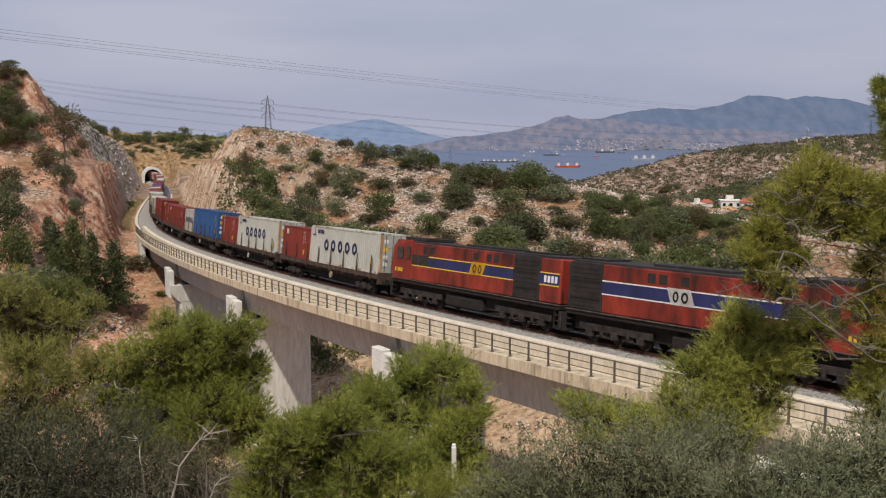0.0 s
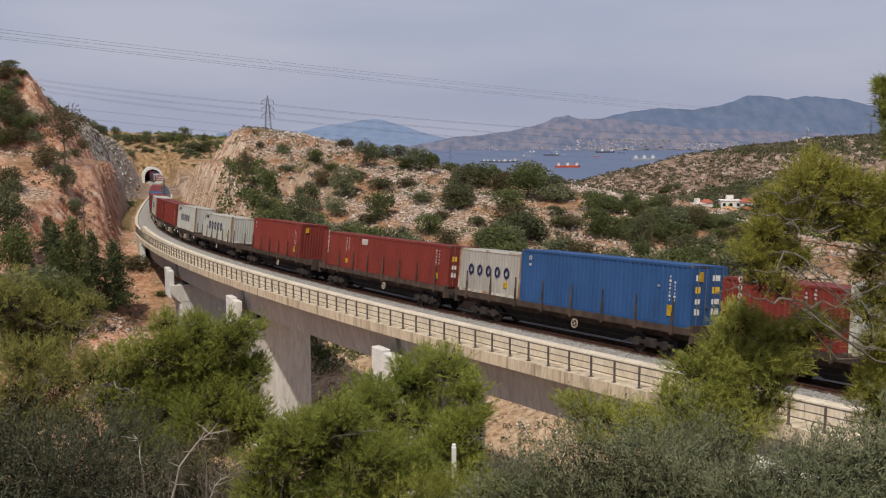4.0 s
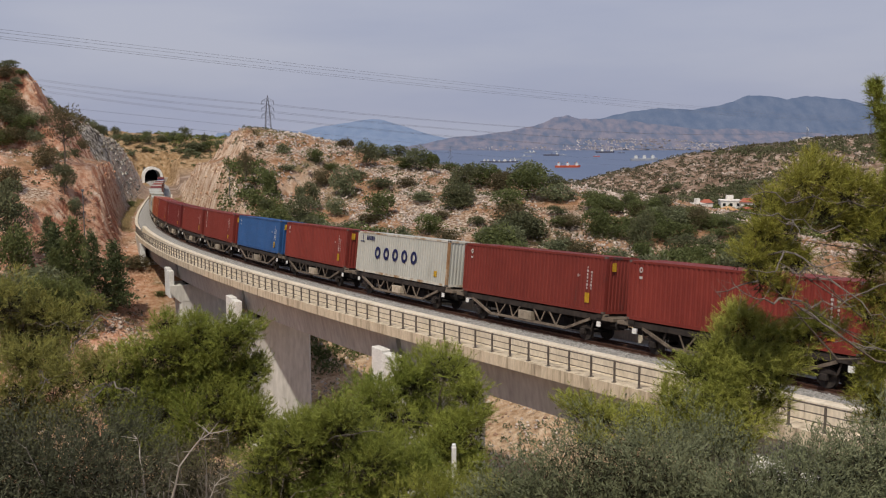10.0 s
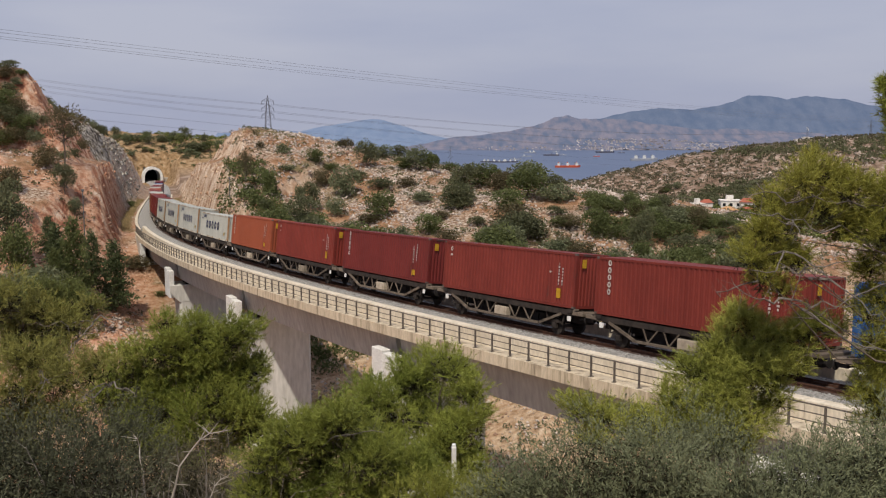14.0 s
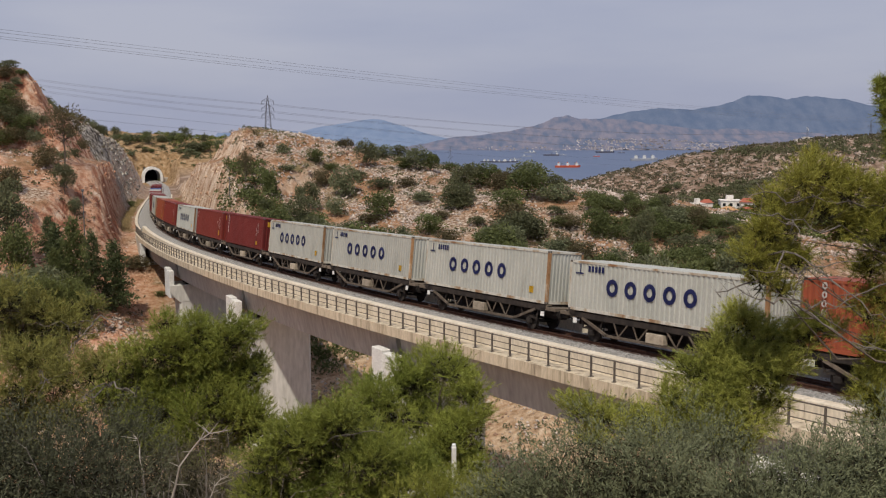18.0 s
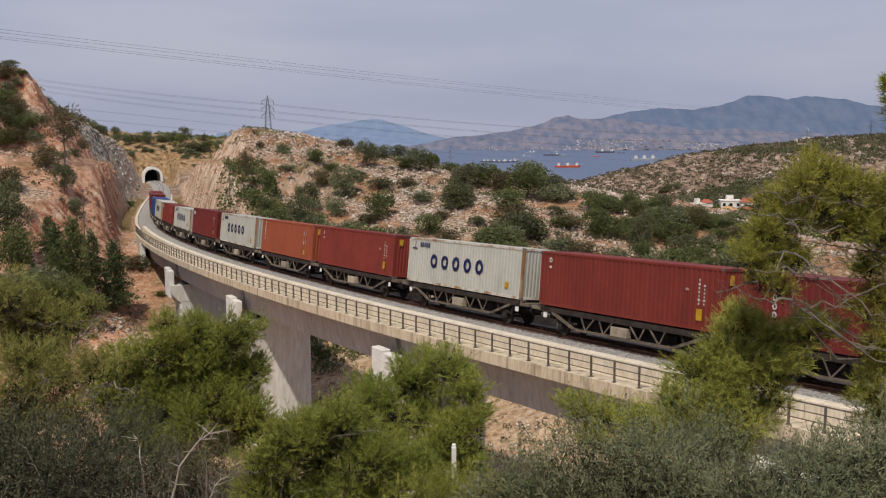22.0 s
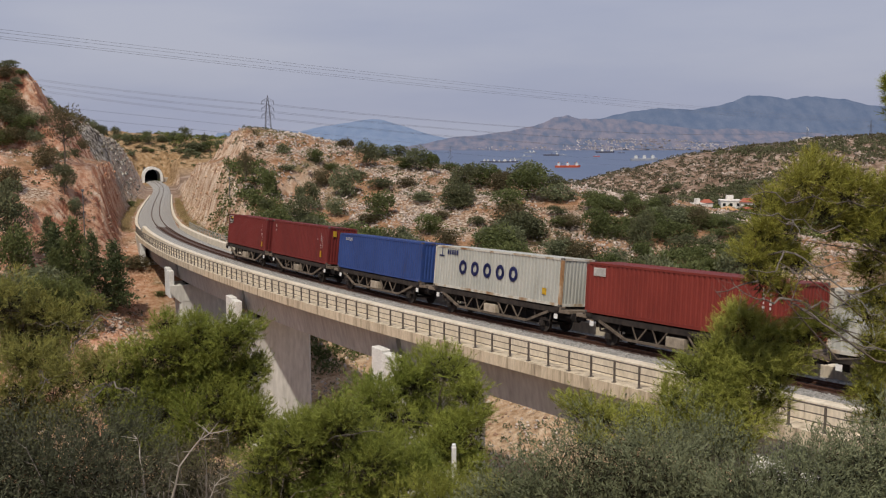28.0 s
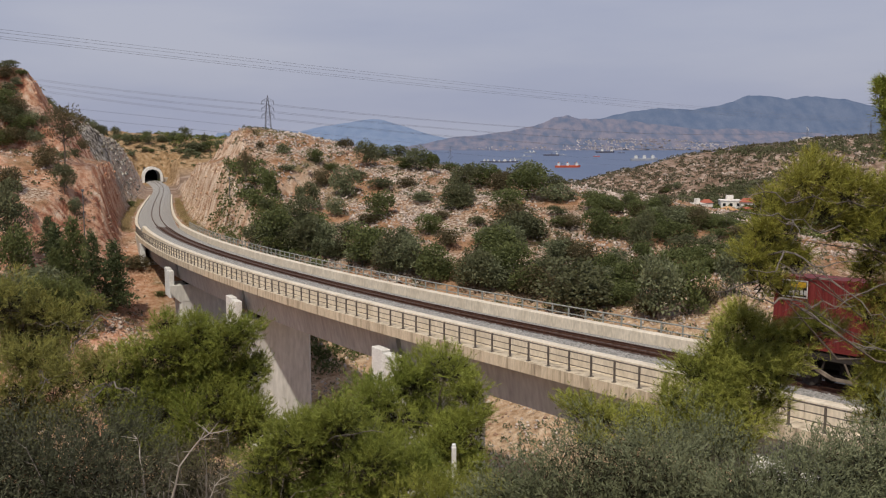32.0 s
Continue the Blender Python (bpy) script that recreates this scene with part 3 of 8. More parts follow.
for s in JOINTS[:-1]:
    pier_at = Matrix.Translation(track(s, 0, 0)) @ pose(0, 0, 0, 0, 0, math.degrees(heading(s)))
    pier = thing("viaduct_pier", "tall grey concrete pier with a hammerhead cap and white stopper blocks", "pier", "piers of the viaduct", pier_at, "structure")
    foot = min(ground_z(*track(s, q).xy) for q in (-4, 0, 4)) - track(s).z - 1.5
    bm = bmesh.new()
    ring = []
    for z, a, b in ((foot, 1.7, 2.55), (-6.3, 1.7, 2.55)):
        ring.append([bm.verts.new((x, y, z)) for x, y in ((-a, -b + 0.2), (-a + 0.2, -b), (a - 0.2, -b), (a, -b + 0.2), (a, b + 0.5), (a - 0.2, b + 0.7), (-a + 0.2, b + 0.7), (-a, b + 0.5))])
    for q in range(8):
        bm.faces.new((ring[0][q], ring[0][(q + 1) % 8], ring[1][(q + 1) % 8], ring[1][q]))
    bm.faces.new(ring[-1])
    part("pier_shaft", bm, PIER, pier)
    bm = bmesh.new()
    prof = [(-2.6, -6.35), (3.3, -6.35), (4.3, -5.3), (4.3, -4.45), (-4.3, -4.45), (-4.3, -5.3)]
    vs = [[bm.verts.new((x, y, z)) for y, z in prof] for x in (-1.75, 1.75)]
    for i in range(6):
        bm.faces.new((vs[0][i], vs[0][(i + 1) % 6], vs[1][(i + 1) % 6], vs[1][i]))
    bm.faces.new(vs[0][::-1])
    bm.faces.new(vs[1])
    bmesh.ops.recalc_face_normals(bm, faces=bm.faces)
    part("pier_cap", bm, PIER, pier, "flared concrete pier cap")
    for side in (-1, 1):
        for x0, dz in ((-1.45, 0.0), (0.06, 0.14)):
            y0, y1 = sorted((side * 3.75, side * 4.34))
            part("stopper_block", boxes(((x0, y0, -5.9), (x0 + 1.43, y1, -2.78 + dz)), bevel=0.04), WHITE_BLOCK, pier, "white concrete stopper block")
    for x0 in (-1.0, 1.0):
        for y0 in (-2.0, 2.0):
            part("bearing", boxes(((x0 - 0.4, y0 - 0.4, -4.45), (x0 + 0.4, y0 + 0.4, -3.9))), BLACK, pier)

s = JOINTS[-1]
abutment = thing("abutment", "pale concrete abutment at the end of the viaduct", "abutment", "", Matrix.Translation(track(s, 0, 0)) @ pose(0, 0, 0, 0, 0, math.degrees(heading(s))), "structure")
part("abutment_wall", boxes(((-1.2, -3.7, -14), (2.4, 3.7, -3.92)), bevel=0.06), GIRDER, abutment)
for side in (-1, 1):
    y0, y1 = sorted((side * 3.6, side * 4.3))
    part("wing_wall", boxes(((0.1, y0, -11), (13.0, y1, -1.62)), bevel=0.05), CONCRETE, abutment)
    part("stopper_block", boxes(((-1.6, y0 + 0.02, -5.3), (-0.05, y1 + 0.02, -1.75)), bevel=0.05), WHITE_BLOCK, abutment, "white concrete stopper block")

# ---------- track ----------
bed = thing("track_bed", "grey ballast bed of the single railway track", "track bed", kind="structure")
v, f = swept([(2.5, -0.68), (1.55, -0.36), (-1.55, -0.36), (-2.5, -0.36), (-2.5, -0.95), (2.5, -1.25)], -60, DECK_B, 1.5, tilt=True)
part("ballast", mesh_from("ballast", v, f, BALLAST), None, bed)
v, f = swept([(3.2, -0.80), (1.6, -0.36), (-1.6, -0.36), (-3.2, -0.80), (-3.4, -1.5), (3.4, -1.5)], DECK_B, S_PORTAL + 120, 2.0, tilt=True)
part("ballast", mesh_from("ballast", v, f, BALLAST), None, bed)
v, f = swept([(1.05, -0.40), (1.0, -0.335), (-1.0, -0.335), (-1.05, -0.40)], -60, 72, 1.5, tilt=True)
part("stained_ballast", mesh_from("stained_ballast", v, f, BROWN_BALLAST), None, bed, "dark rust-stained ballast between the rails")
trough = thing("cable_trough", "pale concrete kerb along both sides of the track bed", "kerb", kind="structure")
for lat in (3.3, -3.75):
    v, f = swept([(lat, -1.5), (lat + 0.45, -1.5), (lat + 0.45, -0.62), (lat, -0.62)], DECK_B + 0.1, 300, 2.0)
    part("kerb_run", mesh_from("kerb_run", v, f, PARAPET), None, trough)
rails = thing("railway_track", "rusty steel rails on sleepers in ballast", "railway track", kind="structure")
for lat in (0.7525, -0.7525):
    p = [(-0.075, -0.17), (-0.075, -0.155), (-0.012, -0.13), (-0.012, -0.045), (-0.036, -0.035), (-0.036, 0.0), (0.036, 0.0), (0.036, -0.035), (0.012, -0.045), (0.012, -0.13), (0.075, -0.155), (0.075, -0.17)]
    v, f = swept([(lat + a, RAIL_Z + b) for a, b in p], -120, S_PORTAL + 120, 1.5, tilt=True)
    part("rail", mesh_from("rail", v, f, RUST), None, rails)
for lat in (0.42, -0.42):
    v, f = swept([(lat - 0.04, RAIL_Z - 0.16), (lat + 0.04, RAIL_Z - 0.16), (lat + 0.03, RAIL_Z - 0.03), (lat - 0.03, RAIL_Z - 0.03)], DECK_A, DECK_B, 1.5, tilt=True)
    part("guard_rail", mesh_from("guard_rail", v, f, RUST), None, rails)

SLEEPER_MESH = bpy.data.meshes.new("sleeper")
_bm = boxes(((-0.13, -1.12, -0.2), (0.13, 1.12, 0.0)), bevel=0.02)
_bm.to_mesh(SLEEPER_MESH)
_bm.free()
SLEEPER_MESH.materials.append(SLEEPER)
for i in range(236):
    s = DECK_A + 0.6 * i
    ob = part("sleeper", SLEEPER_MESH, None, rails)
    ob.matrix_basis = Matrix.Translation(track(s, 0, canted(s, 0, RAIL_Z - 0.125))) @ pose(0, 0, 0, 0, 0, math.degrees(heading(s))) @ Matrix.Rotation(cant(s), 4, "X")

# ---------- tunnel ----------
def tunnel_ring(r_in, r_out, s0, s1, name, material, parent, n=22, base=-1.2, label=""):
    verts, faces = [], []
    c_z = 1.9
    for s in (s0, s1):
        for r in (r_in, r_out):
            pts = [(r, base)] + [(r * math.cos(math.pi * i / n), c_z + r * math.sin(math.pi * i / n)) for i in range(n + 1)] + [(-r, base)]
            verts += [track(s, a, b + RAIL_Z) for a, b in pts]
    k = n + 3
    for i in range(k - 1):
        a = (0, k, 2 * k, 3 * k)
        faces += [(a[0] + i, a[0] + i + 1, a[1] + i + 1, a[1] + i), (a[1] + i, a[1] + i + 1, a[3] + i + 1, a[3] + i),
                  (a[2] + i + 1, a[2] + i, a[3] + i, a[3] + i + 1), (a[0] + i + 1, a[0] + i, a[2] + i, a[2] + i + 1)]
    return part(name, mesh_from(name, verts, faces, material), None, parent, label)


tunnel = thing("tunnel_portal", "white rounded concrete tunnel mouth in the hillside", "tunnel", kind="structure")
tunnel_ring(3.65, 4.85, S_PORTAL - 6, S_PORTAL + 10, "portal_ring", WHITE_BLOCK, tunnel)
tunnel_ring(3.7, 4.1, S_PORTAL + 10, S_PORTAL + 150, "tunnel_lining", BLACK, tunnel, label="dark tunnel lining")
part("wing_wall", boxes(((-0.4, -5.0, -1.5), (0.4, 0.0, 1.3)), bevel=0.08), CONCRETE, tunnel, "low pale wing wall").matrix_basis = Matrix.Translation(track(S_PORTAL - 4, -4.6, 0)) @ pose(0, 0, 0, 0, 0, math.degrees(heading(S_PORTAL)))
# ---------- the train ----------
MOVING = []   # (thing, arc length of its middle at 0 s, half its wheelbase)


def vehicle_pose(mid, half, lift):
    """The pose of a vehicle whose middle is at arc length mid: x forwards (towards the camera's end), y left, z up."""
    a, b = (track(q, 0, canted(q, 0, RAIL_Z)) for q in (mid + half, mid - half))
    d = (b - a).normalized()
    left = Vector((0, 0, 1)).cross(d).normalized()
    left = Matrix.Rotation(-cant(mid), 3, d) @ left
    up = d.cross(left)
    m = Matrix((d, left, up)).transposed().to_4x4()
    m.translation = (a + b) / 2 + up * (lift - RAIL_Z)
    return m


def corrugated(length, height, n, depth, axis_len):
    """A sheet in the xz plane with trapezoid ribs along x; its outer face lies at y = 0 and the troughs at y = depth."""
    pts = []
    pitch = length / n
    for i in range(n):
        x = -length / 2 + i * pitch
        pts += [(x + pitch * 0.02, 0), (x + pitch * 0.40, 0), (x + pitch * 0.55, depth), (x + pitch * 0.87, depth)]
    pts.append((length / 2, 0))
    verts, faces = [], []
    for x, y in pts:
        verts += [(x, y, 0), (x, y, height)]
    for i in range(len(pts) - 1):
        faces.append((2 * i, 2 * i + 2, 2 * i + 3, 2 * i + 1))
    return verts, faces


_container_cache = {}


def container_meshes(length, height, colour):
    key = (length, height, colour)
    if key in _container_cache:
        return _container_cache[key]
    p = PAINTS[colour]
    w = 2.44
    out = {}
    ribs = 40 if length > 8 else 20
    v, f = corrugated(length - 0.28, height - 0.26, ribs, 0.045, 0)
    out["side_near"] = mesh_from("side_panel", [(x, -w / 2 + 0.015 + y, z + 0.15) for x, y, z in v], f, p)
    out["side_far"] = mesh_from("side_panel", [(-x, w / 2 - 0.015 - y, z + 0.15) for x, y, z in v], f, p)
    v, f = corrugated(length - 0.2, w - 0.14, ribs, 0.02, 0)
    out["roof"] = mesh_from("roof_panel", [(x, z - (w - 0.14) / 2, height - 0.015 - y) for x, y, z in v], f, p)
    v, f = corrugated(w - 0.26, height - 0.26, 9, 0.045, 0)
    out["end"] = mesh_from("end_panel", [(-length / 2 + 0.03 + y, -x, z + 0.15) for x, y, z in v], f, p)
    bm = bmesh.new()
    for x in (-1, 1):
        for y in (-1, 1):
            box(bm, (min(x * length / 2, x * (length / 2 - 0.15)), min(y * w / 2, y * (w / 2 - 0.14)), 0.02),
                (max(x * length / 2, x * (length / 2 - 0.15)), max(y * w / 2, y * (w / 2 - 0.14)), height - 0.01))
    for y in (-1, 1):
        for z0, z1 in ((0.01, 0.16), (height - 0.12, height - 0.01)):
            y0, y1 = sorted((y * w / 2, y * (w / 2 - 0.07)))
            box(bm, (-length / 2 + 0.14, y0 + 0.003, z0), (length / 2 - 0.14, y1 - 0.003, z1))
    for x in (-1, 1):
        for z0, z1 in ((0.01, 0.16), (height - 0.13, height - 0.01)):
            x0, x1 = sorted((x * (length / 2 - 0.003), x * (length / 2 - 0.08)))
            box(bm, (x0, -w / 2 + 0.13, z0), (x1, w / 2 - 0.13, z1))
    box(bm, (-length / 2 + 0.1, -w / 2 + 0.08, 0.12), (length / 2 - 0.1, w / 2 - 0.08, 0.15))
    fm = bpy.data.meshes.new("frame")
    bm.to_mesh(fm)
    bm.free()
    fm.materials.append(RUSTY_FRAME if colour in ("white", "grey") else p)
    out["frame"] = fm
    bm = bmesh.new()
    box(bm, (-0.02, -0.56, 0.16), (0.02, 0.56, height - 0.14), 0.006)
    for q in range(3):
        z = 0.55 + q * (height - 0.9) / 3
        box(bm, (0.018, -0.5, z), (0.032, 0.5, z + (height - 0.9) / 3 - 0.12), 0.006)
    dm = bpy.data.meshes.new("door")
    bm.to_mesh(dm)
    bm.free()
    dm.materials.append(p)
    out["door"] = dm
    bm = bmesh.new()
    bar(bm, (0.055, 0, 0.1), (0.055, 0, height - 0.08), 0.022, 6)
    box(bm, (0.04, -0.02, 0.95), (0.09, 0.22, 1.01))
    rm = bpy.data.meshes.new("lock_rod")
    bm.to_mesh(rm)
    bm.free()
    rm.materials.append(STEEL)
    out["rod"] = rm
    _container_cache[key] = out
    return out


_cast = boxes(((-0.09, -0.081, -0.06), (0.09, 0.081, 0.06)), bevel=0.012)
CASTING = bpy.data.meshes.new("corner_casting")
_cast.to_mesh(CASTING)
_cast.free()
CASTING.materials.append(GRIME)


def glyph(bm, cx, z0, w, h, kind, y, stroke):
    """A plain mark of a letter's size: a ring, or a slab."""
    if kind == "ring":
        n = 16
        outer = [(cx + w / 2 * math.cos(i * math.pi / 8), z0 + h / 2 + h / 2 * math.sin(i * math.pi / 8)) for i in range(n)]
        inner = [(cx + (x - cx) * (1 - 2 * stroke / w), z0 + h / 2 + (z - z0 - h / 2) * (1 - 2 * stroke / h)) for x, z in outer]
        vo, vi = [bm.verts.new((x, y, z)) for x, z in outer], [bm.verts.new((x, y, z)) for x, z in inner]
        for i in range(n):
            bm.faces.new((vo[i], vo[(i + 1) % n], vi[(i + 1) % n], vi[i]))
    elif kind == "dash":      # a column of short bars
        n = max(3, int(h / 0.16))
        for i in range(n):
            ww, zz = w * (1.0, 1.6, 0.8, 1.3)[i % 4], z0 + h * i / n
            q = [bm.verts.new((cx + a * ww / 2, y, zz + b * h / n * 0.62)) for a, b in ((-1, 0), (1, 0), (1, 1), (-1, 1))]
            bm.faces.new(q)
    else:
        q = [bm.verts.new((cx + a * w / 2, y, z0 + b * h)) for a, b in ((-1, 0), (1, 0), (1, 1), (-1, 1))]
        bm.faces.new(q)


def mark_mesh(bm, material, name):
    me = bpy.data.meshes.new(name)
    bmesh.ops.solidify(bm, geom=list(bm.faces), thickness=0.006)
    bm.to_mesh(me)
    bm.free()
    me.materials.append(material)
    return me


def lettering(parent, length, height, style, colour):
    """Paint marks on both long sides: plain shapes and bars in place of names and numbers."""
    for side in (-1, 1):
        y = side * 1.232
        flip = -side     # reading direction: on the near side x grows from the rear towards the front
        def add(name, items, material):
            for cx, z0, w, h, kind, stroke in items:
                bm = bmesh.new()
                glyph(bm, flip * cx if side == 1 else cx, z0, w, h, kind, y, stroke)
                part(name, mark_mesh(bm, material, name), None, parent)
        L2 = length / 2
        if style == "rings":      # five large navy shapes in a row
            if length > 8:
                add("lettering", [(-L2 + 3.1 + i * 1.235, height * 0.365, 0.80, 0.88, "ring", 0.22) for i in range(5)], NAVY)
                add("small_lettering", [(-L2 + 0.75, height * 0.74, 0.56, 0.08, "slab", 0), (-L2 + 0.80, height * 0.74, 0.07, 0.52, "slab", 0)]
                    + [(-L2 + 1.45 + i * 0.24, height * 0.80, 0.17, 0.30, "slab", 0) for i in range(5)], NAVY)
            else:
                add("lettering", [(-L2 + 1.3 + i * 0.86, height * 0.40, 0.52, 0.66, "ring", 0.15) for i in range(5)], NAVY)
            add("caution_label", [(L2 - 1.35, 0.52, 0.36, 0.36, "slab", 0)], YELLOW)
        elif style == "stack":    # three letters' room stacked down the rear end
            add("lettering", [(-L2 + 0.95, height * 0.36 + i * 0.36, 0.24, 0.30, "ring", 0.075) for i in range(5)], MARK)
            add("number_bar", [(L2 - 1.9 + i * 0.42, 1.2 + (i % 2) * 0.15, 0.09, 1.15, "dash", 0) for i in range(2)], MARK)
            add("caution_label", [(L2 - 1.75, 0.38, 0.42, 0.36, "slab", 0)], YELLOW)
        elif style == "badge":    # a white badge high at the rear end
            add("badge", [(-L2 + 0.95, height * 0.74, 0.85 if length > 8 else 0.5, 0.42, "slab", 0)], MARK)
            add("number_bar", [(L2 - 1.5, 1.2, 0.08, 1.1, "dash", 0), (L2 - 1.15, 1.35, 0.08, 0.95, "dash", 0)], MARK)
            add("caution_label", [(L2 - 1.3, 0.40, 0.3, 0.40, "slab", 0)], YELLOW)
        elif style == "sign":     # a black and yellow sign in a white border, high at the rear end
            add("badge", [(-L2 + 0.95, height * 0.70, 1.2, 0.72, "slab", 0)], MARK)
            y += side * 0.004
            add("badge_field", [(-L2 + 0.95, height * 0.70 + 0.05, 1.1, 0.62, "slab", 0)], BLACK)
            y += side * 0.004
            add("badge_stripe", [(-L2 + 1.12, height * 0.70 + 0.43, 0.70, 0.12, "slab", 0), (-L2 + 1.26, height * 0.70 + 0.53, 0.42, 0.12, "slab", 0)], YELLOW)
            add("badge_bar", [(-L2 + 0.50, height * 0.70 + 0.12, 0.12, 0.46, "slab", 0)] + [(-L2 + 0.76 + i * 0.17, height * 0.70 + 0.12, 0.12, 0.2, "slab", 0) for i in range(5)], MARK)
            add("number_bar", [(L2 - 1.25, 1.3, 0.08, 1.15, "dash", 0)] + [(L2 - 0.95, 0.9 + i * 0.26, 0.12, 0.16, "dash", 0) for i in range(3)], MARK)
            add("caution_label", [(L2 - 1.0, 0.36, 0.34, 0.42, "slab", 0)], YELLOW)
        elif style == "small":    # a small mark at the rear end and number bars at the front
            add("small_lettering", [(-L2 + 0.8, height * 0.80, 0.24, 0.28, "ring", 0.07), (-L2 + 0.8, height * 0.70, 0.2, 0.12, "slab", 0)], MARK)
            add("number_bar", [(L2 - 1.3 + i * 0.3, 1.15, 0.08, 1.25 - i * 0.25, "dash", 0) for i in range(2)] + [(L2 - 2.0, 1.75, 0.14, 0.14, "dash", 0)], MARK)
            add("caution_label", [(L2 - 1.25, 0.45, 0.34, 0.52, "slab", 0)], YELLOW)
        elif style == "line":     # a short word's bar with a red flag beside it
            add("badge", [(-L2 + 1.15 + i * 0.24, height * 0.80, 0.19, 0.24, "ring", 0.05) for i in range(5)], MARK)
    y = 0.55
    if style in ("small", "stack"):
        bm = bmesh.new()
        q = [bm.verts.new((length / 2 + 0.058, a, b)) for a, b in ((-0.85, height - 0.75), (-0.55, height - 0.75), (-0.55, height - 0.30), (-0.85, height - 0.30))]
        bm.faces.new(q)
        part("caution_label", mark_mesh(bm, YELLOW, "caution_label"), None, parent)


COLOUR_WORDS = {"red": "brown-red", "dark": "dark red", "orange": "orange-red", "white": "pale grey", "grey": "dull grey", "blue": "bright blue", "navy": "deep blue"}


def container(start, length, height, colour, style, doors_front=True):
    """A box on the train: start is the arc length of its leading end at 0 s."""
    size = "forty-foot" if length > 8 else "twenty-foot"
    ob = thing("shipping_container", f"{COLOUR_WORDS[colour]} corrugated steel {size} container on a wagon", "container", "containers of the train")
    ms = container_meshes(length, height, colour)
    for k in ("side_near", "side_far"):
        part("side_panel", ms[k], None, ob)
    part("roof_panel", ms["roof"], None, ob)
    fr = part("frame", ms["frame"], None, ob)
    e = part("end_panel", ms["end"], None, ob)
    if not doors_front:
        e2 = part("end_panel", ms["end"], None, ob)
        e2.matrix_basis = pose(0, 0, 0, 0, 0, 180)
    for y in (-0.58, 0.58) if doors_front else ():
        dr = part("door", ms["door"], None, ob)
        dr.matrix_basis = pose(length / 2 - 0.03, y, 0)
        for q in (-0.28, 0.28):
            rod = part("lock_rod", ms["rod"], None, dr)
            rod.matrix_basis = pose(0, q, 0)
        for zz, hh, mt in ((0.62, 0.30, MARK), (1.12, 0.24, MARK), (1.62, 0.30, YELLOW), (2.2, 0.26, MARK)):
            if zz + hh < height - 0.2:
                lab = part("door_label", boxes(((0.034, -0.42, zz), (0.04, -0.08 if y < 0 else 0.1, zz + hh))), mt, dr)
    for x in (-1, 1):
        for y in (-1, 1):
            for z in (0.06, height - 0.06):
                c = part("corner_casting", CASTING, None, ob)
                c.matrix_basis = pose(x * (length / 2 - 0.088), y * 1.142, z)
    if colour in ("white", "grey"):
        for y in (-1, 1):
            y0, y1 = sorted((y * 1.224, y * 1.08))
            part("corner_post", boxes(((length / 2 - 0.155, y0, 0.12), (length / 2 + 0.004, y1, height - 0.12))), POST_RUST, ob, "rust-brown front corner post")
    lettering(ob, length, height, style, colour)
    MOVING.append((ob, start + length / 2, 4.6 if length > 8 else 2.4, 1.33))
    return ob


def wheelset_mesh():
    bm = bmesh.new()
    bar(bm, (0, -1.0, 0), (0, 1.0, 0), 0.08, 8)
    for y in (-0.75, 0.75):
        disc(bm, (0, y, 0), (0, 1, 0), 0.46, 0.13, 20)
        disc(bm, (0, y - math.copysign(0.07, y), 0), (0, 1, 0), 0.49, 0.03, 20)
    me = bpy.data.meshes.new("wheelset")
    bm.to_mesh(me)
    bm.free()
    me.materials.append(TYRE)
    return me


WHEELSET = wheelset_mesh()
LOW = RAIL_Z     # wheels stand on the rail heads


def buffers(ob, half, z=1.05):
    for x in (-1, 1):
        for y in (-0.875, 0.875):
            bm = bmesh.new()
            bar(bm, (x * (half - 0.62), y, z), (x * (half - 0.12), y, z), 0.09, 10)
            disc(bm, (x * (half - 0.08), y, z), (1, 0, 0), 0.22, 0.06, 14)
            part("buffer", bm, BLACK, ob)
        bm = bmesh.new()
        bar(bm, (x * (half - 0.6), 0, z - 0.05), (x * half, 0, z - 0.18), 0.05, 6)
        part("coupling", bm, BLACK, ob)


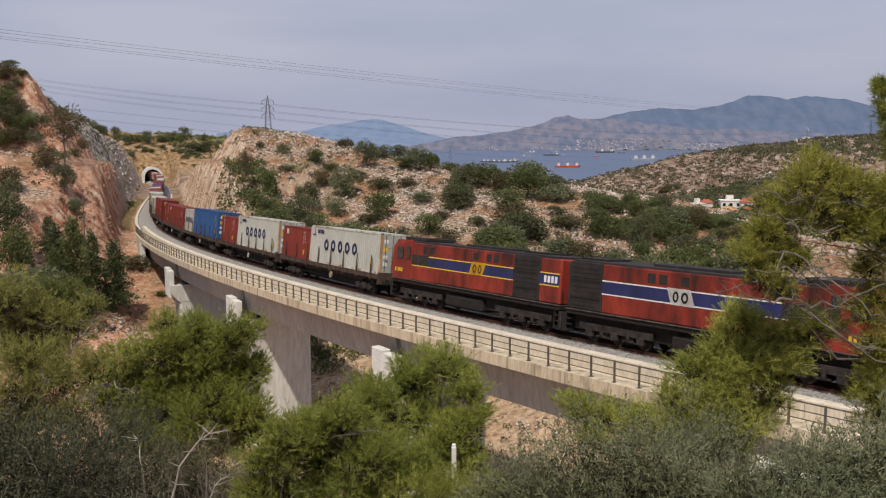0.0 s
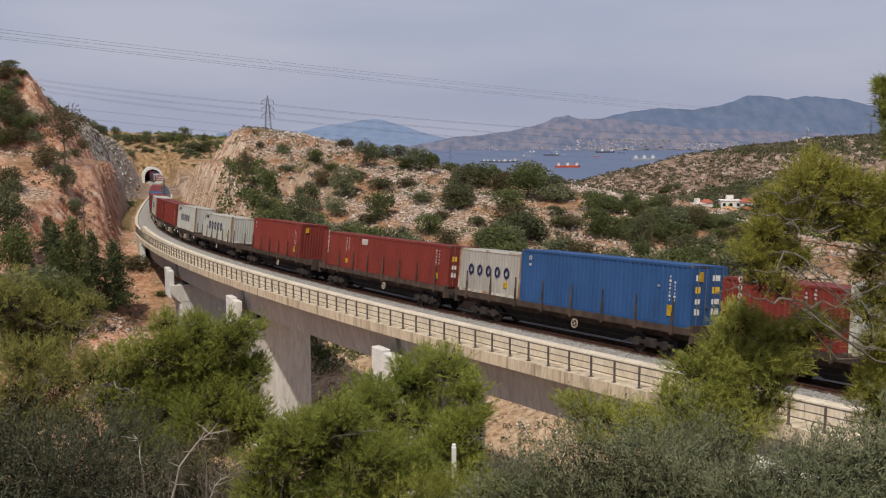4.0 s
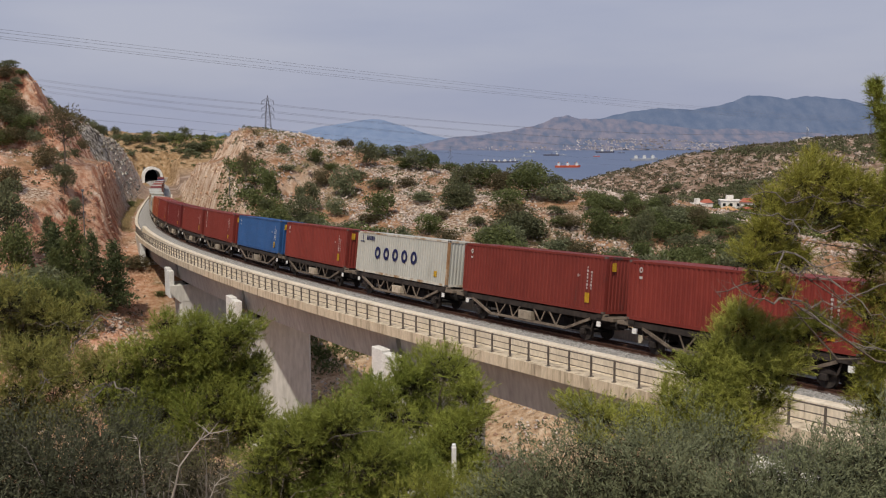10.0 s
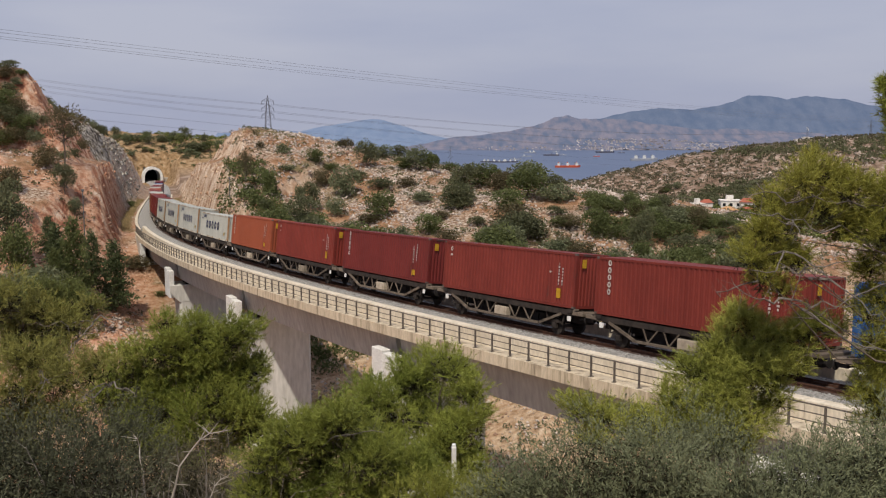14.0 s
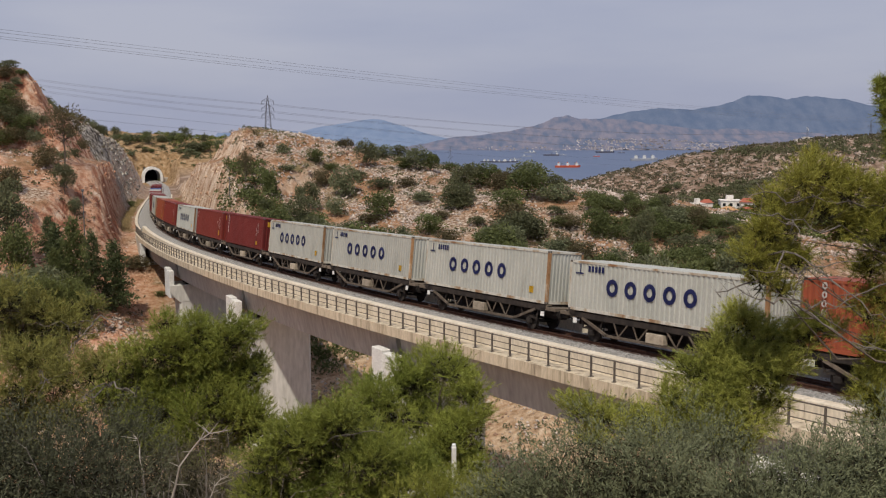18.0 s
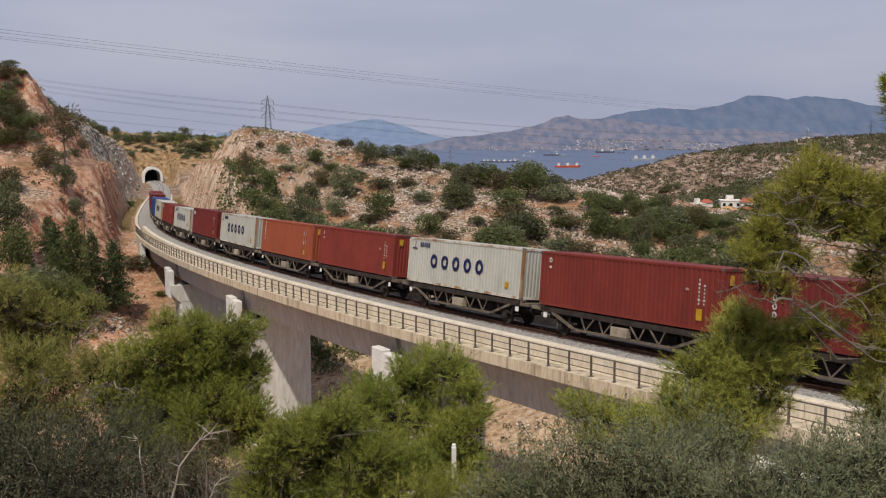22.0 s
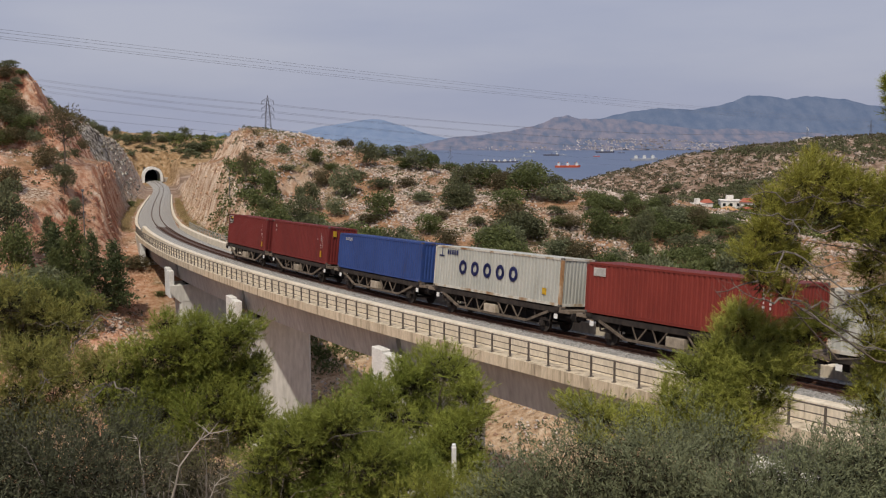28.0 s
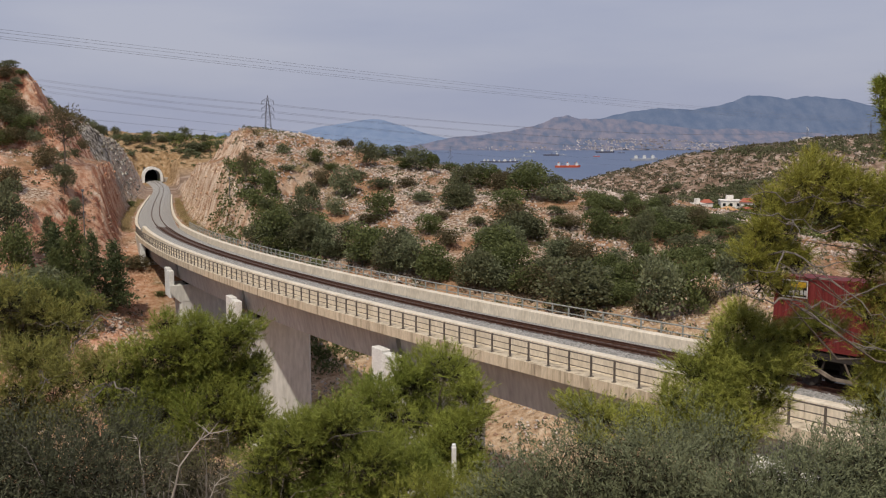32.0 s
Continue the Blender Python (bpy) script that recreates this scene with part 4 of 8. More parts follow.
def truss_wagon_parts(ob):
    """Two-axle container carrier, 13.95 m over buffers, with a trussed underframe."""
    half = 6.975
    bm = bmesh.new()
    for y in (-1.08, 1.08):
        box(bm, (-6.3, y - 0.07, 1.17), (6.3, y + 0.07, 1.46))
    for x in (-6.3, -3.0, 0, 3.0, 6.15):
        box(bm, (x, -1.02, 1.19), (x + 0.15, 1.02, 1.40))
    for x in (-6.0, 5.6):
        box(bm, (x, -1.2, 1.30), (x + 0.4, 1.2, 1.50))
    part("underframe", bm, SHADED_GEAR, ob, "steel underframe coloured dark for the shade under its load")
    for x in (-6.35, 6.35):
        bm = boxes(((x - 0.42, -1.16, 1.20), (x + 0.42, 1.16, 1.40)), bevel=0.02)
        for y in (-1.0, 1.0):
            box(bm, (x - 0.15 - math.copysign(0.35, x), y - 0.16, 1.36), (x + 0.15 - math.copysign(0.35, x), y + 0.16, 1.52), 0.02)
        part("end_platform", bm, TRUSS, ob, "rusty tan end platform with container seats")
    for y in (-1.12, 1.12):
        bm = bmesh.new()
        beam(bm, (-5.1, y, 1.18), (-3.3, y, 0.48), 0.10, 0.14)
        beam(bm, (-3.35, y, 0.48), (3.35, y, 0.48), 0.10, 0.13)
        beam(bm, (3.3, y, 0.48), (5.1, y, 1.18), 0.10, 0.14)
        for x in (-2.5, -1.2, 1.2, 2.5):
            beam(bm, (x, y, 0.5), (x + math.copysign(0.6, -x), y, 1.18), 0.06, 0.07)
            beam(bm, (x, y, 0.5), (x - math.copysign(0.35, -x), y, 1.18), 0.05, 0.06)
        part("truss", bm, TRUSS, ob, "pale grey bent truss rail")
    for y in (-1.02, 1.02):
        part("tool_box", boxes(((-0.35 + 0.3 * y, y - 0.18, 0.52), (0.75 + 0.3 * y, y + 0.18, 1.0)), bevel=0.02), PALE, ob, "pale metal box")
    for x in (-4.5, 4.5):
        w = part("wheelset", WHEELSET, None, ob)
        w.matrix_basis = pose(x, 0, 0.46)
        for y in (-1.0, 1.0):
            bm = boxes(((x - 0.16, y - 0.12, 0.33), (x + 0.16, y + 0.12, 0.62)), bevel=0.03)
            for q in range(4):
                box(bm, (x - 0.62 + q * 0.1, y - 0.05, 0.64 + q * 0.045), (x + 0.62 - q * 0.1, y + 0.05, 0.68 + q * 0.045))
            beam(bm, (x - 0.6, y, 0.68), (x - 0.75, y, 1.2), 0.06, 0.08)
            beam(bm, (x + 0.6, y, 0.68), (x + 0.75, y, 1.2), 0.06, 0.08)
            part("axle_box", bm, SHADED_GEAR, ob)
    for x in (-5.6, 5.75):
        part("marker_plate", boxes(((x - 0.14, -1.17, 0.86), (x + 0.14, -1.14, 1.12))), MARK, ob, "white plate")
    bm = bmesh.new()
    bar(bm, (-1.6, 0, 0.9), (1.6, 0, 0.9), 0.16, 10)
    bar(bm, (-4, 0.2, 0.8), (4, 0.2, 0.8), 0.04, 6)
    part("brake_gear", bm, BLACK, ob)
    # black sill boxes added to fill the see-through gap with dark shade
    part("centre_sill", boxes(((-6.2, -0.28, 0.70), (6.2, 0.28, 1.3)), ((-3.6, -0.24, 0.34), (3.6, 0.24, 0.72)), ((-3.4, -0.5, 0.52), (-1.9, 0.5, 1.0)), ((1.3, -0.45, 0.5), (3.0, 0.45, 0.98)), bevel=0.03), BLACK, ob)
    for y in (-0.62, 0.62):
        bm = bmesh.new()
        bar(bm, (-4.2, y, 0.52), (4.2, y, 0.52), 0.035, 6)
        for x in (-4.0, -2.6, 2.6, 4.0):
            bar(bm, (x, y, 0.3), (x, y, 1.15), 0.04, 6)
        part("brake_rod", bm, BLACK, ob)
    buffers(ob, half)


def flat_wagon_parts(ob):
    """Bogie flat wagon with side stakes, 19.8 m over buffers."""
    half = 9.9
    bm = bmesh.new()
    box(bm, (-9.25, -1.3, 1.38), (9.25, 1.3, 1.52))
    for y in (-1.27, 1.27):
        box(bm, (-9.25, y - 0.06, 1.22), (9.25, y + 0.06, 1.53))
    for y in (-0.5, 0.5):
        box(bm, (-9.2, y - 0.1, 0.85), (9.2, y + 0.1, 1.38))
    for x in (-9.3, 9.1):
        box(bm, (x, -1.3, 0.85), (x + 0.2, 1.3, 1.68))
    part("flat_bed", bm, STAKE, ob, "brown steel flat bed")
    for y in (-1, 1):
        for i in range(8):
            x = -8.1 + i * 2.31
            bm = boxes(((x - 0.06, y * 1.34 - 0.035, 1.1), (x + 0.06, y * 1.34 + 0.035, 2.2)), ((x - 0.035, y * 1.34 - 0.03, 2.15), (x + 0.035, y * 1.34 + 0.03, 2.80)), bevel=0.012)
            box(bm, (x - 0.11, y * 1.33 - 0.05, 1.15), (x + 0.11, y * 1.33 + 0.05, 1.54))
            part("stake", bm, STAKE, ob)
        bm = bmesh.new()
        for q in range(14):
            a0, a1 = q * 2 * math.pi / 14, (q + 1) * 2 * math.pi / 14
            bar(bm, (1.6 + 0.22 * math.cos(a0), y * 1.4, 0.84 + 0.22 * math.sin(a0)), (1.6 + 0.22 * math.cos(a1), y * 1.4, 0.84 + 0.22 * math.sin(a1)), 0.03, 5)
        for q in range(2):
            a0 = q * math.pi / 2 + 0.4
            bar(bm, (1.6 - 0.2 * math.cos(a0), y * 1.4, 0.84 - 0.2 * math.sin(a0)), (1.6 + 0.2 * math.cos(a0), y * 1.4, 0.84 + 0.2 * math.sin(a0)), 0.02, 5)
        part("brake_wheel", bm, PALE, ob, "pale yellow hand brake wheel")
    for x in (-6.6, 6.6):
        for dx in (-0.9, 0.9):
            w = part("wheelset", WHEELSET, None, ob)
            w.matrix_basis = pose(x + dx, 0, 0.46)
        for y in (-1.0, 1.0):
            bm = boxes(((x - 1.35, y - 0.06, 0.42), (x + 1.35, y + 0.06, 0.62)), bevel=0.02)
            for dx in (-0.9, 0.9):
                box(bm, (x + dx - 0.18, y - 0.12, 0.30), (x + dx + 0.18, y + 0.12, 0.72), 0.03)
            box(bm, (x - 0.35, y - 0.1, 0.30), (x + 0.35, y + 0.1, 0.75), 0.03)
            part("bogie_frame", bm, SHADED_GEAR, ob)
    part("brake_gear", boxes(((-2.2, -0.6, 0.55), (-0.8, 0.6, 0.95)), ((0.3, -0.5, 0.6), (1.2, 0.5, 0.9)), bevel=0.03), BLACK, ob)
    bm = bmesh.new()
    for y in (-0.55, 0.55):       # fish-bellied sills and brake rods, added to darken the shade below the bed
        q = [bm.verts.new((x, y, z)) for x, z in ((-5.4, 0.75), (-4.2, 0.32), (4.2, 0.32), (5.4, 0.75), (5.4, 1.3), (-5.4, 1.3))]
        q2 = [bm.verts.new((v.co.x, y + 0.06, v.co.z)) for v in q]
        bm.faces.new(q)
        bm.faces.new(q2[::-1])
        for i in range(6):
            bm.faces.new((q[i], q[(i + 1) % 6], q2[(i + 1) % 6], q2[i]))
        bar(bm, (-5.4, y * 1.6, 0.6), (5.4, y * 1.6, 0.6), 0.035, 6)
    part("centre_sill", bm, BLACK, ob)
    for x in (-6.6, 6.6):
        part("bolster", boxes(((x - 1.2, -0.85, 0.3), (x + 1.2, 0.85, 0.8)), bevel=0.03), BLACK, ob)
    buffers(ob, half)


_wagon_first = {}


def wagon(kind, mid):
    if kind == "truss":
        label, base, build = "two-axle container wagon with a trussed grey underframe", 4.5, truss_wagon_parts
    else:
        label, base, build = "brown bogie flat wagon with side stakes", 6.6, flat_wagon_parts
    if kind not in _wagon_first:
        ob = thing("container_wagon" if kind == "truss" else "flat_wagon", label, "wagon", "wagons of the train")
        build(ob)
        _wagon_first[kind] = ob
    else:
        ob = copy_thing(_wagon_first[kind], Matrix.Identity(4))
    MOVING.append((ob, mid, base, LOW))
    return ob


# leading end at 0 s, length, height, colour, marks, doors lead
FT40, FT20, HC, STD = 12.19, 6.06, 2.90, 2.59
FLAT_LOADS = [
    (23.27, FT40, HC, "white", "rings", True), (35.46, FT20, STD, "red", "badge", False),
    (42.62, FT40, HC, "white", "rings", True), (54.85, FT20, STD, "red", "stack", False),
    (62.56, FT40, HC, "blue", "small", True), (74.78, FT20, STD, "grey", "rings", False),
    (81.95, FT40, STD, "red", "badge", True), (94.20, FT20, STD, "red", "stack", False),
    (104.98, FT40, HC, "red", "small", False),
    (124.62, FT40, STD, "white", "rings", False)]
TRUSS_LOADS = [
    (141.5, HC, "white", "rings"), (155.4, HC, "red", "small"), (169.2, HC, "red", "small"), (183.2, HC, "white", "rings"),
    (197.25, HC, "red", "small"), (211.0, HC, "blue", "small"), (225.05, HC, "red", "stack"), (238.8, HC, "red", "small"),
    (252.85, HC, "dark", "stack"), (266.85, HC, "red", "small"), (280.6, HC, "orange", "stack"), (294.4, STD, "white", "rings"),
    (308.35, HC, "white", "rings"), (322.4, HC, "white", "rings"), (336.2, HC, "white", "rings"), (350.25, HC, "dark", "stack"),
    (364.15, HC, "red", "small"), (377.95, HC, "white", "rings"), (392.15, HC, "red", "small"), (405.7, HC, "orange", "stack"),
    (419.85, HC, "white", "rings"), (433.9, HC, "dark", "badge"), (447.9, STD, "white", "rings"), (461.65, STD, "red", "badge"),
    (475.75, STD, "white", "rings"), (489.6, STD, "navy", "line"), (503.85, HC, "dark", "small"), (517.85, HC, "dark", "sign")]
for mid in (32.4, 52.0, 71.6, 91.3, 111.1, 131.0):
    wagon("flat", mid)
for a, ln, h, col, style, doors in FLAT_LOADS:
    container(a, ln, h, col, style, doors)
for a, h, col, style in TRUSS_LOADS:
    wagon("truss", a + FT40 / 2)
    container(a, FT40, h, col, style, False)


def motions():
    """Each vehicle and each box runs along the line at a steady speed."""
    for ob, mid, base, lift in MOVING:
        rows = []
        for i in range(65):
            t = i * 0.5
            rows.append((t, vehicle_pose(mid - SPEED * t, base, lift)))
        walk(ob, rows)
    # wheels roll while their vehicle passes near
    for ob, mid, base, lift in MOVING:
        wheels = [w for w in ob.children if w.name.startswith("wheelset")]
        if not wheels:
            continue
        t0, t1 = max(0.0, (mid - 62) / SPEED), min(32.0, (mid + 22) / SPEED)
        for w in wheels:
            at = w.matrix_basis.copy()
            rows = [(0.0, at)]
            if t1 > t0:
                k0, k1 = int(math.ceil(t0 * FPS)), int(math.floor(t1 * FPS))
                rows = [(0.0, at)] if k0 > 0 else []
                rows += [(k / FPS, at @ Matrix.Rotation((k - k0) / FPS * SPEED / 0.46, 4, "Y")) for k in range(k0, k1 + 1)]
                if k1 < 32 * FPS:
                    rows.append((32.0, rows[-1][1]))
            else:
                rows.append((32.0, at))
            walk(w, rows)
    # the young pine's leader nods in the wind
    foot = Matrix.Translation(SHOOT_FOOT)
    sway = []
    for i in range(33):
        gust = 0.9 * math.sin(i * 0.83) + 0.7 * math.sin(i * 1.9 + 1.0)
        sway.append((float(i), foot @ pose(0, 0, 0, 0.25 * gust, -14.0 - 0.5 * gust, 0)))
    walk(shoot, sway)
# ---------- power lines ----------
MAST = mat("grey_lattice_steel", [(0.3, (0.10, 0.10, 0.115)), (0.7, (0.17, 0.17, 0.19))], 2, 0.7, metal=0.3, bump=0)


def pylon(x, y, top_z, label, arms=(0.72, 0.82, 0.92)):
    g = ground_z(x, y)
    h = top_z - g
    ob = thing("lattice_pylon", label, "pylon", "pylons of the power line", Matrix.Translation((x, y, g)))
    bm = bmesh.new()

    def half(t):
        return 2.9 * (1 - t) ** 1.1 + 0.55 * min(1, (1.02 - t) * 6)
    n = 18
    for i in range(n):
        t0, t1 = i / n, (i + 1) / n
        a, b = half(t0), half(t1)
        for sx, sy in ((-1, -1), (1, -1), (1, 1), (-1, 1)):
            beam(bm, (sx * a, sy * a, h * t0), (sx * b, sy * b, h * t1), 0.19, 0.19)
            nx2, ny2 = -sy, sx
            beam(bm, (sx * a, sy * a, h * t0), (nx2 * b, ny2 * b, h * t1), 0.13, 0.13)
    part("mast", bm, MAST, ob, "grey steel lattice mast")
    for t in arms:
        for sx in (-1, 1):
            bm = bmesh.new()
            w, z = half(t), h * t
            tip = Vector((sx * 3.7, 0, z))
            for sy in (-1, 1):
                beam(bm, (sx * w, sy * w, z), tip, 0.18, 0.18)
                beam(bm, (sx * w, sy * w, z + 1.6), tip, 0.16, 0.16)
            part("cross_arm", bm, MAST, ob)
            bm = bmesh.new()
            bar(bm, tip, tip - Vector((0, 0, 2.0)), 0.16, 6)
            part("insulator", bm, MAST, ob)
    return [Vector((x + sx * 3.7, y, g + h * t - 2.0)) for t in arms for sx in (-1, 1)]


def wire(a, b, sag, r=0.05):
    """A hanging cable between two points."""
    cu = bpy.data.curves.new("power_cable", "CURVE")
    cu.dimensions, cu.bevel_depth, cu.bevel_resolution = "3D", r, 0
    sp = cu.splines.new("POLY")
    n = 28
    sp.points.add(n)
    a, b = Vector(a), Vector(b)
    for i in range(n + 1):
        t = i / n
        p = a.lerp(b, t) - Vector((0, 0, sag * 4 * t * (1 - t)))
        sp.points[i].co = (*p, 1)
    cu.materials.append(MAST)
    return tagged(new("power_cable", cu), "thin dark overhead power cable", "cable", "cables of the power lines")


arms1 = pylon(-108.5, 600, 32.2, "grey steel lattice pylon behind the rocky hill")
arms2 = pylon(590, 1330, 24, "far grey steel lattice pylon on the hill")
far_x, far_y = -549, 900
far_g = ground_z(far_x, far_y)
arms0 = pylon(far_x, far_y, 95, "grey steel lattice pylon far along the line", [(z - far_g) / (95 - far_g) for z in (85.0, 88.4, 91.8)])
for p0, p1 in zip(arms0, arms1):
    wire(p0, p1, 6, 0.06)
for p0, p1 in zip(arms1, arms2):
    wire(p0, p1, 14, 0.06)
pylon(12, 1500, -16, "distant lattice pylon near the shore", (0.8, 0.92))
# a second line runs higher and nearer across the view, and a third lower and farther off
for k in range(2):
    wire((-183, 300, 47.3 - k * 1.1), (648, 1400, 25 - k * 2.0), 6, 0.045)
    wire((-184, 304, 45.3 - k * 0.7), (652, 1404, 21 - k * 2.0), 7, 0.045)
for k in range(2):
    wire((-217, 500, 25 - k * 5), (393, 1600, -45 - k * 8), 4, 0.06)

# ---------- village ----------
WALLS = mat("whitewashed_wall", [(0.3, (0.62, 0.58, 0.53)), (0.7, (0.76, 0.73, 0.69))], 0.6, 0.9, bump=0.05)
TILES = mat("red_roof_tiles", [(0.3, (0.27, 0.075, 0.045)), (0.7, (0.40, 0.125, 0.075))], 1.2, 0.85, bump=0.4)
OCHRE = mat("ochre_roof_tiles", [(0.3, (0.42, 0.23, 0.11)), (0.7, (0.56, 0.33, 0.17))], 1.2, 0.85, bump=0.4)


def house(x, y, w, d, h, roof, gable, turn, label):
    g = ground_z(x, y)
    ob = thing("house", label, "house", "houses of the village", Matrix.Translation((x, y, g - 0.4)) @ pose(0, 0, 0, 0, 0, turn))
    wall = part("wall", boxes(((-w / 2, -d / 2, -3), (w / 2, d / 2, h))), WALLS, ob)
    bm = bmesh.new()
    if gable:
        o = 0.5
        v = [bm.verts.new(p) for p in ((-w / 2 - o, -d / 2 - o, h), (w / 2 + o, -d / 2 - o, h), (w / 2 + o, d / 2 + o, h), (-w / 2 - o, d / 2 + o, h), (-w / 4, 0, h + d * 0.24), (w / 4, 0, h + d * 0.24))]
        for q in ((0, 1, 5, 4), (1, 2, 5), (2, 3, 4, 5), (3, 0, 4), (3, 2, 1, 0)):
            bm.faces.new([v[i] for i in q])
    else:
        box(bm, (-w / 2 - 0.25, -d / 2 - 0.25, h), (w / 2 + 0.25, d / 2 + 0.25, h + 0.35))
        box(bm, (-w * 0.2, -1.2, h + 0.35), (w * 0.15, 1.2, h + 2.4))
    part("roof", bm, roof if gable else WALLS, ob)
    floors = max(1, int(h // 3))
    for fl in range(floors):
        for i in range(max(2, int(w // 3))):
            cx = -w / 2 + (i + 0.5) * w / max(2, int(w // 3))
            win = part("window", boxes(((cx - 0.6, -d / 2 - 0.03, fl * 3 + 0.9), (cx + 0.6, -d / 2 + 0.02, fl * 3 + 2.3))), GLASS_DARK, ob)
        if fl:
            part("balcony", boxes(((-w / 2, -d / 2 - 1.2, fl * 3 - 0.1), (w / 2, -d / 2 - 0.02, fl * 3 + 0.06)), ((-w / 2, -d / 2 - 1.25, fl * 3), (w / 2, -d / 2 - 1.15, fl * 3 + 0.9))), WALLS, ob)


for hx, hy, w, d, top, roof, gable, turn, label in (
        (111.8, 420, 4.8, 6, -20.5, TILES, False, 12, "white two-storey house with flat roof and balconies"),
        (130.3, 434, 9.0, 8, -20.1, TILES, False, -8, "pale grey flat-roofed house above the village"),
        (121.0, 405, 5.4, 6, -21.9, OCHRE, True, 10, "white house with an ochre tiled roof"),
        (137.0, 430, 6.5, 7, -20.4, TILES, True, -12, "white house under red roof tiles"),
        (124.6, 402, 6.0, 5, -24.5, TILES, True, 25, "low pinkish house under red roof tiles"),
        (104.8, 425, 3.6, 4, -20.4, TILES, True, 5, "small house under red roof tiles"),
        (117.2, 425, 4.4, 6, -20.2, TILES, True, -5, "white house under red roof tiles"),
        (130.5, 410, 5.0, 5, -22.3, TILES, True, 15, "white house under red roof tiles")):
    house(hx, hy, w, d, top - 0.9 - ground_z(hx, hy), roof, gable, turn, label)

# a mast and low white buildings on the crest of the far hill
for bx, by, w, h in ((294.0, 798, 5, 1.6), (299.5, 796, 4, 2.4), (304.0, 799, 6, 1.4)):
    hut = thing("hilltop_hut", "low white flat-roofed hut on the bare hilltop", "hut", "huts on the hilltop", Matrix.Translation((bx, by, ground_z(bx, by))))
    part("wall", boxes(((-w / 2, -2.5, -1.5), (w / 2, 2.5, h)), bevel=0.05), WALLS, hut)
    part("roof", boxes(((-w / 2 - 0.2, -2.7, h), (w / 2 + 0.2, 2.7, h + 0.3)), bevel=0.05), WALLS, hut)
    part("door", boxes(((-0.5, -2.53, 0), (0.5, -2.48, 2.1))), GLASS_DARK, hut)
mast_z = ground_z(300.5, 795)
aerial = thing("antenna_mast", "thin lattice antenna mast on the bare hilltop", "mast", "", Matrix.Translation((300.5, 795, mast_z)))
bm = bmesh.new()
for i in range(8):
    z0, z1 = i * 1.3, (i + 1) * 1.3
    for sx, sy in ((-0.5, -0.4), (0.5, -0.4), (0, 0.5)):
        beam(bm, (sx, sy, z0 - 0.4), (sx, sy, z1), 0.12, 0.12)
    beam(bm, (-0.5, -0.4, z0), (0.5, -0.4, z1), 0.08, 0.08)
part("lattice", bm, MAST, aerial)
part("antenna", boxes(((-0.7, -0.7, 8.2), (-0.4, -0.5, 10.2)), ((0.4, -0.7, 7.4), (0.7, -0.5, 9.4))), WHITE_BLOCK, aerial)

# ---------- ships ----------
HULL_RED = mat("red_ship_hull", [(0.3, (0.42, 0.075, 0.035)), (0.7, (0.52, 0.11, 0.05))], 0.2, 0.7, bump=0)
HULL_DARK = mat("dark_ship_hull", [(0.3, (0.07, 0.07, 0.10)), (0.7, (0.11, 0.11, 0.14))], 0.2, 0.7, bump=0)
HULL_GREY = mat("grey_ship_hull", [(0.3, (0.26, 0.28, 0.32)), (0.7, (0.36, 0.38, 0.42))], 0.2, 0.7, bump=0)


def ship(x, y, length, hull, label, houses=(0.75,), turn=0.0, masts=2):
    ob = thing("cargo_ship", label, "ship", "ships at anchor in the bay", Matrix.Translation((x, y, SEA_Z)) @ pose(0, 0, 0, 0, 0, turn))
    L, bd, h = length, length * 0.15, length * 0.075
    bm = bmesh.new()
    prof = [(-0.5, 0.75), (-0.46, 1.0), (0.30, 1.0), (0.42, 0.7), (0.5, 0.0), (0.42, -0.7), (0.30, -1.0), (-0.46, -1.0), (-0.5, -0.75)]
    lo = [bm.verts.new((a * L * 0.95, b * bd / 2 * 0.8, -1.0)) for a, b in prof]
    hi = [bm.verts.new((a * L, b * bd / 2, h * (1.25 if a > 0.4 else 1.0))) for a, b in prof]
    k = len(prof)
    for i in range(k):
        bm.faces.new((lo[i], lo[(i + 1) % k], hi[(i + 1) % k], hi[i]))
    bm.faces.new(hi)
    bmesh.ops.recalc_face_normals(bm, faces=bm.faces)
    part("hull", bm, hull, ob)
    for q in houses:
        cx = (q - 0.5) * L
        bm = boxes(((cx - L * 0.05, -bd * 0.4, h), (cx + L * 0.05, bd * 0.4, h + L * 0.075)), ((cx - L * 0.035, -bd * 0.45, h + L * 0.075), (cx + L * 0.04, bd * 0.45, h + L * 0.105)), bevel=0.2)
        part("superstructure", bm, WHITE_BLOCK, ob, "white superstructure")
        part("funnel", boxes(((cx - L * 0.03, -bd * 0.12, h + L * 0.1), (cx + L * 0.0, bd * 0.12, h + L * 0.14)), bevel=0.2), hull, ob)
    for i in range(masts):
        cx = (-0.25 + 0.5 * i / max(1, masts - 1)) * L if masts > 1 else 0
        bm = bmesh.new()
        bar(bm, (cx, 0, h), (cx, 0, h + L * 0.13), L * 0.006, 6)
        bar(bm, (cx, 0, h + L * 0.05), (cx + L * 0.09, 0, h + L * 0.10), L * 0.005, 5)
        part("mast", bm, MAST, ob)


